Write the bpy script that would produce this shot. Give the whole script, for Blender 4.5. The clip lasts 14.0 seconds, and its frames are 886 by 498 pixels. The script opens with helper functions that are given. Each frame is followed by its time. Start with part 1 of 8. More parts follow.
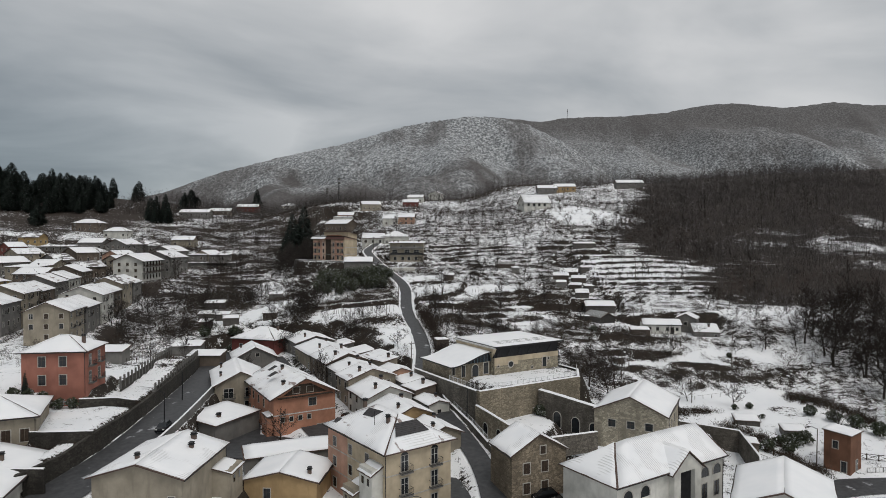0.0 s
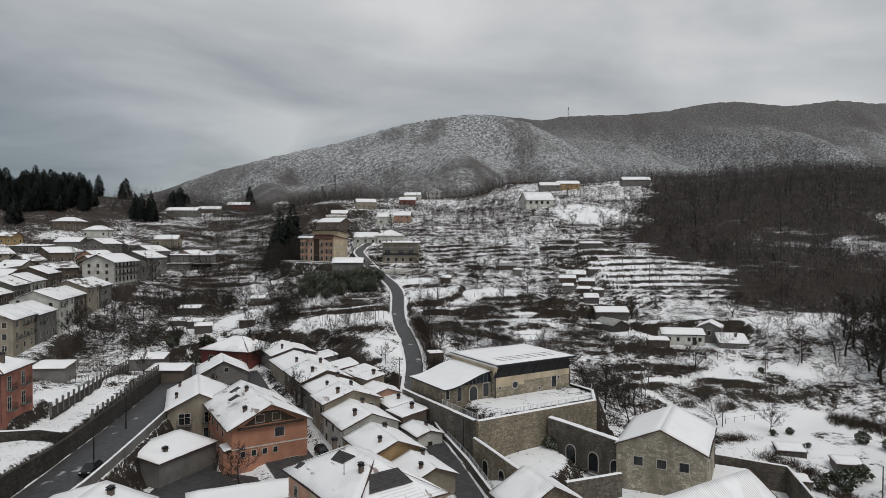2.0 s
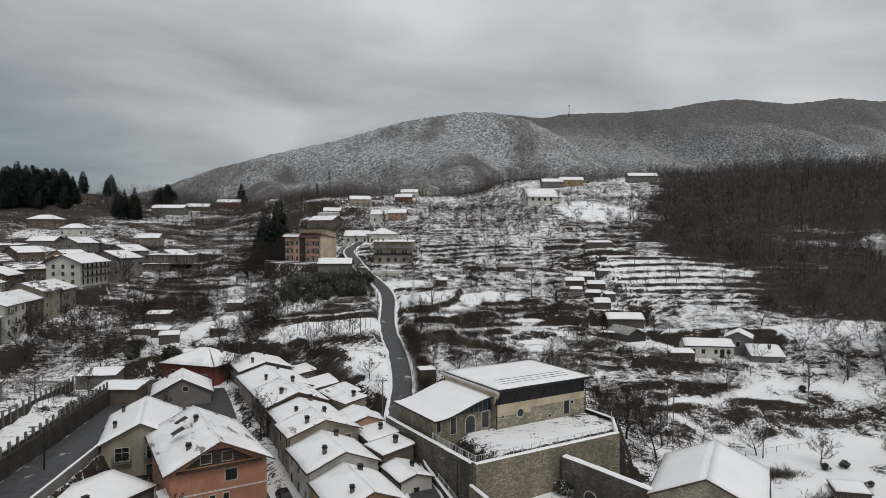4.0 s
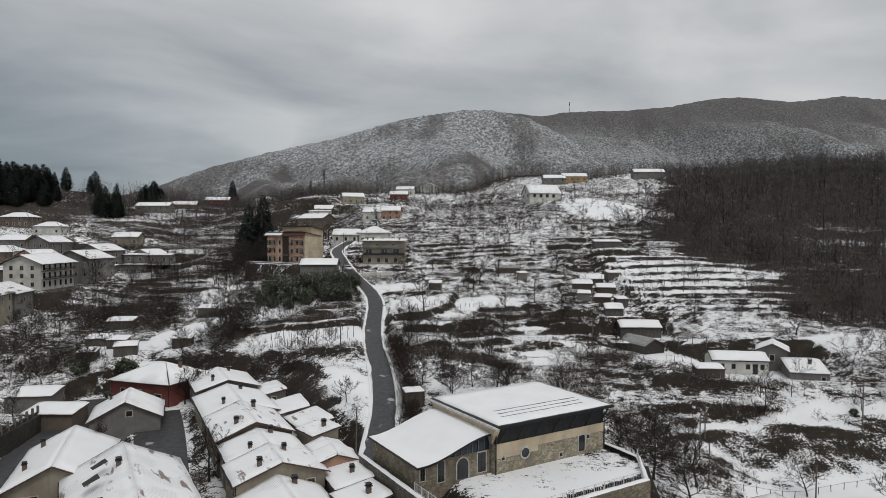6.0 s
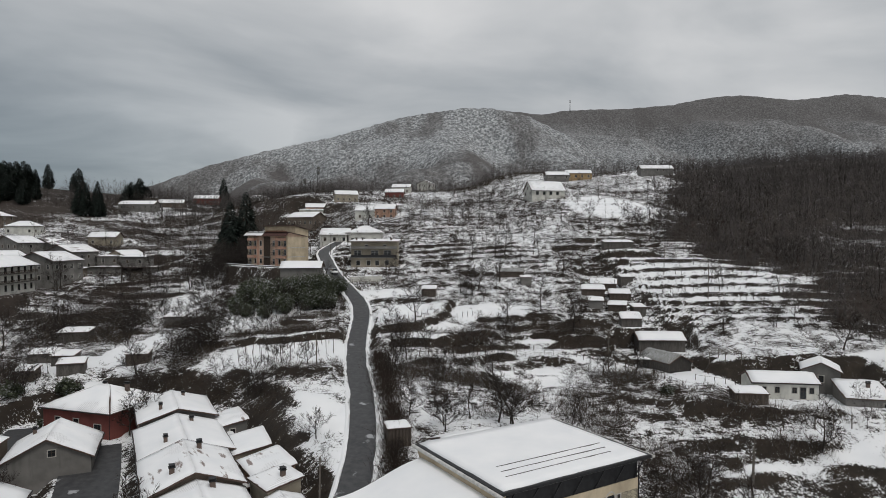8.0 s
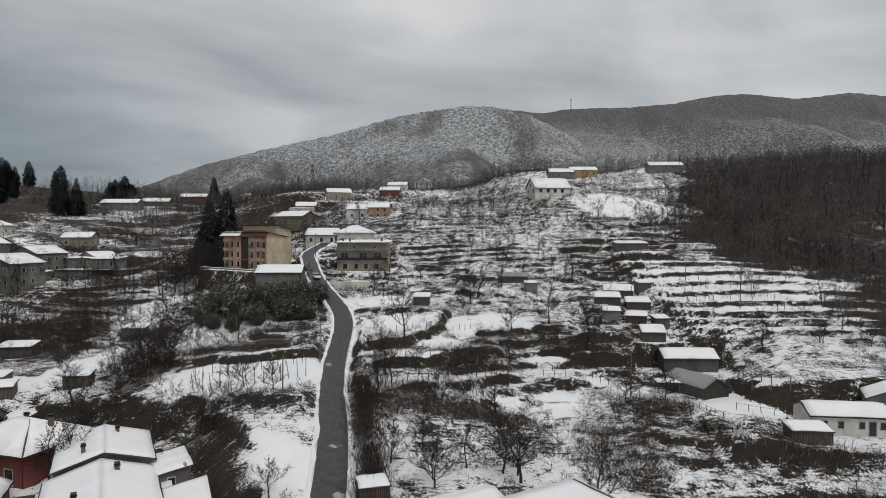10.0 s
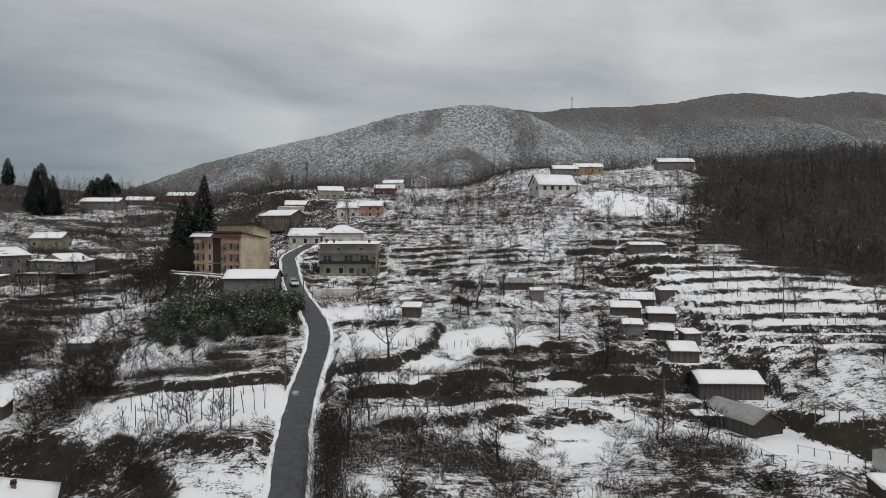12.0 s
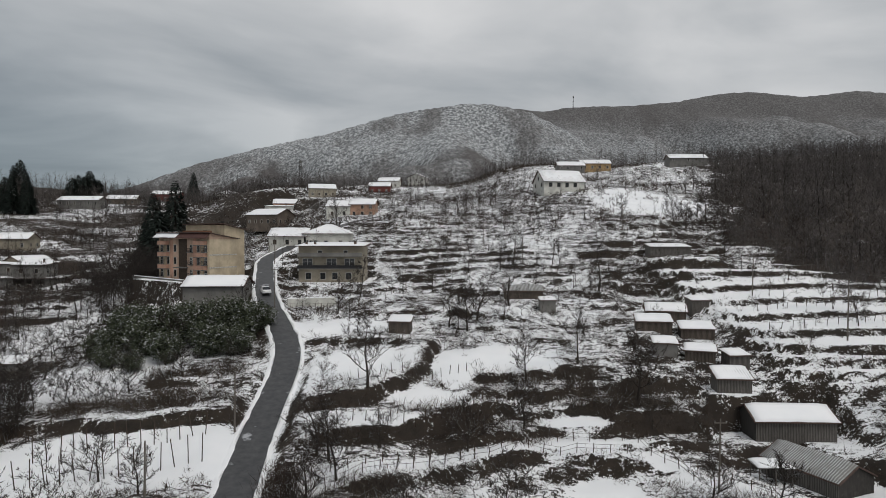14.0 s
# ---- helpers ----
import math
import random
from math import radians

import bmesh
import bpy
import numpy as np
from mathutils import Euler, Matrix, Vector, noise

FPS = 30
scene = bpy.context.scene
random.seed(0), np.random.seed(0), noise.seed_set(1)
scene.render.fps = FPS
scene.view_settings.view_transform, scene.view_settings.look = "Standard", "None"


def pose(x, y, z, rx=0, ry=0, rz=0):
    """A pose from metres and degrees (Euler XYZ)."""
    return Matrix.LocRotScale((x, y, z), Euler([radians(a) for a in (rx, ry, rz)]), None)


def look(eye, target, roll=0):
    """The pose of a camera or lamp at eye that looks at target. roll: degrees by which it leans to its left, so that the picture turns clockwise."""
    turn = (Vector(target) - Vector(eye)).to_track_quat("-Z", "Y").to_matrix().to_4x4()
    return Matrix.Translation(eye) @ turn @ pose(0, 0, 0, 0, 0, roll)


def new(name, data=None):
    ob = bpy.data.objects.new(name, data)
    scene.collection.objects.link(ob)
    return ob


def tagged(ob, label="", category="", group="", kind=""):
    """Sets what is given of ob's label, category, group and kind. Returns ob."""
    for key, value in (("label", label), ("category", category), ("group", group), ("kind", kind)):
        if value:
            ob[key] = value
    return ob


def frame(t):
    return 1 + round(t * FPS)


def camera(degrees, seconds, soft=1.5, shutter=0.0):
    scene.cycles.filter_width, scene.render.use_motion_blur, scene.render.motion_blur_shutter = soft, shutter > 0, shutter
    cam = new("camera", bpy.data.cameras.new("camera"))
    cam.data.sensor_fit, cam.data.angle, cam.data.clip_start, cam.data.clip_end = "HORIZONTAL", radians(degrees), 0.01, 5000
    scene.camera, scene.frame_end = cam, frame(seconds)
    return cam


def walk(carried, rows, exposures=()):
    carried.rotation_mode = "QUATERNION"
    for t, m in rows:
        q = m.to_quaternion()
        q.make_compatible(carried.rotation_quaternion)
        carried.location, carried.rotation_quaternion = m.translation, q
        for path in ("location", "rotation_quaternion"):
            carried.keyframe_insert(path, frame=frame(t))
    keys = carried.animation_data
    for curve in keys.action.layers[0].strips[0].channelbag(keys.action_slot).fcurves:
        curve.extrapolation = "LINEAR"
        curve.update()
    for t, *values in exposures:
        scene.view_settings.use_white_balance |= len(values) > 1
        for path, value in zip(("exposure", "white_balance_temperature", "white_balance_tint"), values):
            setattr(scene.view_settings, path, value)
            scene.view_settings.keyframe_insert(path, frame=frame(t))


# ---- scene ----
# ---- camera ----
cam = camera(70.0, 14.0, 0.6)
EYE, TILT, LEAN = 40.0, -1.0, 0.0
ROWS = [
    (0.0, 0.000, 0.000, 0.000, 0.000, 0.000, -0.000),
    (0.5, 0.332, 5.026, 0.077, -0.006, -0.012, -0.020),
    (1.0, 0.698, 10.066, 0.170, -0.000, -0.024, -0.030),
    (1.5, 1.022, 15.162, 0.204, -0.006, -0.030, -0.040),
    (2.0, 1.346, 20.272, 0.307, -0.012, -0.049, -0.040),
    (2.5, 1.686, 25.382, 0.315, -0.018, -0.049, -0.060),
    (3.0, 1.985, 30.464, 0.417, -0.030, -0.079, -0.060),
    (5.5, 4.037, 54.964, 0.528, -0.067, -0.183, -0.050),
    (6.0, 4.438, 59.794, 0.554, -0.085, -0.195, -0.050),
    (6.5, 4.804, 64.652, 0.664, -0.103, -0.219, -0.040),
    (7.0, 5.145, 69.524, 0.750, -0.110, -0.231, -0.030),
    (7.5, 5.400, 74.074, 0.869, -0.122, -0.231, -0.010),
    (8.0, 5.707, 79.268, 1.073, -0.122, -0.237, -0.020),
    (10.5, 7.325, 103.782, 1.780, -0.146, -0.262, -0.040),
    (11.0, 7.700, 108.738, 1.899, -0.146, -0.249, -0.030),
    (11.5, 8.023, 113.764, 1.993, -0.158, -0.237, -0.040),
    (12.0, 8.381, 118.818, 2.104, -0.146, -0.231, -0.030),
    (12.5, 8.645, 123.914, 2.215, -0.152, -0.213, -0.040),
    (13.0, 8.892, 129.066, 2.283, -0.158, -0.195, -0.040),
    (13.5, 9.156, 134.232, 2.402, -0.152, -0.195, -0.040),
    (14.0, 9.403, 139.048, 2.479, -0.146, -0.183, -0.040),
]
walk(cam, [(t, pose(0, 0, EYE, TILT, LEAN, 0) @ pose(x, y, z, 90 + pitch, roll, yaw)) for t, x, y, z, yaw, pitch, roll in ROWS])

# ---- sky and light ----
def link(nt, a, b):
    nt.links.new(a, b)


def make_world():
    w = bpy.data.worlds.new("overcast_sky")
    scene.world = w
    w.use_nodes = True
    nt = w.node_tree
    n = nt.nodes
    n.clear()
    out = n.new("ShaderNodeOutputWorld")
    bg = n.new("ShaderNodeBackground")
    sky = n.new("ShaderNodeTexSky")
    sky.sky_type = "NISHITA"
    sky.sun_disc = False
    sky.sun_elevation = radians(60)
    sky.sun_rotation = radians(148)
    tc = n.new("ShaderNodeTexCoord")
    sep = n.new("ShaderNodeSeparateXYZ")
    link(nt, tc.outputs["Generated"], sep.inputs[0])
    # cloud sheet: project the direction on a flat layer
    zadd = n.new("ShaderNodeMath"); zadd.operation = "MULTIPLY_ADD"
    zadd.inputs[1].default_value, zadd.inputs[2].default_value = 1.0, 0.16
    link(nt, sep.outputs["Z"], zadd.inputs[0])
    div = n.new("ShaderNodeVectorMath"); div.operation = "DIVIDE"
    comb = n.new("ShaderNodeCombineXYZ")
    for i in range(3):
        link(nt, zadd.outputs[0], comb.inputs[i])
    link(nt, tc.outputs["Generated"], div.inputs[0])
    link(nt, comb.outputs[0], div.inputs[1])
    noise1 = n.new("ShaderNodeTexNoise")
    noise1.inputs["Scale"].default_value = 0.9
    noise1.inputs["Detail"].default_value = 5
    noise1.inputs["Roughness"].default_value = 0.5
    noise1.inputs["Distortion"].default_value = 0.5
    link(nt, div.outputs[0], noise1.inputs["Vector"])
    ramp = n.new("ShaderNodeValToRGB")
    ramp.color_ramp.elements[0].position, ramp.color_ramp.elements[0].color = 0.33, (0.37, 0.395, 0.415, 1)
    ramp.color_ramp.elements[1].position, ramp.color_ramp.elements[1].color = 0.7, (0.725, 0.725, 0.725, 1)
    link(nt, noise1.outputs["Fac"], ramp.inputs[0])
    # darker, bluer cloud bank low in the west
    bank = n.new("ShaderNodeMapRange")
    bank.interpolation_type = "SMOOTHSTEP"
    bank.inputs["From Min"].default_value, bank.inputs["From Max"].default_value = -0.62, 0.12
    bank.inputs["To Min"].default_value, bank.inputs["To Max"].default_value = 1.0, 0.0
    link(nt, sep.outputs["X"], bank.inputs["Value"])
    low = n.new("ShaderNodeMapRange")
    low.interpolation_type = "SMOOTHSTEP"
    low.inputs["From Min"].default_value, low.inputs["From Max"].default_value = 0.03, 0.42
    low.inputs["To Min"].default_value, low.inputs["To Max"].default_value = 1.0, 0.1
    link(nt, sep.outputs["Z"], low.inputs["Value"])
    mul = n.new("ShaderNodeMath"); mul.operation = "MULTIPLY"
    link(nt, bank.outputs[0], mul.inputs[0]); link(nt, low.outputs[0], mul.inputs[1])
    dark = n.new("ShaderNodeMixRGB"); dark.blend_type = "MULTIPLY"
    dark.inputs[2].default_value = (0.39, 0.455, 0.5, 1)
    link(nt, mul.outputs[0], dark.inputs[0]); link(nt, ramp.outputs[0], dark.inputs[1])
    mix = n.new("ShaderNodeMixRGB")
    mix.inputs[0].default_value = 0.93
    scl = n.new("ShaderNodeVectorMath"); scl.operation = "SCALE"
    scl.inputs["Scale"].default_value = 0.1
    link(nt, sky.outputs[0], scl.inputs[0])
    link(nt, scl.outputs[0], mix.inputs[1]); link(nt, dark.outputs[0], mix.inputs[2])
    link(nt, mix.outputs[0], bg.inputs[0])
    bg.inputs[1].default_value = 1.0
    link(nt, bg.outputs[0], out.inputs[0])


make_world()
sun_data = bpy.data.lights.new("sun", "SUN")
sun_data.energy, sun_data.angle, sun_data.color = 1.25, radians(30), (1.0, 0.96, 0.91)
sun = new("sun", sun_data)
sun.matrix_world = look((50, 60, 160), (0, 140, 0))
scene.view_settings.exposure = -0.08

# ---- materials ----
class Mat:
    """A small builder of node materials."""

    def __init__(self, name, rough=0.85, metal=0.0):
        self.m = bpy.data.materials.new(name)
        self.m.use_nodes = True
        self.nt = self.m.node_tree
        self.b = self.nt.nodes["Principled BSDF"]
        self.b.inputs["Roughness"].default_value = rough
        self.b.inputs["Metallic"].default_value = metal
        self.b.inputs["Specular IOR Level"].default_value = 0.3
        self.co = None

    def node(self, kind, **kw):
        nd = self.nt.nodes.new(kind)
        for k, v in kw.items():
            nd.inputs[k.replace("_", " ")].default_value = v
        return nd

    def coords(self, which="Object"):
        tc = self.nt.nodes.new("ShaderNodeTexCoord")
        return tc.outputs[which]

    def pos(self):
        g = self.nt.nodes.new("ShaderNodeNewGeometry")
        return g.outputs["Position"]

    def noise(self, scale, detail=3.0, vec=None, stretch=None, rough=0.55):
        nd = self.node("ShaderNodeTexNoise", Scale=scale, Detail=detail, Roughness=rough)
        vec = vec or self.pos()
        if stretch:
            mp = self.nt.nodes.new("ShaderNodeMapping")
            mp.inputs["Scale"].default_value = stretch
            self.nt.links.new(vec, mp.inputs[0])
            vec = mp.outputs[0]
        self.nt.links.new(vec, nd.inputs["Vector"])
        return nd.outputs["Fac"]

    def ramp(self, fac, stops):
        r = self.nt.nodes.new("ShaderNodeValToRGB")
        cr = r.color_ramp
        while len(cr.elements) < len(stops):
            cr.elements.new(0.5)
        for e, (p, c) in zip(cr.elements, stops):
            e.position = p
            e.color = (*c, 1) if len(c) == 3 else c
        self.nt.links.new(fac, r.inputs[0])
        return r.outputs[0]

    def mix(self, fac, a, b, mode="MIX"):
        nd = self.nt.nodes.new("ShaderNodeMixRGB")
        nd.blend_type = mode
        for sock, v in ((nd.inputs[0], fac), (nd.inputs[1], a), (nd.inputs[2], b)):
            if isinstance(v, (int, float)):
                sock.default_value = v
            elif isinstance(v, tuple):
                sock.default_value = (*v, 1)
            else:
                self.nt.links.new(v, sock)
        return nd.outputs[0]

    def math(self, op, a, b=0.0, clamp=False):
        nd = self.nt.nodes.new("ShaderNodeMath")
        nd.operation = op
        nd.use_clamp = clamp
        for sock, v in zip(nd.inputs, (a, b)):
            if isinstance(v, (int, float)):
                sock.default_value = v
            else:
                self.nt.links.new(v, sock)
        return nd.outputs[0]

    def normal_z(self):
        g = self.nt.nodes.new("ShaderNodeNewGeometry")
        s = self.nt.nodes.new("ShaderNodeSeparateXYZ")
        self.nt.links.new(g.outputs["Normal"], s.inputs[0])
        return s.outputs[2]

    def color(self, sock):
        if isinstance(sock, tuple):
            self.b.inputs["Base Color"].default_value = (*sock, 1)
        else:
            self.nt.links.new(sock, self.b.inputs["Base Color"])
        return self

    def bump(self, fac, strength=0.3, dist=0.05):
        bp = self.node("ShaderNodeBump", Strength=strength, Distance=dist)
        self.nt.links.new(fac, bp.inputs["Height"])
        self.nt.links.new(bp.outputs[0], self.b.inputs["Normal"])
        return self


def shade(c, k):
    return tuple(max(0.0, min(1.0, v * k)) for v in c)


def plaster(name, base, dirt=0.5):
    """Painted render with streaks and blotches."""
    m = Mat(name, 0.9)
    blot = m.noise(0.35, 4, m.coords())
    fine = m.noise(3.5, 5, m.coords())
    streak = m.noise(0.8, 5, m.coords(), (1.5, 1.5, 0.3))
    c = m.ramp(blot, [(0.28, shade(base, 0.6)), (0.68, shade(base, 1.1))])
    c = m.mix(m.math("MULTIPLY", m.ramp(streak, [(0.54, (0, 0, 0)), (0.8, (0.8, 0.8, 0.8))]), dirt), c, shade(base, 0.5))
    c = m.mix(m.math("MULTIPLY", fine, 0.25), c, shade(base, 0.7))
    m.color(c).bump(fine, 0.25, 0.02)
    return m.m


def stone(name, base, size=2.2):
    """Rubble masonry: uneven stones with darker joints."""
    m = Mat(name, 0.92)
    v = m.node("ShaderNodeTexVoronoi", Scale=size)
    v.feature = "DISTANCE_TO_EDGE"
    mp = m.nt.nodes.new("ShaderNodeMapping")
    mp.inputs["Scale"].default_value = (1, 1, 1.7)
    m.nt.links.new(m.coords(), mp.inputs[0])
    m.nt.links.new(mp.outputs[0], v.inputs["Vector"])
    cell = m.node("ShaderNodeTexVoronoi", Scale=size)
    m.nt.links.new(mp.outputs[0], cell.inputs["Vector"])
    sepc = m.nt.nodes.new("ShaderNodeSeparateColor")
    m.nt.links.new(cell.outputs["Color"], sepc.inputs[0])
    c = m.ramp(sepc.outputs[0], [(0.0, shade(base, 0.62)), (0.5, base), (1.0, shade(base, 1.3))])
    c = m.mix(m.ramp(v.outputs["Distance"], [(0.0, (1, 1, 1)), (0.07, (0, 0, 0))]), c, shade(base, 0.4))
    blot = m.noise(0.3, 5, m.coords(), (1, 1, 0.5))
    c = m.mix(m.ramp(blot, [(0.42, (0, 0, 0)), (0.68, (0.75, 0.75, 0.75))]), c, shade(base, 0.35))
    m.color(c).bump(v.outputs["Distance"], 0.5, 0.06)
    return m.m


def snow_mat(name, ribs=0.0, thin=0.0, tile=(0.16, 0.10, 0.08), bare=0.6):
    """Fresh snow; ribs: the tile rows pressing through; thin: melted spots that bare the tiles."""
    m = Mat(name, 0.6)
    big = m.noise(0.25, 3)
    fine = m.noise(6.0, 4)
    c = m.ramp(big, [(0.2, (0.80, 0.815, 0.835)), (0.8, (0.91, 0.91, 0.915))])
    h = m.math("MULTIPLY", fine, 0.35)
    if ribs:
        wv = m.node("ShaderNodeTexWave", Scale=0.85, Distortion=1.2, Detail=2.0)
        wv.bands_direction = "X"
        m.nt.links.new(m.coords(), wv.inputs["Vector"])
        patch = m.ramp(m.noise(0.22, 2, m.coords()), [(0.4, (0, 0, 0)), (0.56, (1, 1, 1))])
        rb = m.math("MULTIPLY", wv.outputs["Fac"], patch)
        h = m.math("ADD", h, m.math("MULTIPLY", rb, ribs))
        gap = m.ramp(rb, [(0.55, (0, 0, 0)), (0.95, (1, 1, 1))])
        c = m.mix(m.math("MULTIPLY", gap, 0.36 * ribs), c, (0.22, 0.2, 0.19))
    if thin:
        spot = m.ramp(m.noise(0.45, 5, m.coords(), (0.5, 1.6, 1)), [(bare, (0, 0, 0)), (bare + 0.06, (1, 1, 1))])
        c = m.mix(m.math("MULTIPLY", spot, thin), c, tile)
    m.color(c).bump(h, 0.35, 0.06)
    m.b.inputs["Subsurface Weight"].default_value = 0.0
    return m.m


def plain(name, base, rough=0.8, metal=0.0, scale=2.0, vary=0.35):
    m = Mat(name, rough, metal)
    a = m.noise(scale, 5, m.coords())
    c = m.ramp(a, [(0.25, shade(base, 1 - vary)), (0.75, shade(base, 1 + vary))])
    m.color(c).bump(a, 0.2, 0.01)
    return m.m


def glass_mat():
    m = Mat("window_glass", 0.12)
    m.color(m.ramp(m.noise(0.5, 2), [(0.3, (0.012, 0.014, 0.016)), (0.8, (0.03, 0.034, 0.038))]))
    m.b.inputs["Specular IOR Level"].default_value = 0.5
    return m.m


def ground_mat():
    """Snow that lies on level ground and thins on banks and under scrub, over dark soil and dead grass."""
    m = Mat("snowy_ground", 0.9)
    nz = m.normal_z()
    att = m.nt.nodes.new("ShaderNodeAttribute")
    att.attribute_name = "litter"
    neat = m.nt.nodes.new("ShaderNodeAttribute")
    neat.attribute_name = "tidy"
    rough = m.math("SUBTRACT", 1.0, neat.outputs["Fac"])
    big = m.noise(0.06, 4)
    mid = m.noise(0.42, 6, None, None, 0.65)
    fine = m.noise(3.0, 6, None, None, 0.8)
    soil = m.ramp(mid, [(0.3, (0.009, 0.0072, 0.006)), (0.55, (0.026, 0.02, 0.0145)), (0.8, (0.07, 0.051, 0.035))])
    soil = m.mix(m.math("MULTIPLY", fine, 0.35), soil, (0.055, 0.044, 0.034))
    soil = m.mix(m.math("MULTIPLY", att.outputs["Fac"], 0.5), soil, (0.04, 0.03, 0.025))
    snow = m.ramp(m.noise(0.12, 4), [(0.2, (0.78, 0.8, 0.825)), (0.8, (0.91, 0.912, 0.92))])
    # kept plots carry a whole blanket; rough ground shows flecks of soil and stalks
    k = m.math("MAXIMUM", m.math("MULTIPLY", m.math("SUBTRACT", nz, 0.92), 4.6), -0.68)
    k = m.math("ADD", k, m.math("MULTIPLY", m.math("SUBTRACT", mid, 0.5), m.math("ADD", 1.0, m.math("MULTIPLY", rough, 1.8))))
    k = m.math("ADD", k, m.math("MULTIPLY", m.math("SUBTRACT", fine, 0.5), m.math("ADD", 1.7, m.math("MULTIPLY", rough, 3.0))))
    k = m.math("ADD", k, m.math("MULTIPLY", m.math("SUBTRACT", big, 0.5), m.math("MULTIPLY", rough, 1.8)))
    streak = m.noise(1.0, 4, None, (0.55, 1.5, 1.0), 0.7)
    k = m.math("ADD", k, m.math("MULTIPLY", m.math("SUBTRACT", streak, 0.5), m.math("ADD", 0.5, m.math("MULTIPLY", rough, 2.6))))
    k = m.math("ADD", k, m.math("MULTIPLY", neat.outputs["Fac"], 0.2))
    k = m.math("SUBTRACT", k, m.math("MULTIPLY", att.outputs["Fac"], 0.85))
    cover = m.ramp(m.math("ADD", k, 0.53), [(0.35, (0, 0, 0)), (0.44, (1, 1, 1))])
    m.color(m.mix(cover, soil, snow))
    m.bump(m.math("ADD", m.math("MULTIPLY", cover, 0.5), fine), 0.6, 0.18)
    return m.m


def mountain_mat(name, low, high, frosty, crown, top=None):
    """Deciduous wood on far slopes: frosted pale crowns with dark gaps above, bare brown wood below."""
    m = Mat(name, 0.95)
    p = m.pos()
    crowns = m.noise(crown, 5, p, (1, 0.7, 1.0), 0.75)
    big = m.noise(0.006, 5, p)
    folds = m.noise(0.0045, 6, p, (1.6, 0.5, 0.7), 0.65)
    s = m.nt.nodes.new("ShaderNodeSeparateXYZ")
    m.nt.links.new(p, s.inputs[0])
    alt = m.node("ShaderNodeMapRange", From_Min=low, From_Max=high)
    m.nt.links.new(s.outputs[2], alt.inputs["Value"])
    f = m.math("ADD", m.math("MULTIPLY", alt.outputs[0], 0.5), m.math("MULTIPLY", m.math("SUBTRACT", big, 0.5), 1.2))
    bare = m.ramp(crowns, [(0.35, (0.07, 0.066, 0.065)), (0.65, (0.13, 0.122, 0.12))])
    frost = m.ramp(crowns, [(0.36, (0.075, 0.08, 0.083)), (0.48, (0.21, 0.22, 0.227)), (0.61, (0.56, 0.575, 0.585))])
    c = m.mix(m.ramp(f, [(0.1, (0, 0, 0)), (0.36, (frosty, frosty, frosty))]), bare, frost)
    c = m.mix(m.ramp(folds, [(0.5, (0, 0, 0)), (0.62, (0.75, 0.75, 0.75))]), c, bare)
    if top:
        # darker bare-wood colour along the crest
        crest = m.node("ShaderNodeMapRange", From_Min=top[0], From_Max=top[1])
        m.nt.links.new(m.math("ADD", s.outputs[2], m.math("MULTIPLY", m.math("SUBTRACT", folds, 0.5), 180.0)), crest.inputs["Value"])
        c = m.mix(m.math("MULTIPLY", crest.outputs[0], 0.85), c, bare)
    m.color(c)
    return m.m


def asphalt_mat():
    m = Mat("wet_asphalt", 0.55)
    a = m.noise(1.1, 5)
    c = m.ramp(a, [(0.3, (0.035, 0.036, 0.039)), (0.7, (0.075, 0.075, 0.078))])
    slush = m.ramp(m.noise(0.35, 4), [(0.66, (0, 0, 0)), (0.72, (0.7, 0.7, 0.7))])
    c = m.mix(slush, c, (0.5, 0.51, 0.53))
    m.color(c).bump(m.noise(25, 2), 0.1, 0.01)
    return m.m


def bark_mat(name, base):
    m = Mat(name, 0.95)
    rnd = m.nt.nodes.new("ShaderNodeObjectInfo")
    a = m.noise(1.5, 4, m.coords(), (3, 3, 0.6))
    c = m.ramp(a, [(0.3, shade(base, 0.6)), (0.7, shade(base, 1.25))])
    c = m.mix(m.math("MULTIPLY", rnd.outputs["Random"], 0.35), c, shade(base, 0.45))
    up = m.ramp(m.normal_z(), [(0.7, (0, 0, 0)), (0.95, (0.45, 0.45, 0.45))])
    c = m.mix(up, c, (0.5, 0.51, 0.53))
    m.color(c)
    return m.m


def bramble_mat(name, base, snowy=0.2):
    """Thin leafless stems, some of them carrying snow."""
    m = Mat(name, 0.95)
    isl = m.nt.nodes.new("ShaderNodeNewGeometry")
    c = m.ramp(isl.outputs["Random Per Island"], [(0.0, shade(base, 0.5)), (0.7, base), (1 - snowy, shade(base, 1.6))] + ([(1.0 - snowy + 0.01, (0.3, 0.31, 0.32))] if snowy else []))
    m.color(c)
    return m.m


def wood_mat(name, dark, pale):
    """Massed bare twigs, browner and paler from clump to clump."""
    m = Mat(name, 0.95)
    isl = m.nt.nodes.new("ShaderNodeNewGeometry")
    clump = m.noise(0.11, 4)
    c = m.mix(m.ramp(clump, [(0.4, (0, 0, 0)), (0.68, (1, 1, 1))]), dark, pale)
    c = m.mix(m.ramp(isl.outputs["Random Per Island"], [(0.3, (0.7, 0.7, 0.7)), (0.9, (0, 0, 0))]), c, shade(dark, 0.4))
    m.color(c)
    return m.m


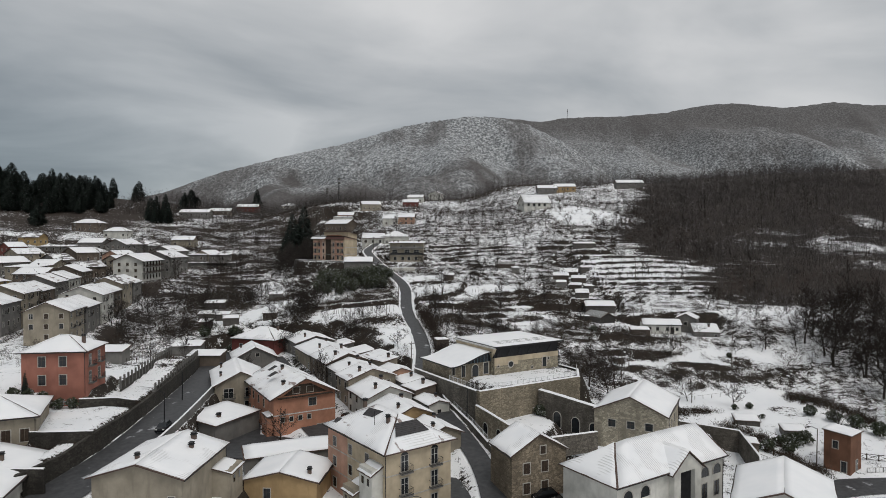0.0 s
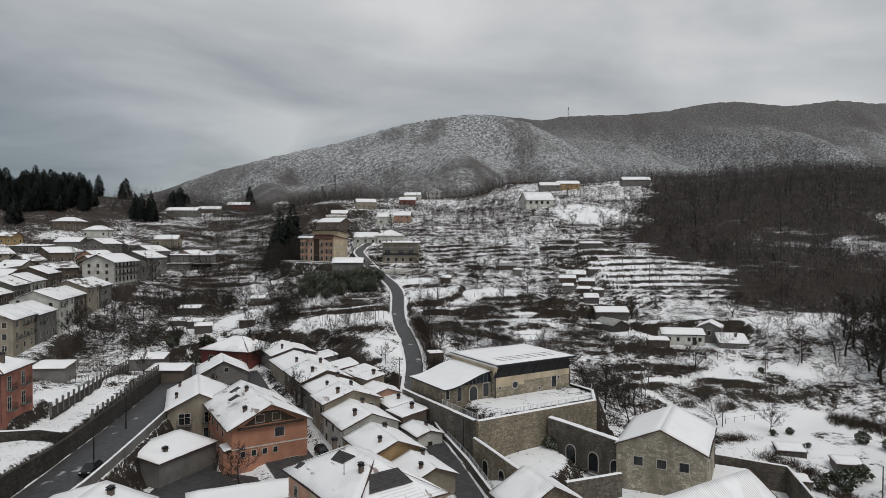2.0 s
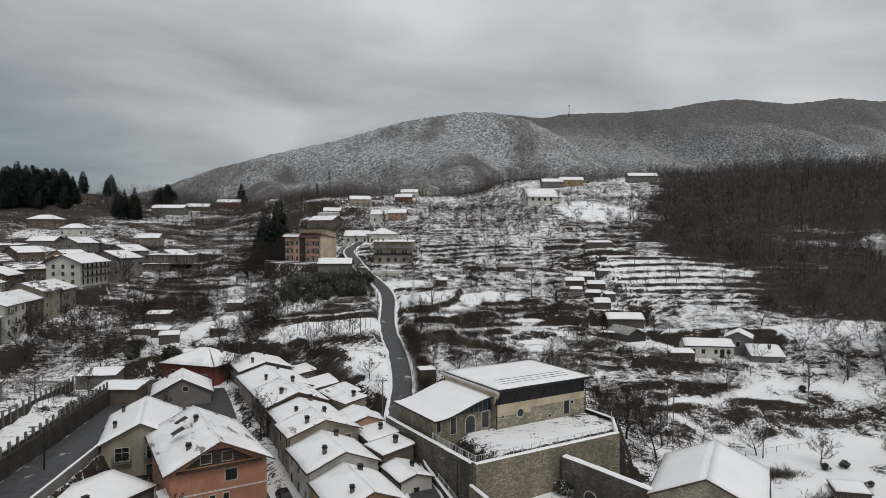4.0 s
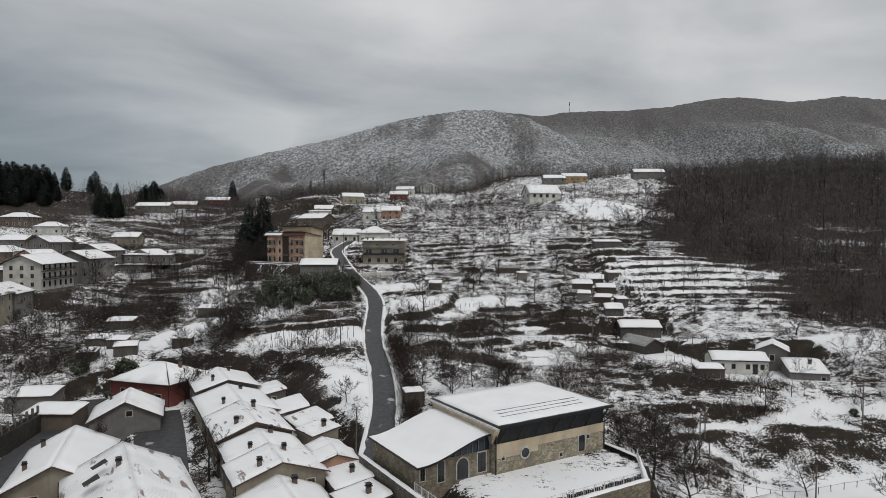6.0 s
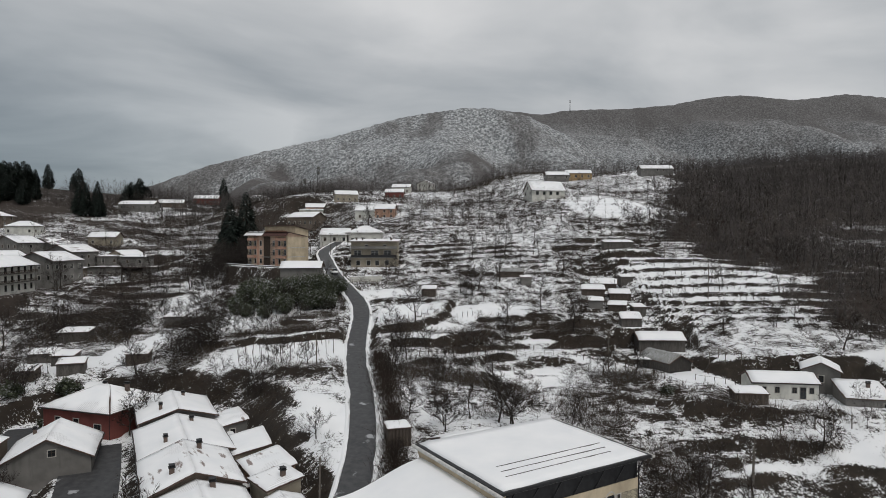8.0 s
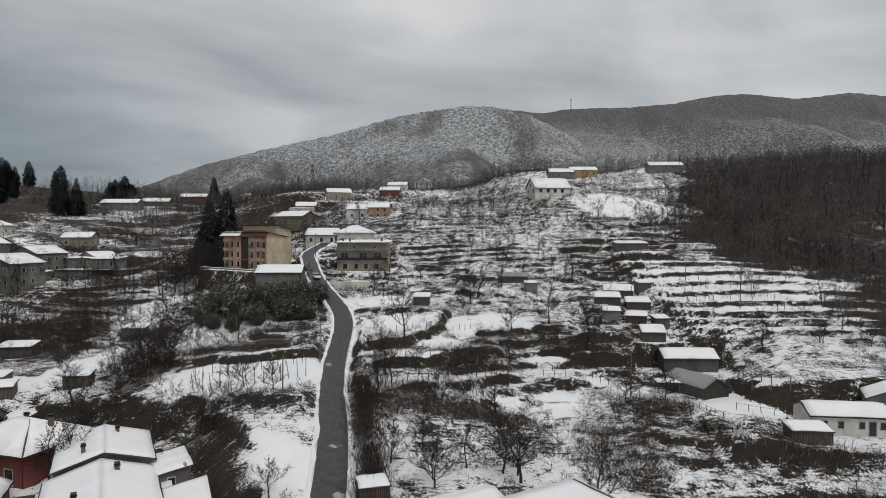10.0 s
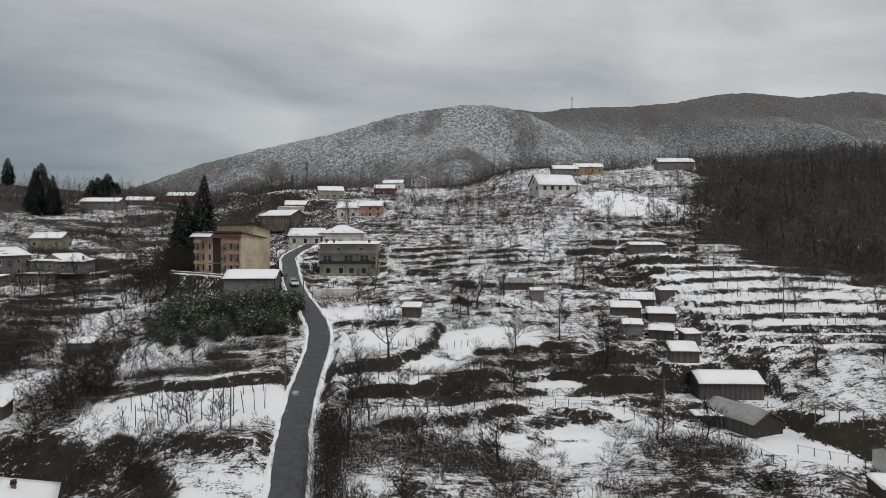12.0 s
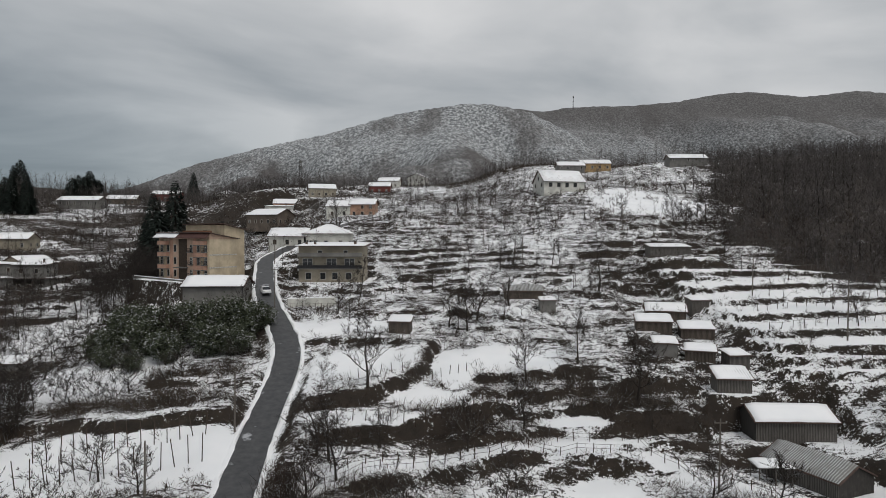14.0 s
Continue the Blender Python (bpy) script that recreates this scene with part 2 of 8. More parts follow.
def leaf_mat(name, base, snowy=0.5):
    m = Mat(name, 0.8)
    isl = m.nt.nodes.new("ShaderNodeNewGeometry")
    c = m.ramp(isl.outputs["Random Per Island"], [(0.0, shade(base, 0.5)), (0.6, base), (1.0, shade(base, 1.5))])
    up = m.ramp(m.normal_z(), [(0.45, (0, 0, 0)), (0.85, (1, 1, 1))])
    pick = m.ramp(m.math("ADD", m.math("MULTIPLY", m.noise(0.7, 3), 0.92), m.math("MULTIPLY", isl.outputs["Random Per Island"], 0.08)), [(0.68 - snowy * 0.4, (0, 0, 0)), (0.76 - snowy * 0.4, (0.75, 0.75, 0.75))])
    c = m.mix(m.math("MULTIPLY", up, pick), c, (0.55, 0.56, 0.57))
    m.color(c)
    return m.m


SNOW = snow_mat("roof_snow")
SNOW_RIB = snow_mat("roof_snow_over_tiles", 1.0)
SNOW_THIN = snow_mat("thin_roof_snow", 0.8, 0.85)
SNOW_PATCHY = snow_mat("patchy_roof_snow", 1.0, 0.9, (0.07, 0.055, 0.048), 0.47)
GROUND = ground_mat()
MOUNTAIN = mountain_mat("frosted_woodland", 95.0, 245.0, 0.95, 0.17)
# pale frost down to the foot, softened in contrast, also stands in for haze
MOUNTAIN_BACK = mountain_mat("hazy_dark_woodland", -100.0, 330.0, 0.8, 0.2, (250.0, 390.0))
ASPHALT = asphalt_mat()
GLASS = glass_mat()
TILE_DARK = plain("slate_dark_tiles", (0.05, 0.047, 0.048), 0.7)
TILE = plain("roof_tile_edge", (0.09, 0.06, 0.05), 0.8)
METAL_DARK = plain("dark_metal", (0.025, 0.025, 0.027), 0.5, 0.3)
WOOD_DARK = plain("dark_wood", (0.05, 0.035, 0.025), 0.75)
WOOD_GREY = plain("weathered_wood", (0.13, 0.115, 0.1), 0.9)
FRAME_WHITE = plain("white_frame", (0.55, 0.54, 0.52), 0.6)
SURROUND = plain("stone_surround", (0.42, 0.40, 0.36), 0.85)
CONCRETE = plaster("stained_concrete", (0.17, 0.165, 0.155), 0.8)
WALL_STONE = stone("grey_rubble_stone", (0.15, 0.135, 0.115))
WALL_TAN = stone("tan_rubble_stone", (0.27, 0.232, 0.172))
WALL_BROWN = stone("brown_house_stone", (0.25, 0.205, 0.15), 2.0)
WALL_PALE = stone("pale_limewashed_stone", (0.42, 0.38, 0.30), 1.6)
WALL_DARK = stone("dark_mossy_stone", (0.055, 0.05, 0.043))
BARK = bark_mat("bark", (0.045, 0.037, 0.031))
BARK_BROWN = bark_mat("brown_twigs", (0.034, 0.026, 0.021))
PAINT = {
    "cream": plaster("cream_render", (0.55, 0.46, 0.33)),
    "yellow": plaster("ochre_yellow_render", (0.38, 0.27, 0.13)),
    "white": plaster("off_white_render", (0.64, 0.63, 0.58)),
    "grey": plaster("grey_render", (0.2, 0.192, 0.18), 0.9),
    "brown": plaster("brown_grey_render", (0.16, 0.13, 0.105), 0.9),
    "orange": plaster("salmon_orange_render", (0.5, 0.245, 0.16)),
    "red": plaster("brick_red_render", (0.36, 0.155, 0.115)),
    "crimson": plaster("crimson_render", (0.2, 0.065, 0.055)),
    "peach": plaster("peach_render", (0.46, 0.28, 0.2)),
    "brick": plaster("terracotta_render", (0.2, 0.1, 0.062), 0.9), "pink": plaster("faded_pink_render", (0.45, 0.27, 0.225)),
    "stained": plaster("stained_render", (0.34, 0.3, 0.235), 1.0), "salmon": plaster("faded_salmon_render", (0.5, 0.3, 0.22), 0.8),
    "ochre_old": plaster("old_ochre_render", (0.42, 0.29, 0.15), 0.8),
    "stone": WALL_STONE, "tan": WALL_TAN, "concrete": CONCRETE,
}

# ---- lie of the land ----
def smooth(a, b, v):
    t = np.clip((v - a) / (b - a), 0, 1)
    return t * t * (3 - 2 * t)


def vnoise(x, y, seed=0):
    """Smooth value noise on arrays."""
    xi, yi = np.floor(x).astype(np.int64), np.floor(y).astype(np.int64)
    fx, fy = x - xi, y - yi
    fx, fy = fx * fx * (3 - 2 * fx), fy * fy * (3 - 2 * fy)

    def rnd(i, j):
        n = (i * 374761393 + j * 668265263 + seed * 974634777) & 0x7FFFFFFF
        n = ((n ^ (n >> 13)) * 1274126177) & 0x7FFFFFFF
        return ((n ^ (n >> 16)) & 0xFFFF) / 65535.0

    a, b, c, d = rnd(xi, yi), rnd(xi + 1, yi), rnd(xi, yi + 1), rnd(xi + 1, yi + 1)
    return (a * (1 - fx) + b * fx) * (1 - fy) + (c * (1 - fx) + d * fx) * fy


PROFILE_Y = (-200, 60, 95, 115, 137, 160, 188, 205, 220, 242, 256, 285, 304, 340, 400, 500, 560, 640, 900)
PROFILE_Z = (-8, -2, 0.5, 2.5, 7, 10.4, 14.0, 15.7, 17.9, 22.2, 25.2, 30, 34, 39.5, 48.8, 66, 73, 70, 40)
LEFT_DZ = (3, 3, 4, 6.5, 4.5, 0.5, -2.5, -3.5, -4.5, -7, -8.5, -10, -11.5, -13.5, -14, -14, -12, -8, 0)
RIGHT_DZ = (0, 0, -4, -6.8, -9.5, -7.6, 0.2, 1.6, 1.8, 1.0, 0, -0.5, 0.5, 5, 10, 13, 12, 8, 0)


def base_height(x, y, gully=True):
    x, y = np.asarray(x, float), np.asarray(y, float)
    h = np.interp(y, PROFILE_Y, PROFILE_Z)
    h = h + smooth(-60, -71, x) * smooth(190, 120, y) * np.interp(y, PROFILE_Y, LEFT_DZ)
    far = smooth(420, 500, y)
    h = h + smooth(-25 - 60 * far, -80 - 80 * far, x) * (1 - smooth(190, 120, y)) * np.interp(y, PROFILE_Y, LEFT_DZ)
    h = h + smooth(10, 62, x) * np.interp(y, PROFILE_Y, RIGHT_DZ)
    h = h + 3 * smooth(55, 62, x) * smooth(222, 236, y) * smooth(310, 285, y)
    # hollow at the foot of the street
    h = h - 4.2 * smooth(-14, -38, x) * smooth(-130, -90, x) * np.exp(-((y - 180) / 20) ** 2)
    # gully below the sheds
    if gully:
        h = h - 5.0 * np.exp(-((x - 26) / 20) ** 2 - ((y - 206) / 18) ** 2) - 5.5 * np.exp(-((x - 52) / 13) ** 2 - ((y - 218) / 13) ** 2)
    h = h + 0.06 * np.maximum(0, x - 105) * smooth(110, 230, y) * smooth(900, 560, y)
    h = h + 0.10 * np.maximum(0, -x - 150) * smooth(260, 420, y) * smooth(900, 560, y)
    return h


MAIN_ROAD = ((8, 88), (7, 104), (3.6, 116), (0, 126), (-2.8, 133), (-4.4, 141), (-4.8, 150), (-4.8, 160), (-5.6, 170), (-7, 180), (-8.7, 190), (-10.7, 200), (-12, 210), (-13, 220), (-13.4, 230), (-14.8, 240), (-19, 250), (-23.5, 260), (-27.2, 270), (-30.5, 282), (-34, 295), (-37, 306), (-34, 325), (-30, 350), (-24, 380), (-8, 410))
LEFT_ROAD = ((-57, 66), (-54, 88), (-51, 100), (-50.5, 108), (-52.3, 126), (-56.5, 150), (-62.5, 176), (-67, 192))
LANE = ((40, 82), (50, 97), (60, 107), (72, 112.6), (88, 113.5), (115, 115))
STREET = ((-2, 78), (-8, 96), (-19, 117), (-28, 133), (-37, 152), (-44, 168), (-50, 180))


def road_points(line, step=2.0):
    """An even, smoothed run of points along a bent line."""
    p = np.array(line, float)
    for _ in range(3):
        q = np.empty((len(p) * 2 - 2, 2))
        q[0::2], q[1::2] = p[:-1] * 0.75 + p[1:] * 0.25, p[:-1] * 0.25 + p[1:] * 0.75
        p = np.vstack([p[:1], q, p[-1:]])
    d = np.concatenate([[0], np.cumsum(np.hypot(*np.diff(p, axis=0).T))])
    s = np.arange(0, d[-1], step)
    return np.stack([np.interp(s, d, p[:, 0]), np.interp(s, d, p[:, 1])], 1)


def road_z(pts, heights=None):
    z = np.interp(pts[:, 1], *heights) if heights else base_height(np.clip(pts[:, 0], -56, 60), pts[:, 1])
    k = np.ones(9) / 9
    return np.convolve(np.pad(z, 4, mode="edge"), k, "valid")


ROADS = []
for line, width, heights in ((MAIN_ROAD, 3.9, ((88, 104, 116, 126, 133, 141, 150, 160, 170, 180, 190, 200, 210, 220, 230, 240, 250, 260, 270, 282, 295, 306, 350, 410), (0.5, 2.0, 3.6, 5.0, 6.4, 7.6, 8.9, 10.3, 11.8, 13.0, 14.0, 14.9, 16.0, 17.6, 19.8, 22.2, 24.6, 26.8, 28.5, 30.2, 31.9, 34, 41, 50))), (LEFT_ROAD, 8.2, ((66, 80, 95, 108, 126, 150, 176, 205), (2.0, 3.2, 5.0, 6.6, 6.9, 6.2, 5.2, 5.2))), (STREET, 8.0, ((78, 96, 120, 180), (-0.5, 0.3, 1.6, 6.2))), (LANE, 7.0, ((82, 97, 106, 112, 116), (0.2, -2.2, -4.0, -4.5, -4.6)))):
    pts_ = road_points(line)
    ROADS.append((pts_, road_z(pts_, heights), width))
# level pads: x, y, half length, half width, turn, height, soft edge, fall along the length
PADS = [
    (13.2, 141.4, 14.6, 12.4, 31, 10.2, 1.0),
    (15.5, 115, 9, 8, 31, 4.4, 1.5),
    (-76, 122, 10.5, 7, 8, 11.6, 5.0),
    (70, 190.5, 12, 6.5, -4, 11.2, 7.0),
    (-49, 296, 17, 10, -36, 29.2, 1.2),
    (-16.5, 291, 9.5, 6.5, 0, 29.2, 2.0),
    (12, 92, 26, 12, 20, 0.6, 6.0),
    (37, 120, 12, 11, 63, 1.2, 4.0),
    (77, 121, 4, 4, 38, -4.2, 3.0),
    (66, 140, 3.5, 3, -10, -2.9, 3.0),
    (74, 134, 3, 3, -10, -3.4, 3.0),
    (72, 149, 10, 4, 0, -0.6, 17.0),
    (-36, 130, 16, 20, 25, 1.2, 6.0),
    (-22.5, 151, 40, 8.0, -62, 4.6, 11.0, -0.07),
    (-54, 190, 8.5, 7, -18, 6.2, 11.0),
    (-50, 160, 20, 8, 112, 3.4, 4.0),
    (-8.6, 97, 12, 9, -53, 0.2, 4.0),
    (-29, 101, 9, 14, 5, 0.8, 5.0),
    (-39, 87, 8, 9, -4, 3.6, 3.0),
    (-66.5, 87, 10, 9, 103, 0.2, 2.0),
    (-74, 103, 8, 7, 24, 6.0, 1.0),
    (-63.6, 108.5, 8, 8, -6, 8.9, 2.5),
    (-58.5, 93.5, 3, 6, 0, 7.2, 0.8),
    (-63.5, 134, 3.6, 15, 10, 9.2, 2.5),
    (-72, 142, 4, 10, 10, 10.4, 1.0),
    (54, 221, 7, 4.5, -2, 13.8, 2.5),
    (52, 210, 6.5, 5, 114, 12.0, 2.0),
    (52, 201, 5, 8, 20, 12.2, 3.0),
    (50, 227, 3.5, 2.6, -6, 18.4, 1.0),
    (-118, 214, 46, 8, 103.5, 13.4, 7.0, 0.053),
    (-133.6, 277, 11, 7, 92, 21.4, 7.0),
    (-130, 355, 16, 9, 0, 26.2, 5.0),
    (-126, 333, 18, 5, 0, 21.4, 5.0),
    (-72, 462, 10, 12, 0, 51.5, 14.0),
    (-55, 478, 10, 9, 15, 60.0, 9.0),
]


def pad_mask(x, y, p):
    cx, cy, hl, hw, turn, z, soft = p[:7]
    c, s = math.cos(radians(turn)), math.sin(radians(turn))
    u, v = (x - cx) * c + (y - cy) * s, -(x - cx) * s + (y - cy) * c
    d = np.maximum(np.abs(u) - hl, np.abs(v) - hw)
    return 1 - smooth(0, soft, d)


def neat_terraces(x, y):
    """The kept vine terraces below the eastern wood."""
    return smooth(56, 60, x) * smooth(112, 100, x) * smooth(223, 228, y) * smooth(300, 280, y)


# dry-walled banks, each run with the uphill side on its left: line, height, depth of the level ground behind
TERRACE_WALLS = (
    (((-12.2, 240.9), (-5, 241), (1, 239.9)), 0.9, 7), (((-5.5, 217.8), (0.6, 220.6), (6.2, 227.8), (8.3, 238)), 1.9, 8),
    (((-4, 208.3), (2.9, 211.2), (10.4, 216.4), (16.2, 220.7)), 1.6, 7), (((2.4, 201.3), (10.3, 207), (20, 213)), 1.2, 4),
    (((11.3, 196.7), (16.8, 202.2), (22.5, 207.5)), 1.0, 4), (((12, 201.6), (17.4, 206.5)), 0.7, 3),
    (((25, 214), (33, 212.6)), 1.2, 3), (((34, 221), (44, 222)), 1.5, 6), (((28, 231), (37, 228)), 1.0, 5), (((38, 229.5), (45, 228.6), (52, 225)), 1.2, 4),
)
TERRACE_WALLS += (
    (((11, 276), (27, 273)), 1.5, 9), (((13, 257.5), (25, 253)), 1.1, 6), (((0, 288), (14, 286)), 1.2, 8),
    (((60, 335), (81, 336)), 1.8, 9), (((64, 325), (77, 321), (92, 322.5)), 1.8, 9), (((58, 314.5), (78, 312)), 1.6, 8),
    (((48, 306), (60, 303), (80, 301)), 1.7, 8), (((46, 290), (60, 287), (72, 285)), 1.6, 8), (((44, 279), (58, 277), (69, 273)), 1.3, 6),
)
TERRACE_WALLS += (
    (((-46, 218.5), (-28, 214.9), (-17, 216)), 1.6, 8), (((-31, 228), (-17, 227)), 1.2, 6), (((-28.4, 221.5), (-19, 219.5)), 0.8, 4), (((-34, 200), (-13, 193)), 1.1, 8),
    (((47, 180.6), (57, 180.4), (68, 181)), 2.0, 6), (((53, 171.7), (65, 172.8)), 0.9, 5), (((70, 180.5), (85, 182)), 1.2, 5),
    (((34, 173), (43, 171), (54, 173)), 0.8, 5), (((62, 168.4), (75, 167.6)), 0.5, 4), (((44, 155.5), (56, 157), (66, 162)), 0.6, 4), (((-25.4, 178.7), (-18.2, 168.6), (-8.5, 157.5)), 1.1, 4),
)
# kept snowfields: middle, half width, half depth
PLOTS = (
    (-46, 236.5, 14, 8), (-26.5, 208, 17, 8), (-2.5, 232, 8, 6), (0, 215, 7, 2.6), (8, 221.5, 6, 3), (11.5, 233, 3.5, 7), (-9, 251, 9, 5),
    (19, 236, 10, 6), (17.5, 204.6, 5, 1.7), (28, 206, 4, 6), (27, 221, 4.5, 2.5), (58, 203, 6, 6), (57, 165, 11, 5.5), (-17, 174, 9, 9),
    (-9.5, 224, 2.6, 12), (-58, 206, 4.5, 5), (-64, 224, 6, 10), (-74, 214, 8, 6), (62, 152, 14, 6), (74, 161, 15, 8), (96, 199, 16, 6), (86, 375, 22, 24),
)


def plots(x, y):
    best = np.zeros(np.shape(x))
    for cx, cy, rx, ry in PLOTS:
        best = np.maximum(best, np.exp(-(((x - cx) / rx) ** 2 + ((y - cy) / ry) ** 2) ** 3))
    return smooth(0.12, 0.6, best + (vnoise(x / 2.5, y / 2.5, 73) - 0.5) * 0.5)


def wall_step(x, y, line, high, tread):
    """A walled step: sharp in front, running out level uphill and towards its ends."""
    px, py = [p[0] for p in line], [p[1] for p in line]
    out = np.zeros(np.shape(x))
    near = (x > min(px) - tread) & (x < max(px) + tread) & (y > min(py) - tread) & (y < max(py) + tread)
    if not near.any():
        return out
    xn, yn = x[near], y[near]
    jag = (vnoise(xn / 3.2, yn / 3.2, 74) - 0.5) * 1.3
    best = np.full(xn.shape, 1e9)
    side = np.zeros(xn.shape)
    for (ax, ay), (cx, cy) in zip(line, line[1:]):
        dx, dy = cx - ax, cy - ay
        n = math.hypot(dx, dy)
        u = np.clip(((xn - ax) * dx + (yn - ay) * dy) / (n * n), 0, 1)
        r = np.hypot(xn - ax - u * dx, yn - ay - u * dy)
        hit = r < best
        best[hit] = r[hit]
        side[hit] = ((dx * (yn - ay) - dy * (xn - ax)) / n)[hit]
    d = np.where(side > 0, best, -best) + jag
    ends = smooth(0, 3.5, tread - np.sqrt(np.maximum(best ** 2 - side ** 2, 0)) * 2)
    out[near] = high * 0.72 * smooth(-0.45, 0.45, d) * (1 - smooth(0.8, tread, d)) * ends
    return out


def land(x, y, terraces=True):
    """Height of the ground: the slope, cut into terraces, with levelled pads and roads."""
    x, y = np.asarray(x, float), np.asarray(y, float)
    b = base_height(x, y)
    b = b + (vnoise(x / 37, y / 37, 3) - 0.5) * 3.0 * smooth(150, 230, y) + (vnoise(x / 11, y / 11, 5) - 0.5) * 0.8 * (1 - 0.8 * neat_terraces(x, y))
    if terraces:
        neat = neat_terraces(x, y)
        amt = smooth(140, 165, y) * smooth(430, 360, y) * (1 - smooth(112, 135, x)) * smooth(-190, -150, x)
        amt = amt * (1 - 0.85 * smooth(48, 56, x) * smooth(192, 182, y))
        amt = amt + smooth(-62, -66, x) * smooth(168, 160, y) * 0.6
        patch = smooth(0.3, 0.55, vnoise(x / 24, y / 24, 9))
        upper = smooth(250, 285, y)
        amt = np.clip(amt, 0, 1) * np.maximum(neat, (0.12 + 0.3 * upper) + 0.5 * patch)
        step = np.where(neat > 0.5, 1.45, 1.5)
        ph = base_height(x, y) + (vnoise(x / 37, y / 37, 3) - 0.5) * 3.0 * smooth(150, 230, y) * (1 - neat)
        w = ph + (1 - neat) * ((vnoise(x / 24, y / 17, 12) - 0.5) * 2.4 + (vnoise(x / 6, y / 6, 14) - 0.5) * 0.5 + 2.6 * vnoise(np.floor(x / 26 + vnoise(x / 9, y / 9, 4) * 0.5), np.zeros_like(x) + 0.5, 21)) + neat * ((vnoise(x / 30, y / 30, 12) - 0.5) * 0.6 + 0.0012 * (x - 82) ** 2)
        q = w / step
        f = q - np.floor(q)
        t = (np.floor(q) + smooth(0.74 + 0.07 * neat, 0.98, f) * 0.9 + f * 0.1) * step
        b = b + (t - w + 0.5) * amt
        for line, high, tread in TERRACE_WALLS:
            b = b + wall_step(x, y, line, high, tread)
    # small humps and tussocks
    b = b + ((vnoise(x / 2.2, y / 2.2, 41) - 0.5) * 0.26 + (vnoise(x / 1.1, y / 1.1, 43) - 0.5) * 0.16) * smooth(135, 150, y) * smooth(420, 330, y)
    for p in PADS:
        m = pad_mask(x, y, p)
        z = p[5]
        if len(p) > 7:
            z = z + p[7] * ((x - p[0]) * math.cos(radians(p[4])) + (y - p[1]) * math.sin(radians(p[4])))
        b = b * (1 - m) + z * m
    for pts, z, width in ROADS:
        near = (x > pts[:, 0].min() - 15) & (x < pts[:, 0].max() + 15) & (y > pts[:, 1].min() - 15) & (y < pts[:, 1].max() + 15)
        if not near.any():
            continue
        xn, yn = x[near], y[near]
        best = np.full(xn.shape, 1e9)
        bz = np.zeros(xn.shape)
        for i in range(len(pts) - 1):
            a, d = pts[i], pts[i + 1] - pts[i]
            u = np.clip(((xn - a[0]) * d[0] + (yn - a[1]) * d[1]) / (d @ d), 0, 1)
            r = np.hypot(xn - a[0] - u * d[0], yn - a[1] - u * d[1])
            hit = r < best
            best[hit] = r[hit]
            bz[hit] = (z[i] * (1 - u) + z[i + 1] * u)[hit]
        m = 1 - smooth(width / 2 + 0.4, width / 2 + 2.6, best)
        bn = b[near]
        b[near] = bn * (1 - m) + (bz - 0.12) * m
    return b


def z_at(x, y):
    return float(land(np.array([float(x)]), np.array([float(y)]))[0])


def east_wood(x, y):
    """How densely the leafless wood grows on the eastern hill."""
    edge = np.interp(y, (120, 150, 165, 180, 190, 205, 214, 240, 268, 280, 292, 340, 400, 480, 560), (112, 104, 101, 104, 120, 120, 98, 100, 100, 94, 86, 98, 122, 150, 170)) + (vnoise(x / 16, y / 16, 8) - 0.5) * 12 + (vnoise(x / 5, y / 5, 18) - 0.5) * 12
    w = smooth(-4, 9, x - edge) * smooth(122, 140, y) * (0.5 + 0.5 * smooth(165, 215, y))
    gap = smooth(0.62, 0.7, vnoise(x / 20, y / 20, 17)) * smooth(150, 175, x) * smooth(360, 320, y)
    glade = np.exp(-((x - 167) / 24) ** 2 - ((y - 292) / 32) ** 2) * smooth(0.3, 0.55, vnoise(x / 9, y / 9, 19))
    return np.clip(w * (1 - 0.85 * np.maximum(gap, glade)), 0, 1)


FIELD_PATH = ((-5, 200.5), (6.7, 207.7), (20.8, 216.5), (33.7, 216), (38.5, 209), (47, 204), (58, 196))


def near_line(x, y, line):
    best = np.full(np.shape(x), 1e9)
    for (ax, ay), (cx, cy) in zip(line, line[1:]):
        dx, dy = cx - ax, cy - ay
        u = np.clip(((x - ax) * dx + (y - ay) * dy) / (dx * dx + dy * dy), 0, 1)
        best = np.minimum(best, np.hypot(x - ax - u * dx, y - ay - u * dy))
    return best


def kept(x, y):
    """Snowfields without scrub: the trodden field path and the eastern meadow."""
    meadow = smooth(56, 62, x) * smooth(96, 88, x) * smooth(124, 130, y) * smooth(184, 174, y) * smooth(0.2, 0.42, vnoise(x / 8, y / 5, 96))
    return np.maximum(smooth(2.2, 1.2, near_line(x, y, FIELD_PATH)), 0.85 * meadow)


BANKS = (
    ((52, 183), (66, 182), (84, 181)),
    ((82, 150), (92, 141), (104, 132)), ((-2, 189), (10, 190), (24, 193)), 
    ((-44, 217), (-32, 215), (-18, 214)), ((-60, 219), (-48, 220)), ((-2, 219), (8, 219), (14, 223)), ((-4, 206), (8, 203), (20, 208)), ((34, 196), (42, 188), (50, 180)),
)


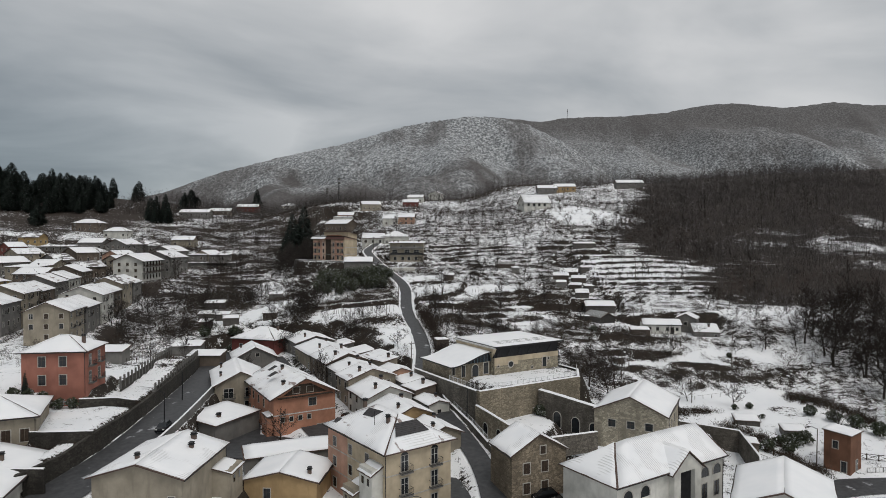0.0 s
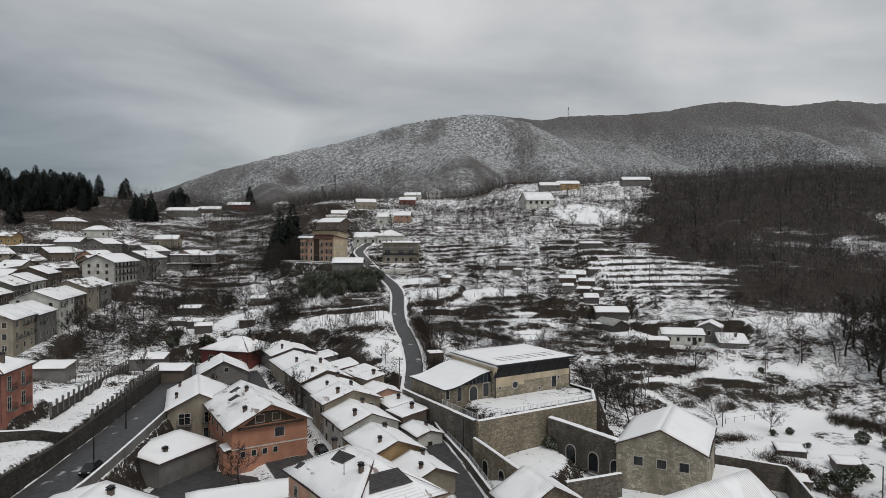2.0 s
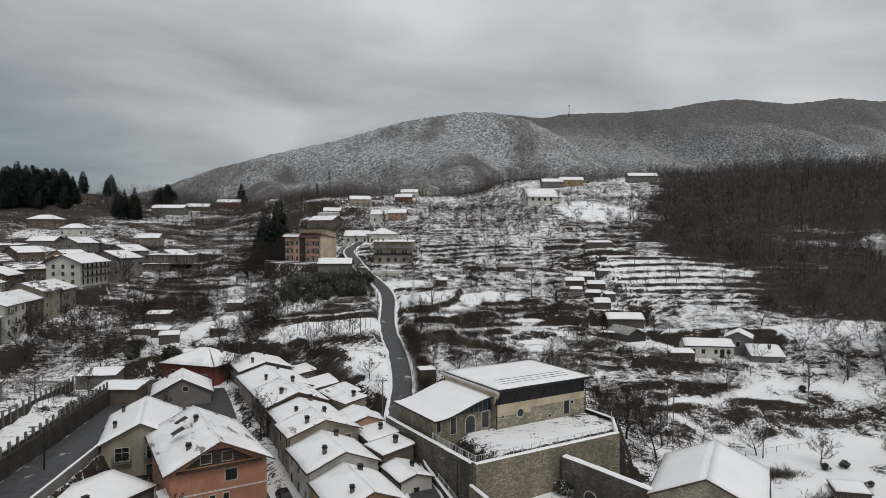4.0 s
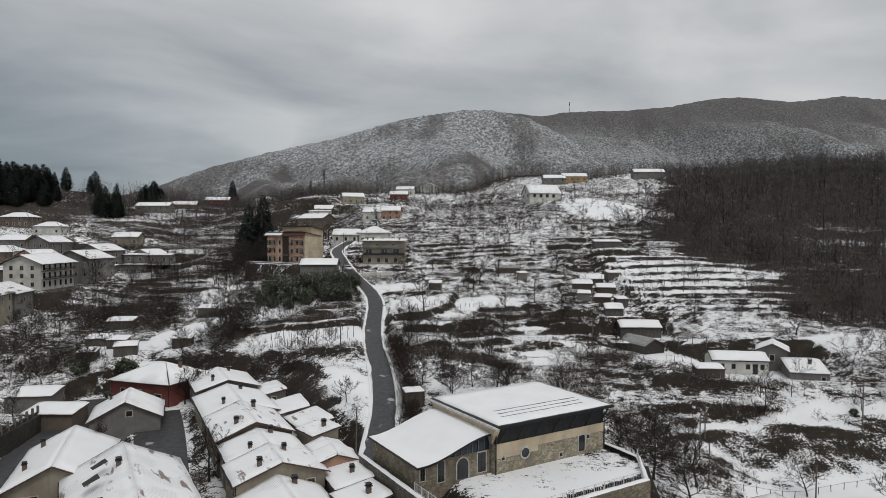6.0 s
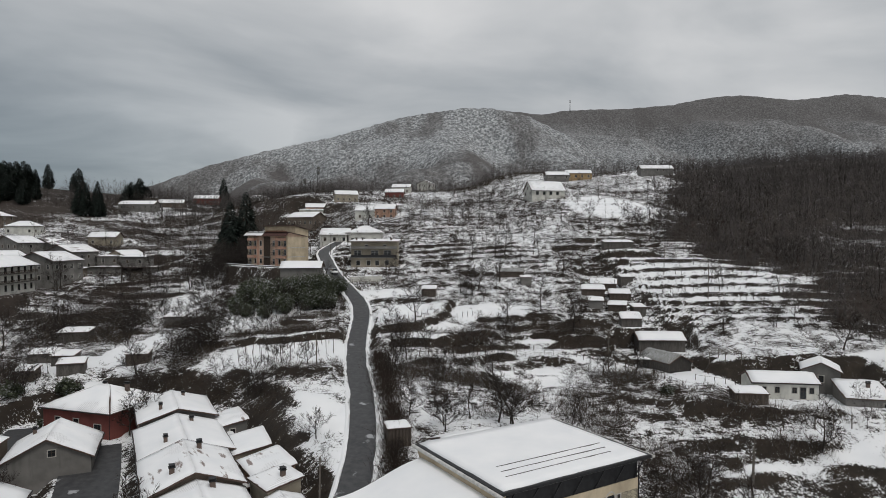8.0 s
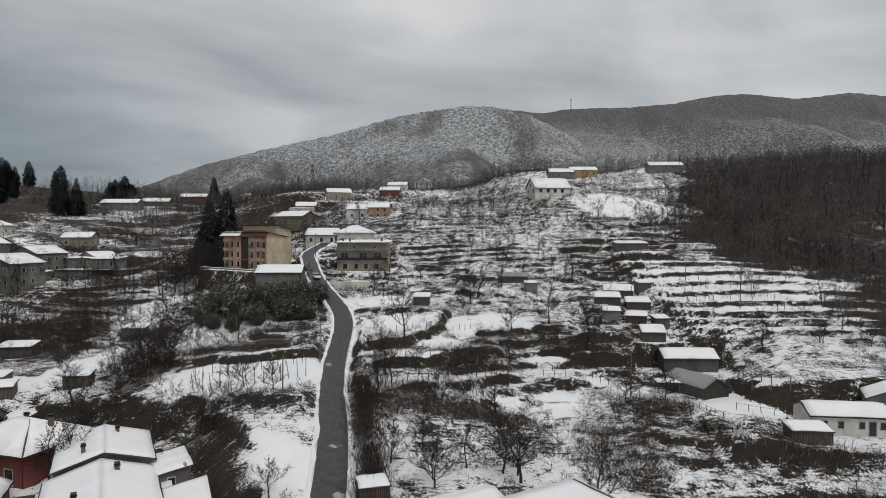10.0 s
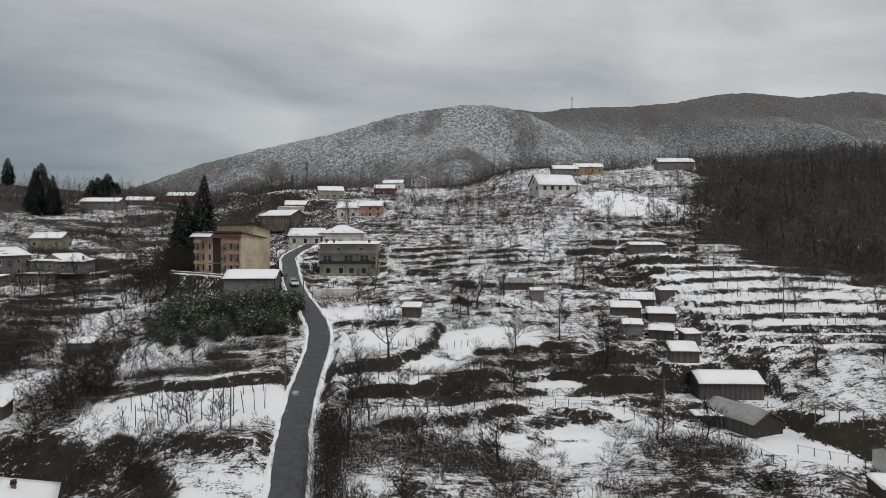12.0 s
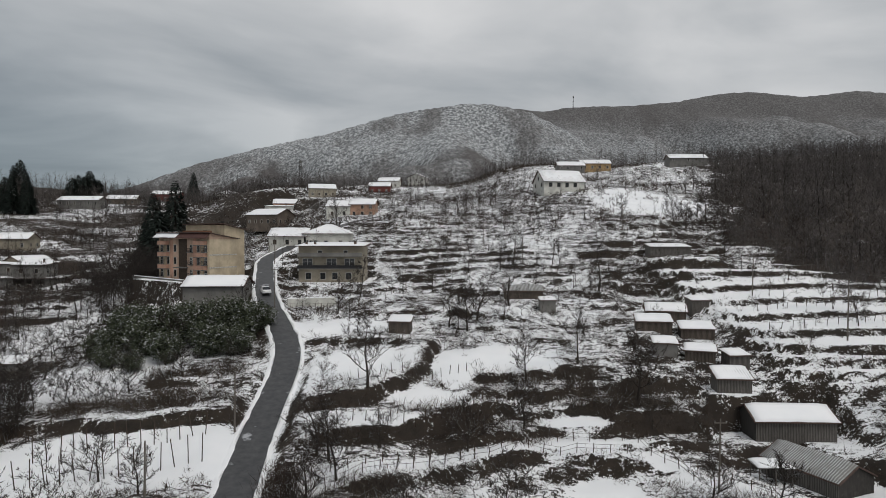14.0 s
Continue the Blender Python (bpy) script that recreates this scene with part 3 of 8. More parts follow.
def bank(x, y):
    """Overgrown earth banks between the plots."""
    best = np.full(np.shape(x), 1e9)
    for line in BANKS:
        for (ax, ay), (cx, cy) in zip(line, line[1:]):
            dx, dy = cx - ax, cy - ay
            u = np.clip(((x - ax) * dx + (y - ay) * dy) / (dx * dx + dy * dy), 0, 1)
            best = np.minimum(best, np.hypot(x - ax - u * dx, y - ay - u * dy))
    return smooth(2.0, 0.6, best + (vnoise(x / 3, y / 3, 71) - 0.5) * 2.4)


def thicket(x, y):
    """Brambles and scrub: 0 on kept plots, 1 in overgrown ground."""
    w = smooth(0.44, 0.6, vnoise(x / 15, y / 11, 61) * 0.5 + vnoise(x / 5, y / 4, 62) * 0.5)
    w = np.maximum(w, 0.6 * np.exp(-((x + 58) / 26) ** 2 - ((y - 232) / 26) ** 2) * smooth(0.3, 0.5, vnoise(x / 9, y / 7, 64)))
    w = np.maximum(w, 0.4 * smooth(0.45, 0.56, vnoise(x / 19, y / 8, 66)) * smooth(182, 192, y) * smooth(262, 250, y) * smooth(58, 52, x))
    plot = np.maximum(plots(x, y), 0.8 * np.maximum(np.exp(-(((x - 30) / 45) ** 2 + ((y - 330) / 30) ** 2) ** 2), np.exp(-(((x - 20) / 30) ** 2 + ((y - 290) / 20) ** 2) ** 2)))
    plot = np.maximum(plot, neat_terraces(x, y))
    w = w * (1 - 0.92 * plot) + 0.08 * (1 - plot)
    return np.clip(np.maximum(w, 0.8 * bank(x, y)), 0, 1) * (1 - kept(x, y))


# overgrown corners: middle, half width, half depth
SCRUB_SPOTS = (
    (3, 195, 9, 7), (-47, 214, 4, 11), (-37, 197, 6, 1.8), (34, 224, 8, 2.6), (22, 229, 8, 2.2), (41, 200, 6, 6), (-32, 221, 13, 3.2), (-78, 238, 8, 9),
    (-62, 247, 6, 5), (-84, 205, 8, 8), (-27, 231.5, 9, 2.2), (13, 217.5, 9, 1.8), (60, 180, 12, 1.8), (59, 172, 6, 1.6), (9, 192, 14, 4), (-90, 255, 14, 14), (30, 180, 6, 10), (37, 163, 5, 9),
)


def scrub(x, y):
    best = np.zeros(np.shape(x))
    for cx, cy, rx, ry in SCRUB_SPOTS:
        best = np.maximum(best, np.exp(-(((x - cx) / rx) ** 2 + ((y - cy) / ry) ** 2) ** 2))
    return smooth(0.25, 0.6, best + (vnoise(x / 3, y / 3, 76) - 0.5) * 0.7)


def litter(x, y):
    """Where dead leaves and scrub hide the snow: woods, thickets, the conifer ridge."""
    w = np.maximum(east_wood(x, y) * (0.7 + 0.8 * smooth(190, 225, y)), np.maximum(0.5 * thicket(x, y) * smooth(0.15, 0.55, vnoise(x / 2.1, y / 1.6, 98)), 0.35 * bank(x, y)) * smooth(130, 140, y))
    yards = smooth(150, 140, y) * smooth(84, 92, y) * smooth(0.35, 0.6, vnoise(x / 4, y / 4, 91)) * 0.75
    w = np.maximum(w, yards * (x > -46) * (x < -22) * (y < 118))
    w = np.maximum(w, 1.4 * smooth(-205, -230, x) * smooth(400, 430, y))
    w = np.maximum(w, 1.3 * smooth(525, 560, y))
    w = np.maximum(w, (0.35 + 0.8 * smooth(0.35, 0.6, vnoise(x / 13, y / 9, 99))) * smooth(-70, -100, x) * smooth(160, 215, y))
    w = np.maximum(w, 0.55 * scrub(x, y))
    w = np.maximum(w, 0.4 * smooth(270, 340, y) * (0.4 + 0.8 * vnoise(x / 17, y / 9, 93)))
    w = w + 0.18 * smooth(-40, -25, x) * smooth(165, 180, y) * smooth(270, 240, y) * smooth(60, 52, x) * smooth(0.3, 0.7, vnoise(x / 7, y / 4, 97))
    return w * (1 - kept(x, y)) * (1 - 0.9 * plots(x, y))


def tidy(x, y):
    """1 where the snow lies whole: kept plots, terrace treads, the trodden path, level gardens of the village."""
    w = np.maximum(np.maximum(plots(x, y), 0.65 * neat_terraces(x, y)), kept(x, y))
    w = np.maximum(w, 0.3 * smooth(270, 300, y) * smooth(0.4, 0.6, vnoise(x / 14, y / 8, 75)))
    return np.maximum(w, 0.4 * smooth(150, 140, y))

# ---- mesh helpers ----
def part(name, bm, material, parent, label=""):
    """Links a bmesh as one mesh object under a thing or a part."""
    me = bpy.data.meshes.new(name)
    bm.to_mesh(me)
    bm.free()
    mats = material if isinstance(material, (list, tuple)) else [material]
    for mt in mats:
        me.materials.append(mt)
    ob = new(name, me)
    if parent:
        ob.parent = parent
    if label:
        ob["label"] = label
    return ob


def mesh_part(name, verts, faces, material, parent=None, label="", flat=True):
    me = bpy.data.meshes.new(name)
    me.from_pydata(verts, [], faces)
    me.materials.append(material)
    if not flat:
        me.shade_smooth()
    ob = new(name, me)
    if parent:
        ob.parent = parent
    if label:
        ob["label"] = label
    return ob


def shared(name, source, parent, m):
    """Another object on the same mesh."""
    ob = new(name, source.data)
    ob.parent = parent
    ob.matrix_local = m
    return ob


def box(bm, x0, y0, z0, x1, y1, z1, bevel=0.0, mat=0):
    r = bmesh.ops.create_cube(bm, size=1.0, matrix=Matrix.LocRotScale(((x0 + x1) / 2, (y0 + y1) / 2, (z0 + z1) / 2), None, (x1 - x0, y1 - y0, z1 - z0)))
    if mat:
        for f in {f for v in r["verts"] for f in v.link_faces}:
            f.material_index = mat
    if bevel:
        es = list({e for v in r["verts"] for e in v.link_edges})
        bmesh.ops.bevel(bm, geom=es, offset=bevel, segments=1, affect="EDGES", profile=0.5)
    return r["verts"]


def rod(bm, a, b, r0, r1=None, seg=6):
    """A tapered round bar from a to b."""
    a, b = Vector(a), Vector(b)
    d = b - a
    q = d.to_track_quat("Z", "Y").to_matrix().to_4x4()
    bmesh.ops.create_cone(bm, cap_ends=True, segments=seg, radius1=r0, radius2=r0 if r1 is None else r1, depth=d.length,
                          matrix=Matrix.Translation((a + b) / 2) @ q)


def slab(bm, quad, thick, up=(0, 0, 1)):
    """A board on four corner points, thickened upwards."""
    lo = [bm.verts.new(p) for p in quad]
    hi = [bm.verts.new(Vector(p) + Vector(up) * thick) for p in quad]
    n = len(quad)
    bm.faces.new(lo[::-1])
    bm.faces.new(hi)
    for i in range(n):
        bm.faces.new((lo[i], lo[(i + 1) % n], hi[(i + 1) % n], hi[i]))


def snow_sheet(bm, quad, thick, rng, cut=0.06, nu=8, nv=6):
    """A soft blanket of snow on a sloping roof plane, thinner at its ragged edges."""
    p = [Vector(v) for v in quad]
    tri = len(p) == 3
    if tri:
        p.append(p[2])
    rows = []
    for j in range(nv + 1):
        row = []
        for i in range(nu + 1):
            u, v = i / nu, j / nv
            uu = min(max(u, cut * 0.15), 1 - cut * 0.15)
            vv = min(max(v, 0), 1)
            q = (p[0] * (1 - uu) + p[1] * uu) * (1 - vv) + (p[3] * (1 - uu) + p[2] * uu) * vv
            edge = i in (0, nu) or j == 0
            q = q + Vector((0, 0, thick * (0.25 if edge else 0.8 + 0.45 * rng.random())))
            if edge:
                c = (p[0] + p[1] + p[2] + p[3]) / 4
                q += (c - q).normalized() * rng.random() * 0.14
            row.append(bm.verts.new(q))
        rows.append(row)
    for j in range(nv):
        for i in range(nu):
            vs = (rows[j][i], rows[j][i + 1], rows[j + 1][i + 1], rows[j + 1][i])
            try:
                f = bm.faces.new(vs)
                f.smooth = True
            except ValueError:
                pass
    # skirt down to the tiles
    rim = rows[0] + [r[-1] for r in rows[1:]] + rows[-1][::-1][1:] + [r[0] for r in rows[1:-1]][::-1]
    low = [bm.verts.new(v.co - Vector((0, 0, thick * 0.3))) for v in rim]
    for i in range(len(rim)):
        k = (i + 1) % len(rim)
        bm.faces.new((low[i], low[k], rim[k], rim[i]))


# ---- houses ----
WINDOW_CACHE = {}


def window_mesh(kind, w, h):
    """Shared meshes: surround, pane and shutters or balcony of one opening, facing -y, its sill's middle at the origin."""
    key = (kind, round(w, 2), round(h, 2))
    if key in WINDOW_CACHE:
        return WINDOW_CACHE[key]
    out = {}

    def keep(name, bm, mat):
        me = bpy.data.meshes.new(name)
        bm.to_mesh(me)
        bm.free()
        me.materials.append(mat)
        out[name] = me

    s = 0.13
    bm = bmesh.new()
    box(bm, -w / 2 - s, -0.07, -0.1, w / 2 + s, 0.05, 0.0)
    box(bm, -w / 2 - s, -0.05, h, w / 2 + s, 0.05, h + s)
    box(bm, -w / 2 - s, -0.05, 0.0, -w / 2, 0.05, h)
    box(bm, w / 2, -0.05, 0.0, w / 2 + s, 0.05, h)
    keep("window_frame", bm, SURROUND)
    bm = bmesh.new()
    if kind == "shutter":
        for k in (-1, 1):
            box(bm, min(0.02 * k, k * w / 2), -0.03, 0.02, max(0.02 * k, k * w / 2), 0.02, h - 0.02)
            for i in range(5):
                z = h * (i + 0.5) / 5
                box(bm, min(0.08 * k, k * (w / 2 - 0.06)), -0.045, z - 0.03, max(0.08 * k, k * (w / 2 - 0.06)), -0.03, z + 0.03)
        keep("shutter", bm, WOOD_DARK)
    else:
        box(bm, -w / 2, -0.02, 0.0, w / 2, 0.02, h)
        keep("pane", bm, GLASS)
        bm = bmesh.new()
        box(bm, -0.03, -0.04, 0, 0.03, 0.01, h)
        box(bm, -w / 2, -0.04, h * 0.62, w / 2, 0.01, h * 0.62 + 0.05)
        keep("glazing_bar", bm, FRAME_WHITE if kind != "dark" else WOOD_DARK)
    if kind == "balcony":
        bm = bmesh.new()
        box(bm, -w / 2 - 0.4, -0.9, -0.2, w / 2 + 0.4, 0, -0.06)
        keep("balcony_slab", bm, CONCRETE)
        bm = bmesh.new()
        n = int((w + 0.8) / 0.14)
        for i in range(n + 1):
            x = -w / 2 - 0.4 + (w + 0.8) * i / n
            box(bm, x - 0.012, -0.88, -0.06, x + 0.012, -0.855, 0.9)
        for zz in (0.88, 0.02):
            box(bm, -w / 2 - 0.4, -0.89, zz, w / 2 + 0.4, -0.85, zz + 0.04)
            for k in (-1, 1):
                xx = k * (w / 2 + 0.4)
                box(bm, xx - 0.02, -0.88, zz, xx + 0.02, 0, zz + 0.04)
        keep("balcony_grille", bm, METAL_DARK)
    WINDOW_CACHE[key] = out
    return out


def opening(house, face, u, z, w, h, kind, L, W):
    """Adds one window or door to a face of the house: f, b, l, r; u runs along the face as seen from outside."""
    turn = {"f": 0, "r": 90, "b": 180, "l": 270}[face]
    off = {"f": W / 2, "b": W / 2, "l": L / 2, "r": L / 2}[face]
    m = pose(0, 0, 0, 0, 0, turn) @ pose(u, -off, z)
    root = None
    for name, me in window_mesh(kind, w, h).items():
        nm = name
        if root is None:
            nm = "door" if z < 0.15 or kind == "door" else "window"
        ob = new(nm if root is None else name, me)
        if root is None:
            ob.parent = house
            ob.matrix_local = m
            root = ob
        else:
            ob.parent = root
    return root


def chimney(house, x, y, z, h=1.0, s=0.5):
    bm = bmesh.new()
    box(bm, x - s / 2, y - s / 2, z - 0.8, x + s / 2, y + s / 2, z + h, 0.02)
    ch = part("chimney", bm, CHIM, house)
    bm = bmesh.new()
    box(bm, x - s * 0.7, y - s * 0.7, z + h, x + s * 0.7, y + s * 0.7, z + h + 0.1)
    for k in (-1, 1):
        box(bm, x + k * s * 0.4 - 0.06, y - s * 0.5, z + h + 0.1, x + k * s * 0.4 + 0.06, y + s * 0.5, z + h + 0.3)
    box(bm, x - s * 0.75, y - s * 0.6, z + h + 0.3, x + s * 0.75, y + s * 0.6, z + h + 0.36)
    part("chimney_cap", bm, METAL_DARK, ch)


CHIM = plaster("chimney_render", (0.16, 0.12, 0.1), 0.8)


def house(x, y, yaw, L, W, wall, base=None, roof="gable", rise=2.4, paint="cream", snow=None, over=0.5, wins=(), chims=(), label="", seed=None,
          name="house", group="village houses", category="house", deep=3.0, gutter=True):
    """A rendered house: L along its ridge, W across; wall: height of the eaves; wins: (face, u, z, w, h, kind)."""
    rng = random.Random(seed if seed is not None else int(abs(x * 31 + y * 17)))
    base = z_at(x, y) if base is None else base
    hs = new(name)
    hs.matrix_world = pose(x, y, base, 0, 0, yaw)
    tagged(hs, label or "rendered village house with a snow-covered roof", category, group)
    mat = PAINT[paint] if isinstance(paint, str) else paint
    hl, hw = L / 2, W / 2
    # walls, closed solid with the gable pieces
    bm = bmesh.new()
    lo = [bm.verts.new(p) for p in ((-hl, -hw, -deep), (hl, -hw, -deep), (hl, hw, -deep), (-hl, hw, -deep))]
    if roof == "shed":
        top = [(-hl, -hw, wall), (hl, -hw, wall), (hl, hw, wall + rise), (-hl, hw, wall + rise)]
    else:
        top = [(-hl, -hw, wall), (hl, -hw, wall), (hl, hw, wall), (-hl, hw, wall)]
    hi = [bm.verts.new(p) for p in top]
    bm.faces.new(lo[::-1])
    if roof == "gable":
        a, b = bm.verts.new((-hl, 0, wall + rise)), bm.verts.new((hl, 0, wall + rise))
        bm.faces.new((lo[0], lo[1], hi[1], hi[0]))
        bm.faces.new((lo[1], lo[2], hi[2], b, hi[1]))
        bm.faces.new((lo[2], lo[3], hi[3], hi[2]))
        bm.faces.new((lo[3], lo[0], hi[0], a, hi[3]))
        bm.faces.new((hi[0], hi[1], b, a))
        bm.faces.new((hi[2], hi[3], a, b))
    else:
        for i in range(4):
            k = (i + 1) % 4
            bm.faces.new((lo[i], lo[k], hi[k], hi[i]))
        bm.faces.new(hi)
    part("wall", bm, mat, hs)
    # roof planes
    o, t = over, 0.16
    k = rise / hw if roof != "shed" else rise / W
    zl = wall - o * k + 0.03
    zt = wall + rise + 0.03
    planes = []
    if roof == "gable":
        planes = [[(-hl - o, -hw - o, zl), (hl + o, -hw - o, zl), (hl + o, 0, zt), (-hl - o, 0, zt)],
                  [(hl + o, hw + o, zl), (-hl - o, hw + o, zl), (-hl - o, 0, zt), (hl + o, 0, zt)]]
    elif roof == "hip":
        r = max(hl - hw, 0.3)
        e = [(-hl - o, -hw - o, zl), (hl + o, -hw - o, zl), (hl + o, hw + o, zl), (-hl - o, hw + o, zl)]
        a, b = (-r, 0, zt), (r, 0, zt)
        planes = [[e[0], e[1], b, a], [e[1], e[2], b], [e[2], e[3], a, b], [e[3], e[0], a]]
    elif roof == "halfhip":
        r = max(hl - hw, 0.3)
        a, b = (-r, 0, zt), (hl + o, 0, zt)
        e = [(-hl - o, -hw - o, zl), (hl + o, -hw - o, zl), (hl + o, hw + o, zl), (-hl - o, hw + o, zl)]
        planes = [[e[0], e[1], b, a], [e[2], e[3], a, b], [e[3], e[0], a]]
    elif roof == "shed":
        planes = [[(-hl - o, -hw - o, zl), (hl + o, -hw - o, zl), (hl + o, hw + o, zt + o * k), (-hl - o, hw + o, zt + o * k)]]
    else:
        planes = [[(-hl - o, -hw - o, wall), (hl + o, -hw - o, wall), (hl + o, hw + o, wall), (-hl - o, hw + o, wall)]]
    bm = bmesh.new()
    for q in planes:
        slab(bm, q, t)
    rf = part("roof", bm, TILE, hs)
    sheets = []
    for q in planes:
        bm = bmesh.new()
        snow_sheet(bm, [(p[0], p[1], p[2] + t * 0.9) for p in q], 0.2, rng)
        sheets.append(bm)
    cover = snow or rng.choice((SNOW, SNOW_RIB, SNOW_RIB))
    for bm in sheets:
        part("snow", bm, cover, rf, "fresh snow blanket")
    if gutter and roof in ("gable", "hip", "halfhip"):
        for sy in (-1, 1):
            bm = bmesh.new()
            rod(bm, (-hl - o, sy * (hw + o + 0.05), zl + 0.04), (hl + o, sy * (hw + o + 0.05), zl + 0.04), 0.07)
            part("gutter", bm, METAL_DARK, hs)
        bm = bmesh.new()
        rod(bm, (hl - 0.1, -hw - 0.06, zl), (hl - 0.1, -hw - 0.06, -0.5), 0.05)
        part("downpipe", bm, METAL_DARK, hs)
    for wn in wins:
        opening(hs, *wn, L, W)
    for cx, cy in chims:
        cz = wall + (rise * (1 - abs(cy) / hw) if roof != "shed" else rise * (cy + hw) / W)
        chimney(hs, cx, cy, cz + 0.1, 0.7 + 0.4 * rng.random(), 0.45 + 0.15 * rng.random())
    return hs


def rows_of(face, us, zs, w=1.0, h=1.4, kind="pane"):
    return [(face, u, z, w, h, kind) for z in zs for u in us]

# ---- ground, mountains, roads ----
def axis(parts):
    out = []
    for a, b, s in parts:
        out.append(np.arange(a, b, s))
    return np.concatenate(out + [[parts[-1][1]]])


def grid_mesh(name, xs, ys, z, material):
    X, Y = np.meshgrid(xs, ys)
    v = np.stack([X, Y, z], -1).reshape(-1, 3)
    nx, ny = len(xs), len(ys)
    i = np.arange(nx * ny).reshape(ny, nx)
    f = np.stack([i[:-1, :-1], i[:-1, 1:], i[1:, 1:], i[1:, :-1]], -1).reshape(-1, 4)
    me = bpy.data.meshes.new(name)
    me.from_pydata(v.tolist(), [], f.tolist())
    me.shade_smooth()
    me.materials.append(material)
    return new(name, me)


GX = axis([(-4000, -700, 150), (-700, -260, 16), (-260, -150, 3), (-150, 150, 0.9), (150, 260, 3), (260, 700, 16), (700, 4000, 150)])
GY = axis([(-3000, -200, 150), (-200, 50, 8), (50, 90, 2.5), (90, 320, 0.75), (320, 440, 1.6), (440, 640, 4), (640, 900, 12), (900, 4500, 150)])
gx, gy = np.meshgrid(GX, GY)
ground = grid_mesh("ground", GX, GY, land(gx, gy), GROUND)
at = ground.data.attributes.new("litter", "FLOAT", "POINT")
at.data.foreach_set("value", litter(gx, gy).ravel().astype(np.float32))
at = ground.data.attributes.new("tidy", "FLOAT", "POINT")
at.data.foreach_set("value", tidy(gx, gy).ravel().astype(np.float32))
tagged(ground, "snow-covered terraced hillside with dark earth banks", "ground", kind="structure")


def ridge(x):
    """Skyline height of the far mountain chain."""
    return np.interp(x, (-2500, -1300, -1000, -762, -610, -440, -270, -120, -27, 65, 150, 268, 329, 480, 600, 705, 780, 930, 1066, 1180, 1700, 3000),
                     (50, 72, 105, 163, 217, 261, 296, 340, 357, 370, 369, 356, 368, 372, 381, 401, 408, 395, 411, 402, 415, 380))


def front_ridge(x):
    """Skyline of the nearer mountain, which falls away to the east."""
    return np.where(x < 140, ridge(x), np.interp(x, (140, 230, 330, 420, 560, 760, 950, 3000), (369, 350, 300, 236, 160, 100, 60, 50)))


def mountain_sheet(name, xs, ys, y0, y1, crest, seed, material, label):
    mx, my = np.meshgrid(xs, ys)
    rel = np.clip((my - y0) / (y1 - y0), 0, 1)
    k = y1 / 1730
    mz = 40 + (crest(mx / k + (vnoise(mx / (300 * k), my / (300 * k), 2) - 0.5) * 90 * smooth(1.0, 0.9, rel)) - 40) * k * (rel ** 0.8) * np.where(my > y1, np.clip(1 - (my - y1) / 1500, 0, 1), 1)
    warp = mx + (vnoise(mx / 260, my / 260, seed) - 0.5) * 260 * k + (my - y1) * 0.35
    fold = (np.abs(vnoise(warp / (170 * k), my / (700 * k), seed + 1) - 0.5) * 1.3 - 0.5) * 150 * k + (vnoise(mx / 60, my / 90, seed + 2) - 1.0) * 26
    mz = mz + fold * smooth(0, 0.4, rel) * smooth(1.0, 0.8, rel) + (vnoise(mx / 9, my / 9, 35) - 0.5) * 5 * smooth(0, 0.2, rel)
    return tagged(grid_mesh(name, xs, ys, mz, material), label, "mountain", kind="structure")


mountain_sheet("mountain_front", axis([(-2600, -1200, 60), (-1200, 760, 7), (760, 1600, 60)]), axis([(820, 1000, 30), (1000, 1800, 8), (1800, 2600, 60)]), 900, 1730, front_ridge, 31, MOUNTAIN, "frosted wooded mountain under low cloud")
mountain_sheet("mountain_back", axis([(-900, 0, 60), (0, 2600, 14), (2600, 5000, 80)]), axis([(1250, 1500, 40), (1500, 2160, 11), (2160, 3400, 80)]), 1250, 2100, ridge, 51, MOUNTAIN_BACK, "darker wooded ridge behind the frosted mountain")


def road_object(name, pts, z, width, label, lift=0.06):
    d = np.gradient(pts, axis=0)
    nrm = np.stack([-d[:, 1], d[:, 0]], 1) / np.hypot(d[:, 0], d[:, 1])[:, None]
    verts, faces = [], []
    cols = 5
    for i in range(len(pts)):
        for c in range(cols):
            o = (c / (cols - 1) - 0.5) * width
            verts.append((pts[i, 0] + nrm[i, 0] * o, pts[i, 1] + nrm[i, 1] * o, z[i] + lift + 0.05 * (1 - abs(o) * 2 / width)))
    for i in range(len(pts) - 1):
        for c in range(cols - 1):
            a = i * cols + c
            faces.append((a + 1, a, a + cols, a + cols + 1))
    ob = mesh_part(name, verts, faces, ASPHALT, flat=False)
    return tagged(ob, label, "road", kind="structure")


road_object("road_main", *ROADS[0], "narrow wet asphalt road climbing the hill")
road_object("road_left", *ROADS[1], "wet asphalt street beside a stone retaining wall")
road_object("road_street", *ROADS[2], "dark asphalt village street between house rows")
road_object("road_lane", *ROADS[3], "dark asphalt lane past the tower house")


def paved(name, corners, z, label):
    """A flat paved yard on a convex outline."""
    bm = bmesh.new()
    top = [bm.verts.new((x, y, z)) for x, y in corners]
    low = [bm.verts.new((x, y, z - 0.5)) for x, y in corners]
    bm.faces.new(top)
    for i in range(len(corners)):
        k = (i + 1) % len(corners)
        bm.faces.new((top[i], low[i], low[k], top[k]))
    bmesh.ops.recalc_face_normals(bm, faces=bm.faces)
    return tagged(part(name, bm, ASPHALT, None), label, "pavement", kind="structure")


paved("pavement_square", ((-6, 80), (18, 84), (22, 96), (9, 101), (3.5, 108), (-1, 104)), 0.72, "dark wet asphalt square between the houses")
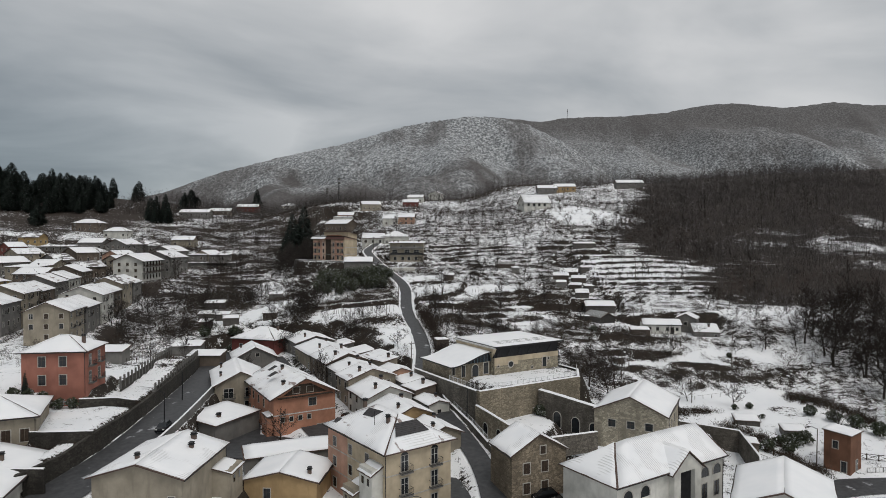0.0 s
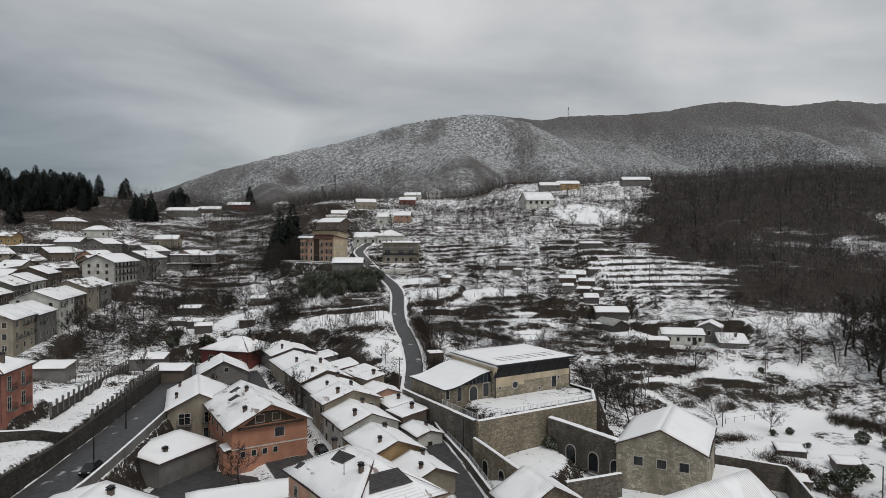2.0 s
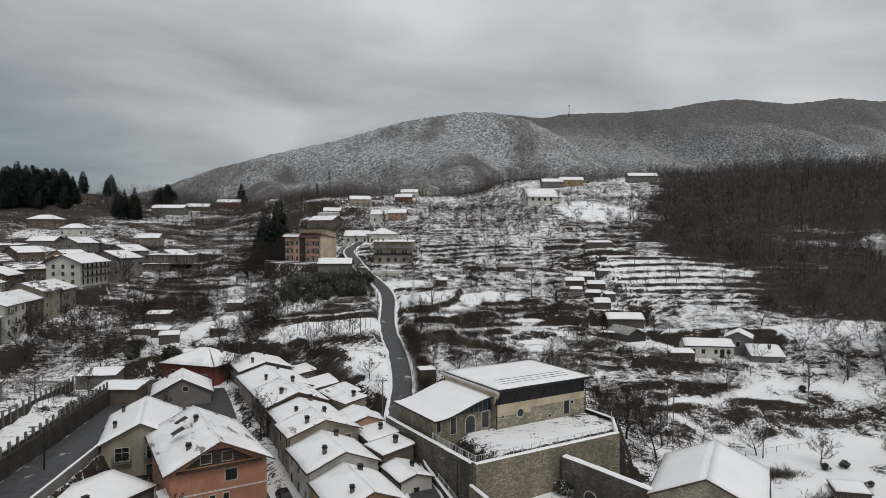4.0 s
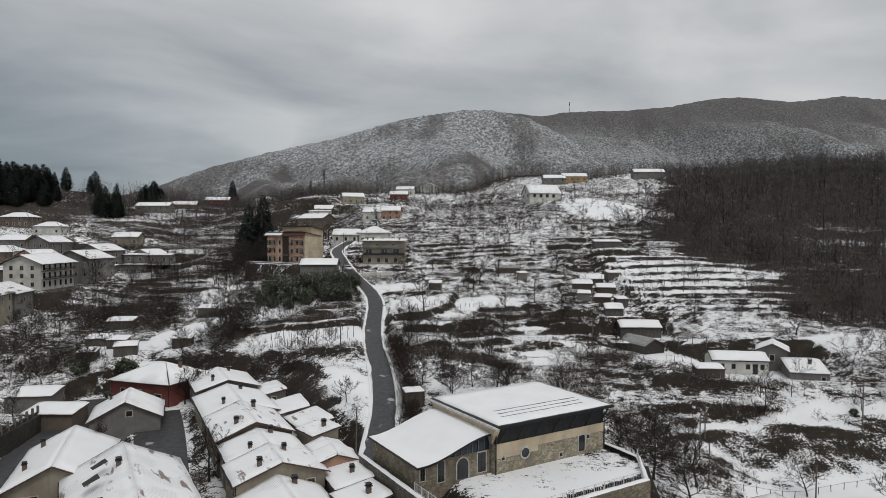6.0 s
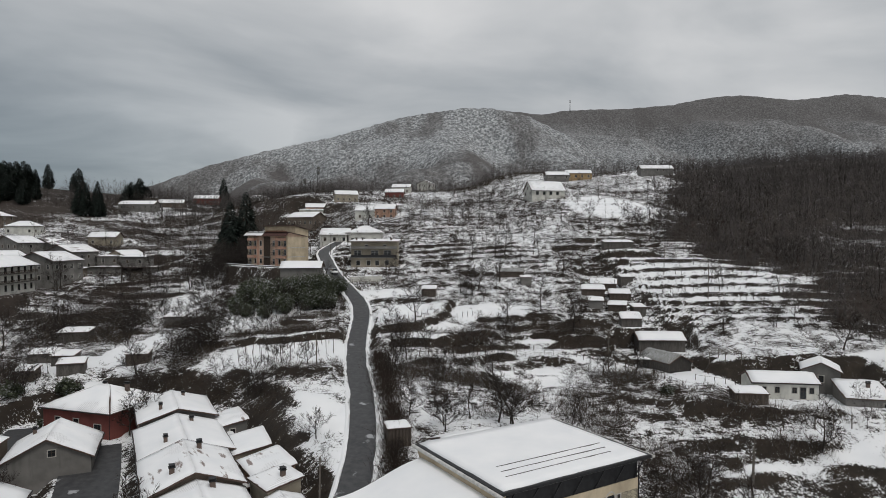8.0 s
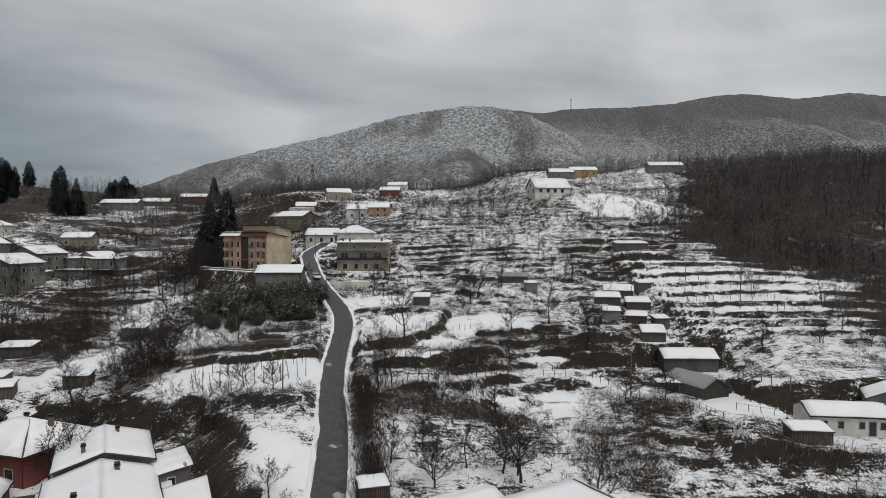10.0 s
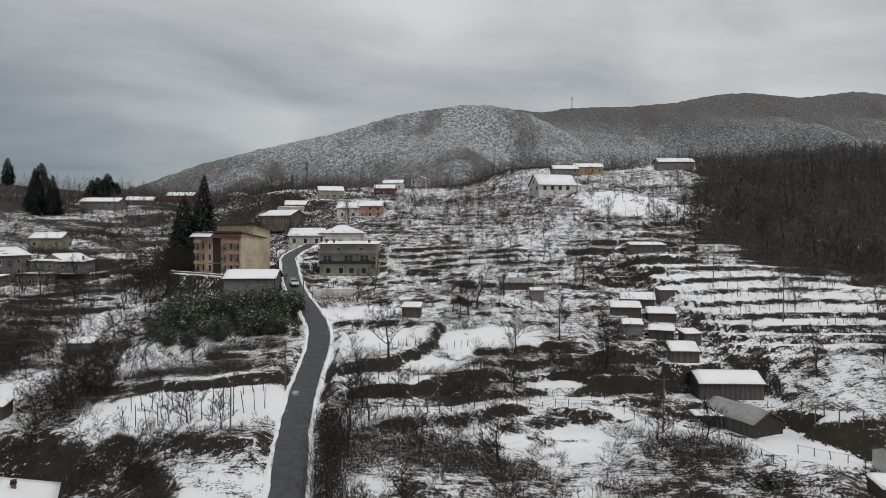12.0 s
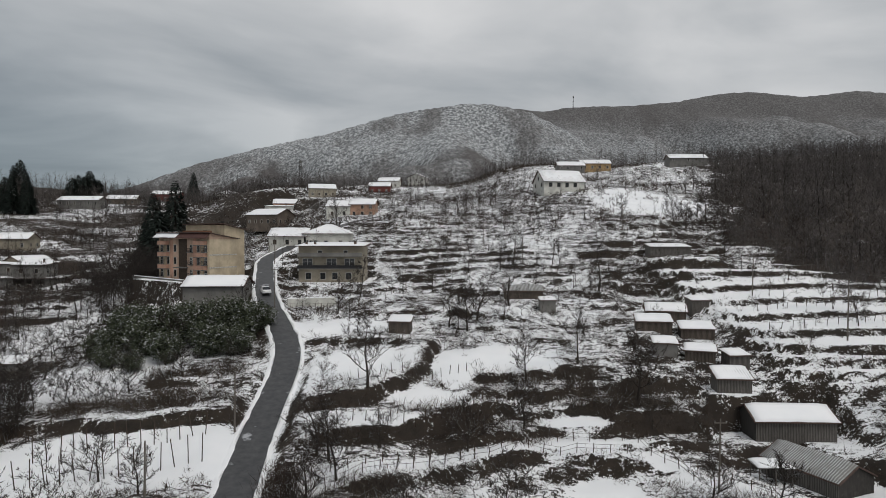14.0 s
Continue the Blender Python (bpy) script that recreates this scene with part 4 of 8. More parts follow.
paved("pavement_yard", ((-43, 112), (-29, 109), (-27, 121), (-36, 124), (-38.5, 133), (-43, 131)), 1.32, "dark wet yard beside the orange house")


def snow_bank(name, pts, z, width, side, label):
    """An uneven ridge of pushed snow along a road's edge."""
    rng = np.random.default_rng(int(width * 10 + side + 5 + len(pts)))
    d = np.gradient(pts, axis=0)
    nrm = np.stack([-d[:, 1], d[:, 0]], 1) / np.hypot(d[:, 0], d[:, 1])[:, None]
    verts, faces = [], []
    w0 = rng.uniform(-0.3, 0.25, len(pts))
    hh = rng.uniform(0.06, 0.28, len(pts)) * (vnoise(pts[:, 0] / 4, pts[:, 1] / 4, 90) > 0.42) - 0.1 * (vnoise(pts[:, 0] / 5, pts[:, 1] / 5, 92) > 0.6)
    for i in range(len(pts)):
        for o, h in ((w0[i] + 0.05, -0.06), (w0[i] + 0.2, hh[i]), (w0[i] + 0.38, hh[i] * 1.1), (0.75, -0.25)):
            q = pts[i] + nrm[i] * side * (width / 2 + o)
            verts.append((q[0], q[1], z[i] + 0.08 + h))
    for i in range(len(pts) - 1):
        for c in range(3):
            a = i * 4 + c
            f = (a, a + 1, a + 5, a + 4)
            faces.append(f if side < 0 else f[::-1])
    return tagged(mesh_part(name, verts, faces, SNOW, flat=False), label, "snow", kind="structure")


for k in (-1, 1):
    sel_ = ROADS[0][0][:, 1] > 118
    snow_bank("snow_bank_main", ROADS[0][0][sel_], ROADS[0][1][sel_], ROADS[0][2], k, "ploughed snow along the climbing road")

# ---- village houses ----
def wall_windows(L, W, wall, roof, rng, faces="fl", balconies=False):
    """Evenly set windows on the faces that look down the valley."""
    out = []
    floors = max(1, int(wall // 2.7))
    for face in faces:
        run = L if face in "fb" else W
        n = max(1, int(run // 3.4))
        for k in range(floors):
            z = 0.9 + k * wall / floors
            for i in range(n):
                u = (i + 0.5) * run / n - run / 2
                if rng.random() < 0.86:
                    out.append((face, u, z, 0.95, 1.35, "balcony" if balconies and k and face == "f" and rng.random() < 0.4 else rng.choice(("dark", "shutter", "pane"))))
    return out


W1 = lambda face, us, zs, kind="pane", w=1.0, h=1.45: rows_of(face, us, zs, w, h, kind)
yellow = house(-8.6, 97, -53, 17.5, 11.2, 10.5, 0, "hip", 3.0, "cream", SNOW_THIN, 0.7,
               W1("f", (-6.5, -1.5, 3.5), (1.0, 4.3, 7.4), "dark") + W1("r", (-2.6, 2.6), (0.6, 4.0, 7.2), "balcony", 1.1, 2.2),
               ((3.5, -2.0), (-5, -1)), "three-storey cream rendered house with balconies and snowy hip roof")
house(13.2, 97.8, 112, 7, 9.4, 7.2, 0.6, "gable", 2.6, WALL_BROWN, SNOW_RIB, 0.35,
      W1("l", (-2.2, 0.9), (1.2, 4.2), "shutter", 1.1, 1.6) + W1("l", (0.6,), (6.9,), "shutter", 0.9, 1.2),
      (), "grey stone house with brown shutters and snowy gable roof")
house(37.7, 122, 63, 16, 13, 6.8, 1.2, "gable", 2.9, WALL_PALE, SNOW, 0.3,
      W1("l", (-3.2, 0.2, 3.4), (4.0,), "dark", 1.3, 1.3) + W1("f", (-5, -2, 2), (3.6,), "dark", 0.9, 1.6), (), "long rubble-stone building with small square windows")
house(44.5, 82, 62, 14, 11, 6.4, 0.6, "gable", 2.2, "white", SNOW, 0.5, (), (), "off-white building with a broad snowy roof")
tower = house(76.7, 120.8, 38, 5.2, 4.6, 7.0, -4.1, "shed", 0.3, "brick", SNOW, 0.3,
              W1("l", (-0.3,), (4.2,), "dark", 0.9, 1.4) + W1("l", (1.2,), (0.0,), "dark", 0.9, 2.0) + W1("f", (0.4,), (0.0,), "door", 0.9, 2.0), (), "small terracotta tower house with flat snowy roof", name="tower_house")
house(-72.4, 120.8, 8, 11, 9.4, 7.4, 11.7, "hip", 2.1, "red", SNOW, 0.6,
      W1("f", (-2.0, 1.6), (1.2, 4.6), "dark", 1.2, 1.8) + W1("r", (-2.6, 1.6), (1.2, 4.4), "balcony", 1.0, 2.0), ((4, -1.5),), "brick-red two-storey villa with snowy hip roof")
orange = house(-32.7, 134.5, 121, 20, 12.7, 7.6, 1.2, "gable", 3.1, "orange", SNOW_THIN, 0.9,
      W1("l", (1.5,), (5.2,), "dark", 1.5, 1.5) + W1("l", (-4.6, -2.8, -1.0, 0.8), (2.6,), "dark", 0.7, 0.9) + W1("l", (3.6,), (0.3,), "dark", 2.2, 0.9)
      + W1("l", (-1.8, 1.0), (8.0,), "dark", 1.3, 1.2) + W1("b", (-8, -5, -1, 3), (1.0, 4.4), "dark", 1.0, 1.6), ((-7, 3.5), (2, 1)),
      "salmon-orange house with snowy gable roof and loggia")
house(-47.8, 147, 112, 18, 11, 6.2, 1.6, "gable", 2.7, "stained", SNOW, 0.6,
      W1("l", (-2.6, 1.9), (3.4,), "balcony", 1.9, 2.0) + W1("l", (1.9,), (0.2,), "dark", 2.2, 2.2), ((-4, 4), (5, 3.5)), "cream house with broad gable and balcony")
house(-52, 173, 112, 11, 11, 5.0, 3.0, "gable", 2.8, "grey", SNOW_RIB, 0.5, W1("l", (0.6,), (5.4,), "dark", 0.9, 0.9), ((3, 3),), "low grey house with ribbed tile roof")
house(-54, 191, -18, 14.5, 12, 4.4, 6.0, "hip", 2.6, "crimson", SNOW_RIB, 0.6,
      W1("f", (4.6,), (0.1,), "dark", 1.4, 2.1) + W1("f", (-4, 0), (1.6,), "dark", 1.1, 1.2), ((4, 1), (-2, 2)), "dark red house closing the street")
bm = bmesh.new()
box(bm, -10.06, -6.4, 3.95, -10.0, 6.4, 4.15)
part("string_course", bm, FRAME_WHITE, orange, "pale band round the wall")
bm = bmesh.new()
vs = [bm.verts.new(p) for p in ((-10.05, -4.6, 7.7), (-10.05, 4.6, 7.7), (-10.05, 1.2, 9.7), (-10.05, -1.2, 9.7))]
bm.faces.new(vs)
part("loggia", bm, WOOD_DARK, orange, "dark timber loggia under the gable")
bm = bmesh.new()
box(bm, -10.7, -5.6, 7.3, -10.0, 5.6, 7.5)
part("loggia_floor", bm, WOOD_DARK, orange)
# parts of the cream house
def band(parent, L, W, z, h, material, out=0.06, name="string_course"):
    bm = bmesh.new()
    for a in (-1, 1):
        box(bm, -L / 2 - out, a * (W / 2 + out / 2) - out / 2, z, L / 2 + out, a * (W / 2 + out / 2) + out / 2, z + h)
        box(bm, a * (L / 2 + out / 2) - out / 2, -W / 2, z, a * (L / 2 + out / 2) + out / 2, W / 2, z + h)
    return part(name, bm, material, parent)


def roof_patch(parent, corners, material=TILE_DARK, name="bare_tiles", label="dark tiles bared where the snow slid off"):
    """A piece of tiled roof from which the snow has slid: courses standing proud of one another."""
    a, b, c, d = (Vector(p) for p in corners)
    bm = bmesh.new()
    n = 7
    for i in range(n):
        f, g = i / n, (i + 0.86) / n
        slab(bm, [tuple(p) for p in (a.lerp(d, f), b.lerp(c, f), b.lerp(c, g), a.lerp(d, g))], 0.08)
    return part(name, bm, material, parent, label)


def annex(parent, x0, y0, x1, y1, z0, z1, drop, material, name="bay"):
    """A box-like bay on a wall with its own sloping snowy roof."""
    bm = bmesh.new()
    box(bm, x0, y0, z0, x1, y1, z1)
    body = part(name, bm, material, parent)
    bm = bmesh.new()
    slab(bm, [(x0 - 0.3, y0 - 0.3, z1 - drop), (x1 + 0.3, y0 - 0.3, z1 - drop), (x1 + 0.3, y1, z1 + 0.2), (x0 - 0.3, y1, z1 + 0.2)], 0.14)
    part("bay_roof", bm, TILE, body)
    bm = bmesh.new()
    snow_sheet(bm, [(x0 - 0.3, y0 - 0.3, z1 - drop + 0.13), (x1 + 0.3, y0 - 0.3, z1 - drop + 0.13), (x1 + 0.3, y1, z1 + 0.33), (x0 - 0.3, y1, z1 + 0.33)], 0.14, random.Random(3))
    part("snow", bm, SNOW, body)
    bm = bmesh.new()
    w = (x1 - x0)
    for f in (0.28, 0.72):
        box(bm, x0 + w * f - 0.3, y0 - 0.03, z1 - drop - 1.5, x0 + w * f + 0.3, y0, z1 - drop - 0.5)
    part("window", bm, GLASS, body)
    return body


band(yellow, 17.5, 11.2, 3.5, 0.16, SURROUND)
band(yellow, 17.5, 11.2, 6.9, 0.16, SURROUND)
band(yellow, 17.5, 11.2, 9.95, 0.4, SURROUND, 0.14, "cornice")
bm = bmesh.new()
box(bm, -8.76, -5.612, -1, -2.4, -5.6, 9.9)
part("facade", bm, PAINT["salmon"], yellow, "faded salmon render")
annex(yellow, 4.4, -7.4, 7.8, -5.6, -3, 8.0, 0.9, PAINT["white"])
annex(yellow, 1.0, -8.2, 4.2, -5.6, -3, 4.4, 0.9, PAINT["stained"], "porch")
roof_patch(yellow, ((5.2, -1.9, 12.92), (5.2, 1.9, 12.92), (7.4, 2.6, 11.75), (7.4, -3.2, 11.75)))
roof_patch(yellow, ((-3.4, -1.2, 13.3), (0.2, -0.9, 13.45), (-0.4, -2.4, 12.7), (-3.0, -2.6, 12.5)))
roof_patch(yellow, ((-7.6, -4.6, 11.4), (-6.4, -4.4, 11.5), (-6.2, -5.4, 10.9), (-7.2, -5.5, 10.9)))
bm = bmesh.new()
rod(bm, (1.6, -3.2, 12.0), (1.6, -3.2, 14.2), 0.05)
part("flue", bm, METAL_DARK, yellow)
for u in (-2.6, 2.6):
    bm = bmesh.new()
    fan = [(u + 0.62 * math.cos(math.pi * i / 10), 0.55 * math.sin(math.pi * i / 10)) for i in range(11)]
    a_ = [bm.verts.new((8.76, p, 9.38 + q)) for p, q in fan]
    b_ = [bm.verts.new((8.8, p, 9.38 + q)) for p, q in fan]
    bm.faces.new(b_)
    for i in range(10):
        bm.faces.new((a_[i], a_[i + 1], b_[i + 1], b_[i]))
    part("arch_head", bm, GLASS, yellow)
roof_patch(orange, ((-2.4, 3.2, 10.9), (-0.6, 3.4, 10.8), (-0.8, 5.0, 10.0), (-2.2, 4.8, 10.1)))
roof_patch(orange, ((1.4, 2.2, 11.4), (3.0, 2.4, 11.3), (2.8, 4.0, 10.5), (1.6, 3.8, 10.6)))
annex(orange, -9.6, 6.35, -6.0, 7.6, -0.5, 3.6, -0.5, PAINT["orange"], "porch")
# row along the street: ridges follow the street, gables look down the valley
ROW = (
    (-39.2, 185.2, 13, 11, 4.0, 6.4, 1.6, "grey", SNOW, "grey row house with a wide snowy roof"),
    (-32.4, 171.6, 15, 11.6, 4.4, 5.3, 1.8, "stained", SNOW, "tan row house with low snowy gable"),
    (-26.0, 158.2, 13, 10.6, 5.4, 4.6, 2.0, "brown", SNOW_THIN, "brown-grey row house with patchy snow on tiles"),
    (-20.8, 148.4, 8.5, 10.2, 5.6, 3.8, 1.7, "grey", SNOW_RIB, "narrow grey row house with ribbed snowy roof"),
    (-17.2, 141.2, 7.5, 11, 6.0, 3.4, 1.9, "stained", SNOW_THIN, "narrow tan row house with ribbed snowy roof"),
    (-13.4, 132.6, 11, 10, 5.4, 2.4, 2.0, "white", SNOW_RIB, "off-white row house with ribbed snowy roof"),
    (-8.2, 121.8, 11, 9, 5.2, 1.6, 1.8, "ochre_old", SNOW_RIB, "faded ochre row house with ribbed snowy roof"),
    (-1.6, 113.2, 8, 6.6, 4.4, 1.4, 1.3, "stained", SNOW, "small cream gabled house at the foot of the road"),
)
for k, (x, y, L, W, wall, base, rise, paint, snow, label) in enumerate(ROW):
    rng = random.Random(k + 40)
    row_house = house(x, y, -62, L, W, wall, base, "gable", rise, paint, snow, 0.5, wall_windows(L, W, wall, "gable", rng, "fr"),
          ((L * 0.3, -W * 0.22), (-L * 0.25, W * 0.15)), label, seed=k, group="row houses")
    if k in (1, 2, 3, 4, 5):
        # a low tin-roofed extension towards the road
        annex(row_house, -L * 0.4, W / 2 + 2.4, L * 0.35, W / 2 - 0.1, -2, wall * 0.62, -0.5, PAINT[rng.choice(("grey", "brown", "stained"))], "extension")
# lower roofs tucked between the row and the road: x, y, yaw, length, depth, wall, floor, rise, paint
LOW_ROOFS = (
    (-11.6, 149.6, -60, 7, 5, 3.6, 5.2, 0.9, "brown"), (-8.0, 141.0, -64, 7.5, 4.6, 3.4, 4.9, 0.8, "grey"), (-17.0, 160.6, -58, 8, 5, 3.9, 5.8, 1.0, "peach"), (-2.4, 128.6, -62, 7, 4.6, 3.4, 3.4, 0.7, "white"),
    (-22.6, 171, -66, 9, 5, 3.2, 6.0, 0.9, "stained"), (-14.4, 155.2, -50, 5, 4.2, 4.6, 5.4, 0.6, "stained"), (-10.2, 145.4, -70, 4.4, 5.4, 4.6, 4.8, 0.9, "peach"), (-5.2, 134.6, -56, 5.6, 5, 4.2, 4.0, 0.7, "brown"), (-29.4, 182.4, -60, 8, 4.6, 2.8, 6.6, 0.7, "grey"),
)
for k, (x, y, yaw, L, W, wall, base, rise, paint) in enumerate(LOW_ROOFS):
    house(x, y, yaw, L, W, wall, base, "shed" if k % 3 else "gable", rise, paint, (SNOW_RIB, SNOW, SNOW_THIN)[k % 3], 0.3, rows_of("r", (0,), (1.4,), 0.8, 1.0, "dark"), ((0.8, 0.6),) if k % 2 else (), "low " + {"brown": "brown-grey", "grey": "grey", "peach": "peach", "white": "white", "stained": "tan"}[paint] + " lean-to with a sloping snowy roof", group="lean-tos")
# lower left
house(-66.5, 87, 103, 17.5, 16, 6.8, 0, "gable", 2.2, "white", SNOW, 0.5, W1("f", (-6, -2, 3, 6.5), (3.4,), "dark", 1.0, 1.5), ((2, -4),), "off-white house with snowy gable roof beside the street")
house(-73.2, 103.2, 24, 13, 13, 7.6, 4.3, "hip", 2.2, "stained", SNOW, 0.7, W1("f", (2.5, 5), (3.6,), "shutter", 1.2, 2.0) + W1("r", (-3, 1), (3.4,), "dark"), (), "cream house with arched openings and hip roof")
brown_house = house(-38.4, 86.5, 87, 14, 11.8, 5.6, 4.0, "gable", 1.7, "stained", SNOW_RIB, 0.5, W1("l", (4.5,), (2.4,), "dark", 0.8, 0.9), ((1.5, -3.2), (4.5, -2.2), (-5, 1)), "cream house with ribbed snowy roof and chimneys")
house(-23.6, 97, 85, 9, 11, 3.8, 0.4, "gable", 1.3, "ochre_old", SNOW, 0.5, W1("l", (-2,), (1.2,), "dark"), ((-3, -4),), "low faded ochre house with snowy roof")
house(-26, 107, 22, 15, 4.5, 3.2, 0.8, "shed", 0.6, "grey", SNOW, 0.3, (), (), "long low garage with snowy roof", category="garage")
house(-43.5, 124, 66, 12, 8, 3.6, 1.4, "shed", 0.8, "grey", SNOW, 0.4, (), ((-2.5, -1.5),), "low outbuilding with a broad snowy roof")
house(-79, 150, 6, 7, 5, 2.6, None, "shed", 0.6, "grey", SNOW, 0.3, (), (), "garden hut with snowy roof")
house(-64.5, 172, 0, 9, 5, 3.0, None, "shed", 0.6, "brown", SNOW, 0.3, (), (), "low shed with a snowy roof")
house(-72, 178, 8, 8, 5, 2.8, None, "shed", 0.6, "grey", SNOW, 0.3, (), (), "low shed with a snowy roof")
annex(brown_house, 2.0, -8.6, 6.4, -5.9, -3, 3.4, 0.5, PAINT["stained"], "lean_to")
# left part of the village and the scattered upper houses
SPREAD = (
    (-134, 305, 80, 14, 15, 7.4, 23.4, "gable", "grey"), (-148.2, 343.1, 75, 14, 13.2, 7.2, 25.7, "gable", "grey"),
    (-132, 356, 72, 12, 11, 4.0, 26.6, "gable", "stained"), (-125, 342, 0, 28, 9, 4.2, 22.4, "flat", "concrete"),
    (-188.3, 287.7, -8, 16.7, 9, 6.6, 20.3, "shed", "stained"), (-146, 310, 95, 12, 12, 7.0, 22.4, "gable", "ochre_old"),
)
SPREAD_FAR = (
    (-172, 236, -5, 12.5, 11, 8.6, 15.2, "hip", "yellow"), (-191.8, 314.5, 60, 9, 15.5, 3.9, 25.1, "gable", "grey"),
    (-168.8, 298.3, 62, 14, 10.4, 5.2, 21.3, "gable", "brown"), (-180.3, 357.8, 72, 12, 14.5, 6.3, 30.1, "gable", "grey"),
    (-170.6, 334.3, 70, 12, 12.3, 4.1, 26.6, "gable", "peach"), (-174.2, 370.9, 70, 11, 14.4, 3.9, 31.7, "gable", "grey"),
    (-205.2, 399.9, 0, 14.1, 9, 4.2, 40.2, "hip", "white"), (-229.8, 411.8, -5, 17.4, 10, 5.5, 44.2, "hip", "brown"),
    (-195.4, 349.4, 0, 16, 9, 3.1, 29.4, "hip", "white"), (-240.3, 371.1, -5, 12.5, 8, 4.3, 36.2, "gable", "yellow"),
)
SPREAD_TOP = (
    (-229.6, 338.2, 60, 9, 9, 6.6, 28.8, "gable", "crimson"), (-219.9, 361.2, 0, 19.1, 8, 2.9, 32.2, "shed", "grey"),
    (-134.2, 314.3, 0, 12.2, 8, 3.9, 22.9, "shed", "brown"), (-69.5, 432, -22, 17, 13, 4.6, 45.0, "gable", "brown"),
    (-72, 470, 10, 11.6, 9, 5.0, 51.8, "gable", "peach"), (-72.5, 461, 4, 14, 7, 3.4, 51.4, "shed", "white"), (-33.4, 408, -2, 10, 10, 4.6, 47.8, "gable", "white"), (-23.4, 408, -2, 10.4, 10, 5.4, 47.8, "gable", "peach"),
    (-55, 481, 14, 14, 12, 4.6, 60.6, "gable", "stained"), (-25.5, 500, 0, 12, 9, 4.2, 63.8, "gable", "crimson"),
    (-22.9, 535, -5, 13, 9, 4.4, 69.6, "gable", "white"), (-6, 560, 75, 9, 12, 6.4, 72.0, "gable", "white"),
)
SPREAD_EDGE = (
    (78, 478, 0, 14, 9, 2.8, 74.5, "gable", "grey"), (92, 482, 0, 16, 9, 3.6, 75.2, "gable", "ochre_old"),
    (140, 478, 0, 20, 8, 2.4, 79, "gable", "grey"), (-183.7, 524.6, 10, 16.7, 10, 3.5, 58.6, "gable", "brown"), (-194.8, 500, 0, 23.4, 9, 3.3, 56.8, "gable", "grey"),
    (-172, 560, 5, 18, 10, 4.5, 62.8, "gable", "crimson"), (-142, 590, 0, 16, 10, 5, 64.5, "hip", "white"), (-36, 330, 0, 11, 9, 3.4, 36.6, "gable", "white"), (-24.6, 331, 0, 13, 11, 4.4, 36.4, "hip", "white"), (-134.8, 350.4, 0, 9.7, 8, 3.4, 27.3, "shed", "grey"),
)
SPREAD_ROW = tuple((-109.0 - (y - 178) * 0.25, y, 103.5, 13.4, 11 + (k % 3) * 0.8, (8.4, 7.2, 8.8, 7.8, 8.6, 7.4)[k], 11.6 + (y - 176) * 0.052, "gable", ("stained", "grey", "white", "brown", "stained", "grey")[k])
                   for k, y in enumerate((177, 191, 205.5, 219, 233, 247)))
SPREAD_ROW += tuple((-133.0 - (y - 178) * 0.27, y, 103.5, 14.0, 12.5, (7.6, 8.4, 7.0, 8.0, 7.2, 8.2)[k], 12.4 + (y - 176) * 0.06, "gable", ("grey", "stained", "brown", "grey", "white", "brown")[k])
                    for k, y in enumerate((188, 204, 219, 234, 250, 266)))
SPREAD_ROW += ((-172, 268, -6, 14, 10, 6.0, 19.0, "gable", "brown"), (-162, 318, 70, 12, 11, 5.4, 23.4, "gable", "stained"), (-190, 332, 62, 12, 12, 5.0, 27.4, "gable", "brown"))
SPREAD_ROW_TOP = ((-208, 302, 62, 14, 12, 6.0, 22.5, "gable", "grey"), (-215, 325, 62, 13, 12, 5.5, 26.5, "gable", "stained"), (-205, 372, 0, 14, 9, 4.2, 33.2, "gable", "grey"), (-160, 392, 5, 13, 9, 4.0, 34.8, "gable", "stained"), (-120, 341, 0, 10, 7, 3.4, 27.4, "shed", "grey"), (-187, 300, -8, 12, 10, 5.5, 21.8, "gable", "stained"))
LOOK_OF = {"white": "off-white", "grey": "weathered grey", "brown": "brown-grey", "cream": "cream", "concrete": "bare concrete", "stained": "stained cream", "yellow": "ochre", "peach": "peach", "ochre_old": "old ochre", "crimson": "dark red"}
for k, (x, y, yaw, L, W, wall, base, roof, paint) in enumerate(SPREAD + SPREAD_ROW + SPREAD_FAR + SPREAD_ROW_TOP + SPREAD_TOP + SPREAD_EDGE):
    rng = random.Random(k + 7)
    house(x, y, yaw, L, W, wall, base, roof, 0.6 if roof == "shed" else 1.2 + 0.11 * W, paint, rng.choice((SNOW, SNOW_RIB, SNOW, SNOW_RIB) if y > 385 or x > -100 else (SNOW_RIB, SNOW_THIN, SNOW_RIB, SNOW, SNOW_PATCHY)), 0.6,
          wall_windows(L, W, wall, roof, rng, "fl" if yaw > 45 else "fr", -125 > x > -150 or yaw == 103.5), ((L * 0.2, W * 0.18),) if roof != "flat" else (),
          LOOK_OF[paint] + " rendered hillside house with " + {"flat": "a flat", "shed": "a low", "hip": "a hipped", "gable": "a gabled"}[roof] + " snowy roof",
          seed=k + 300, group="hillside houses", gutter=y < 300)
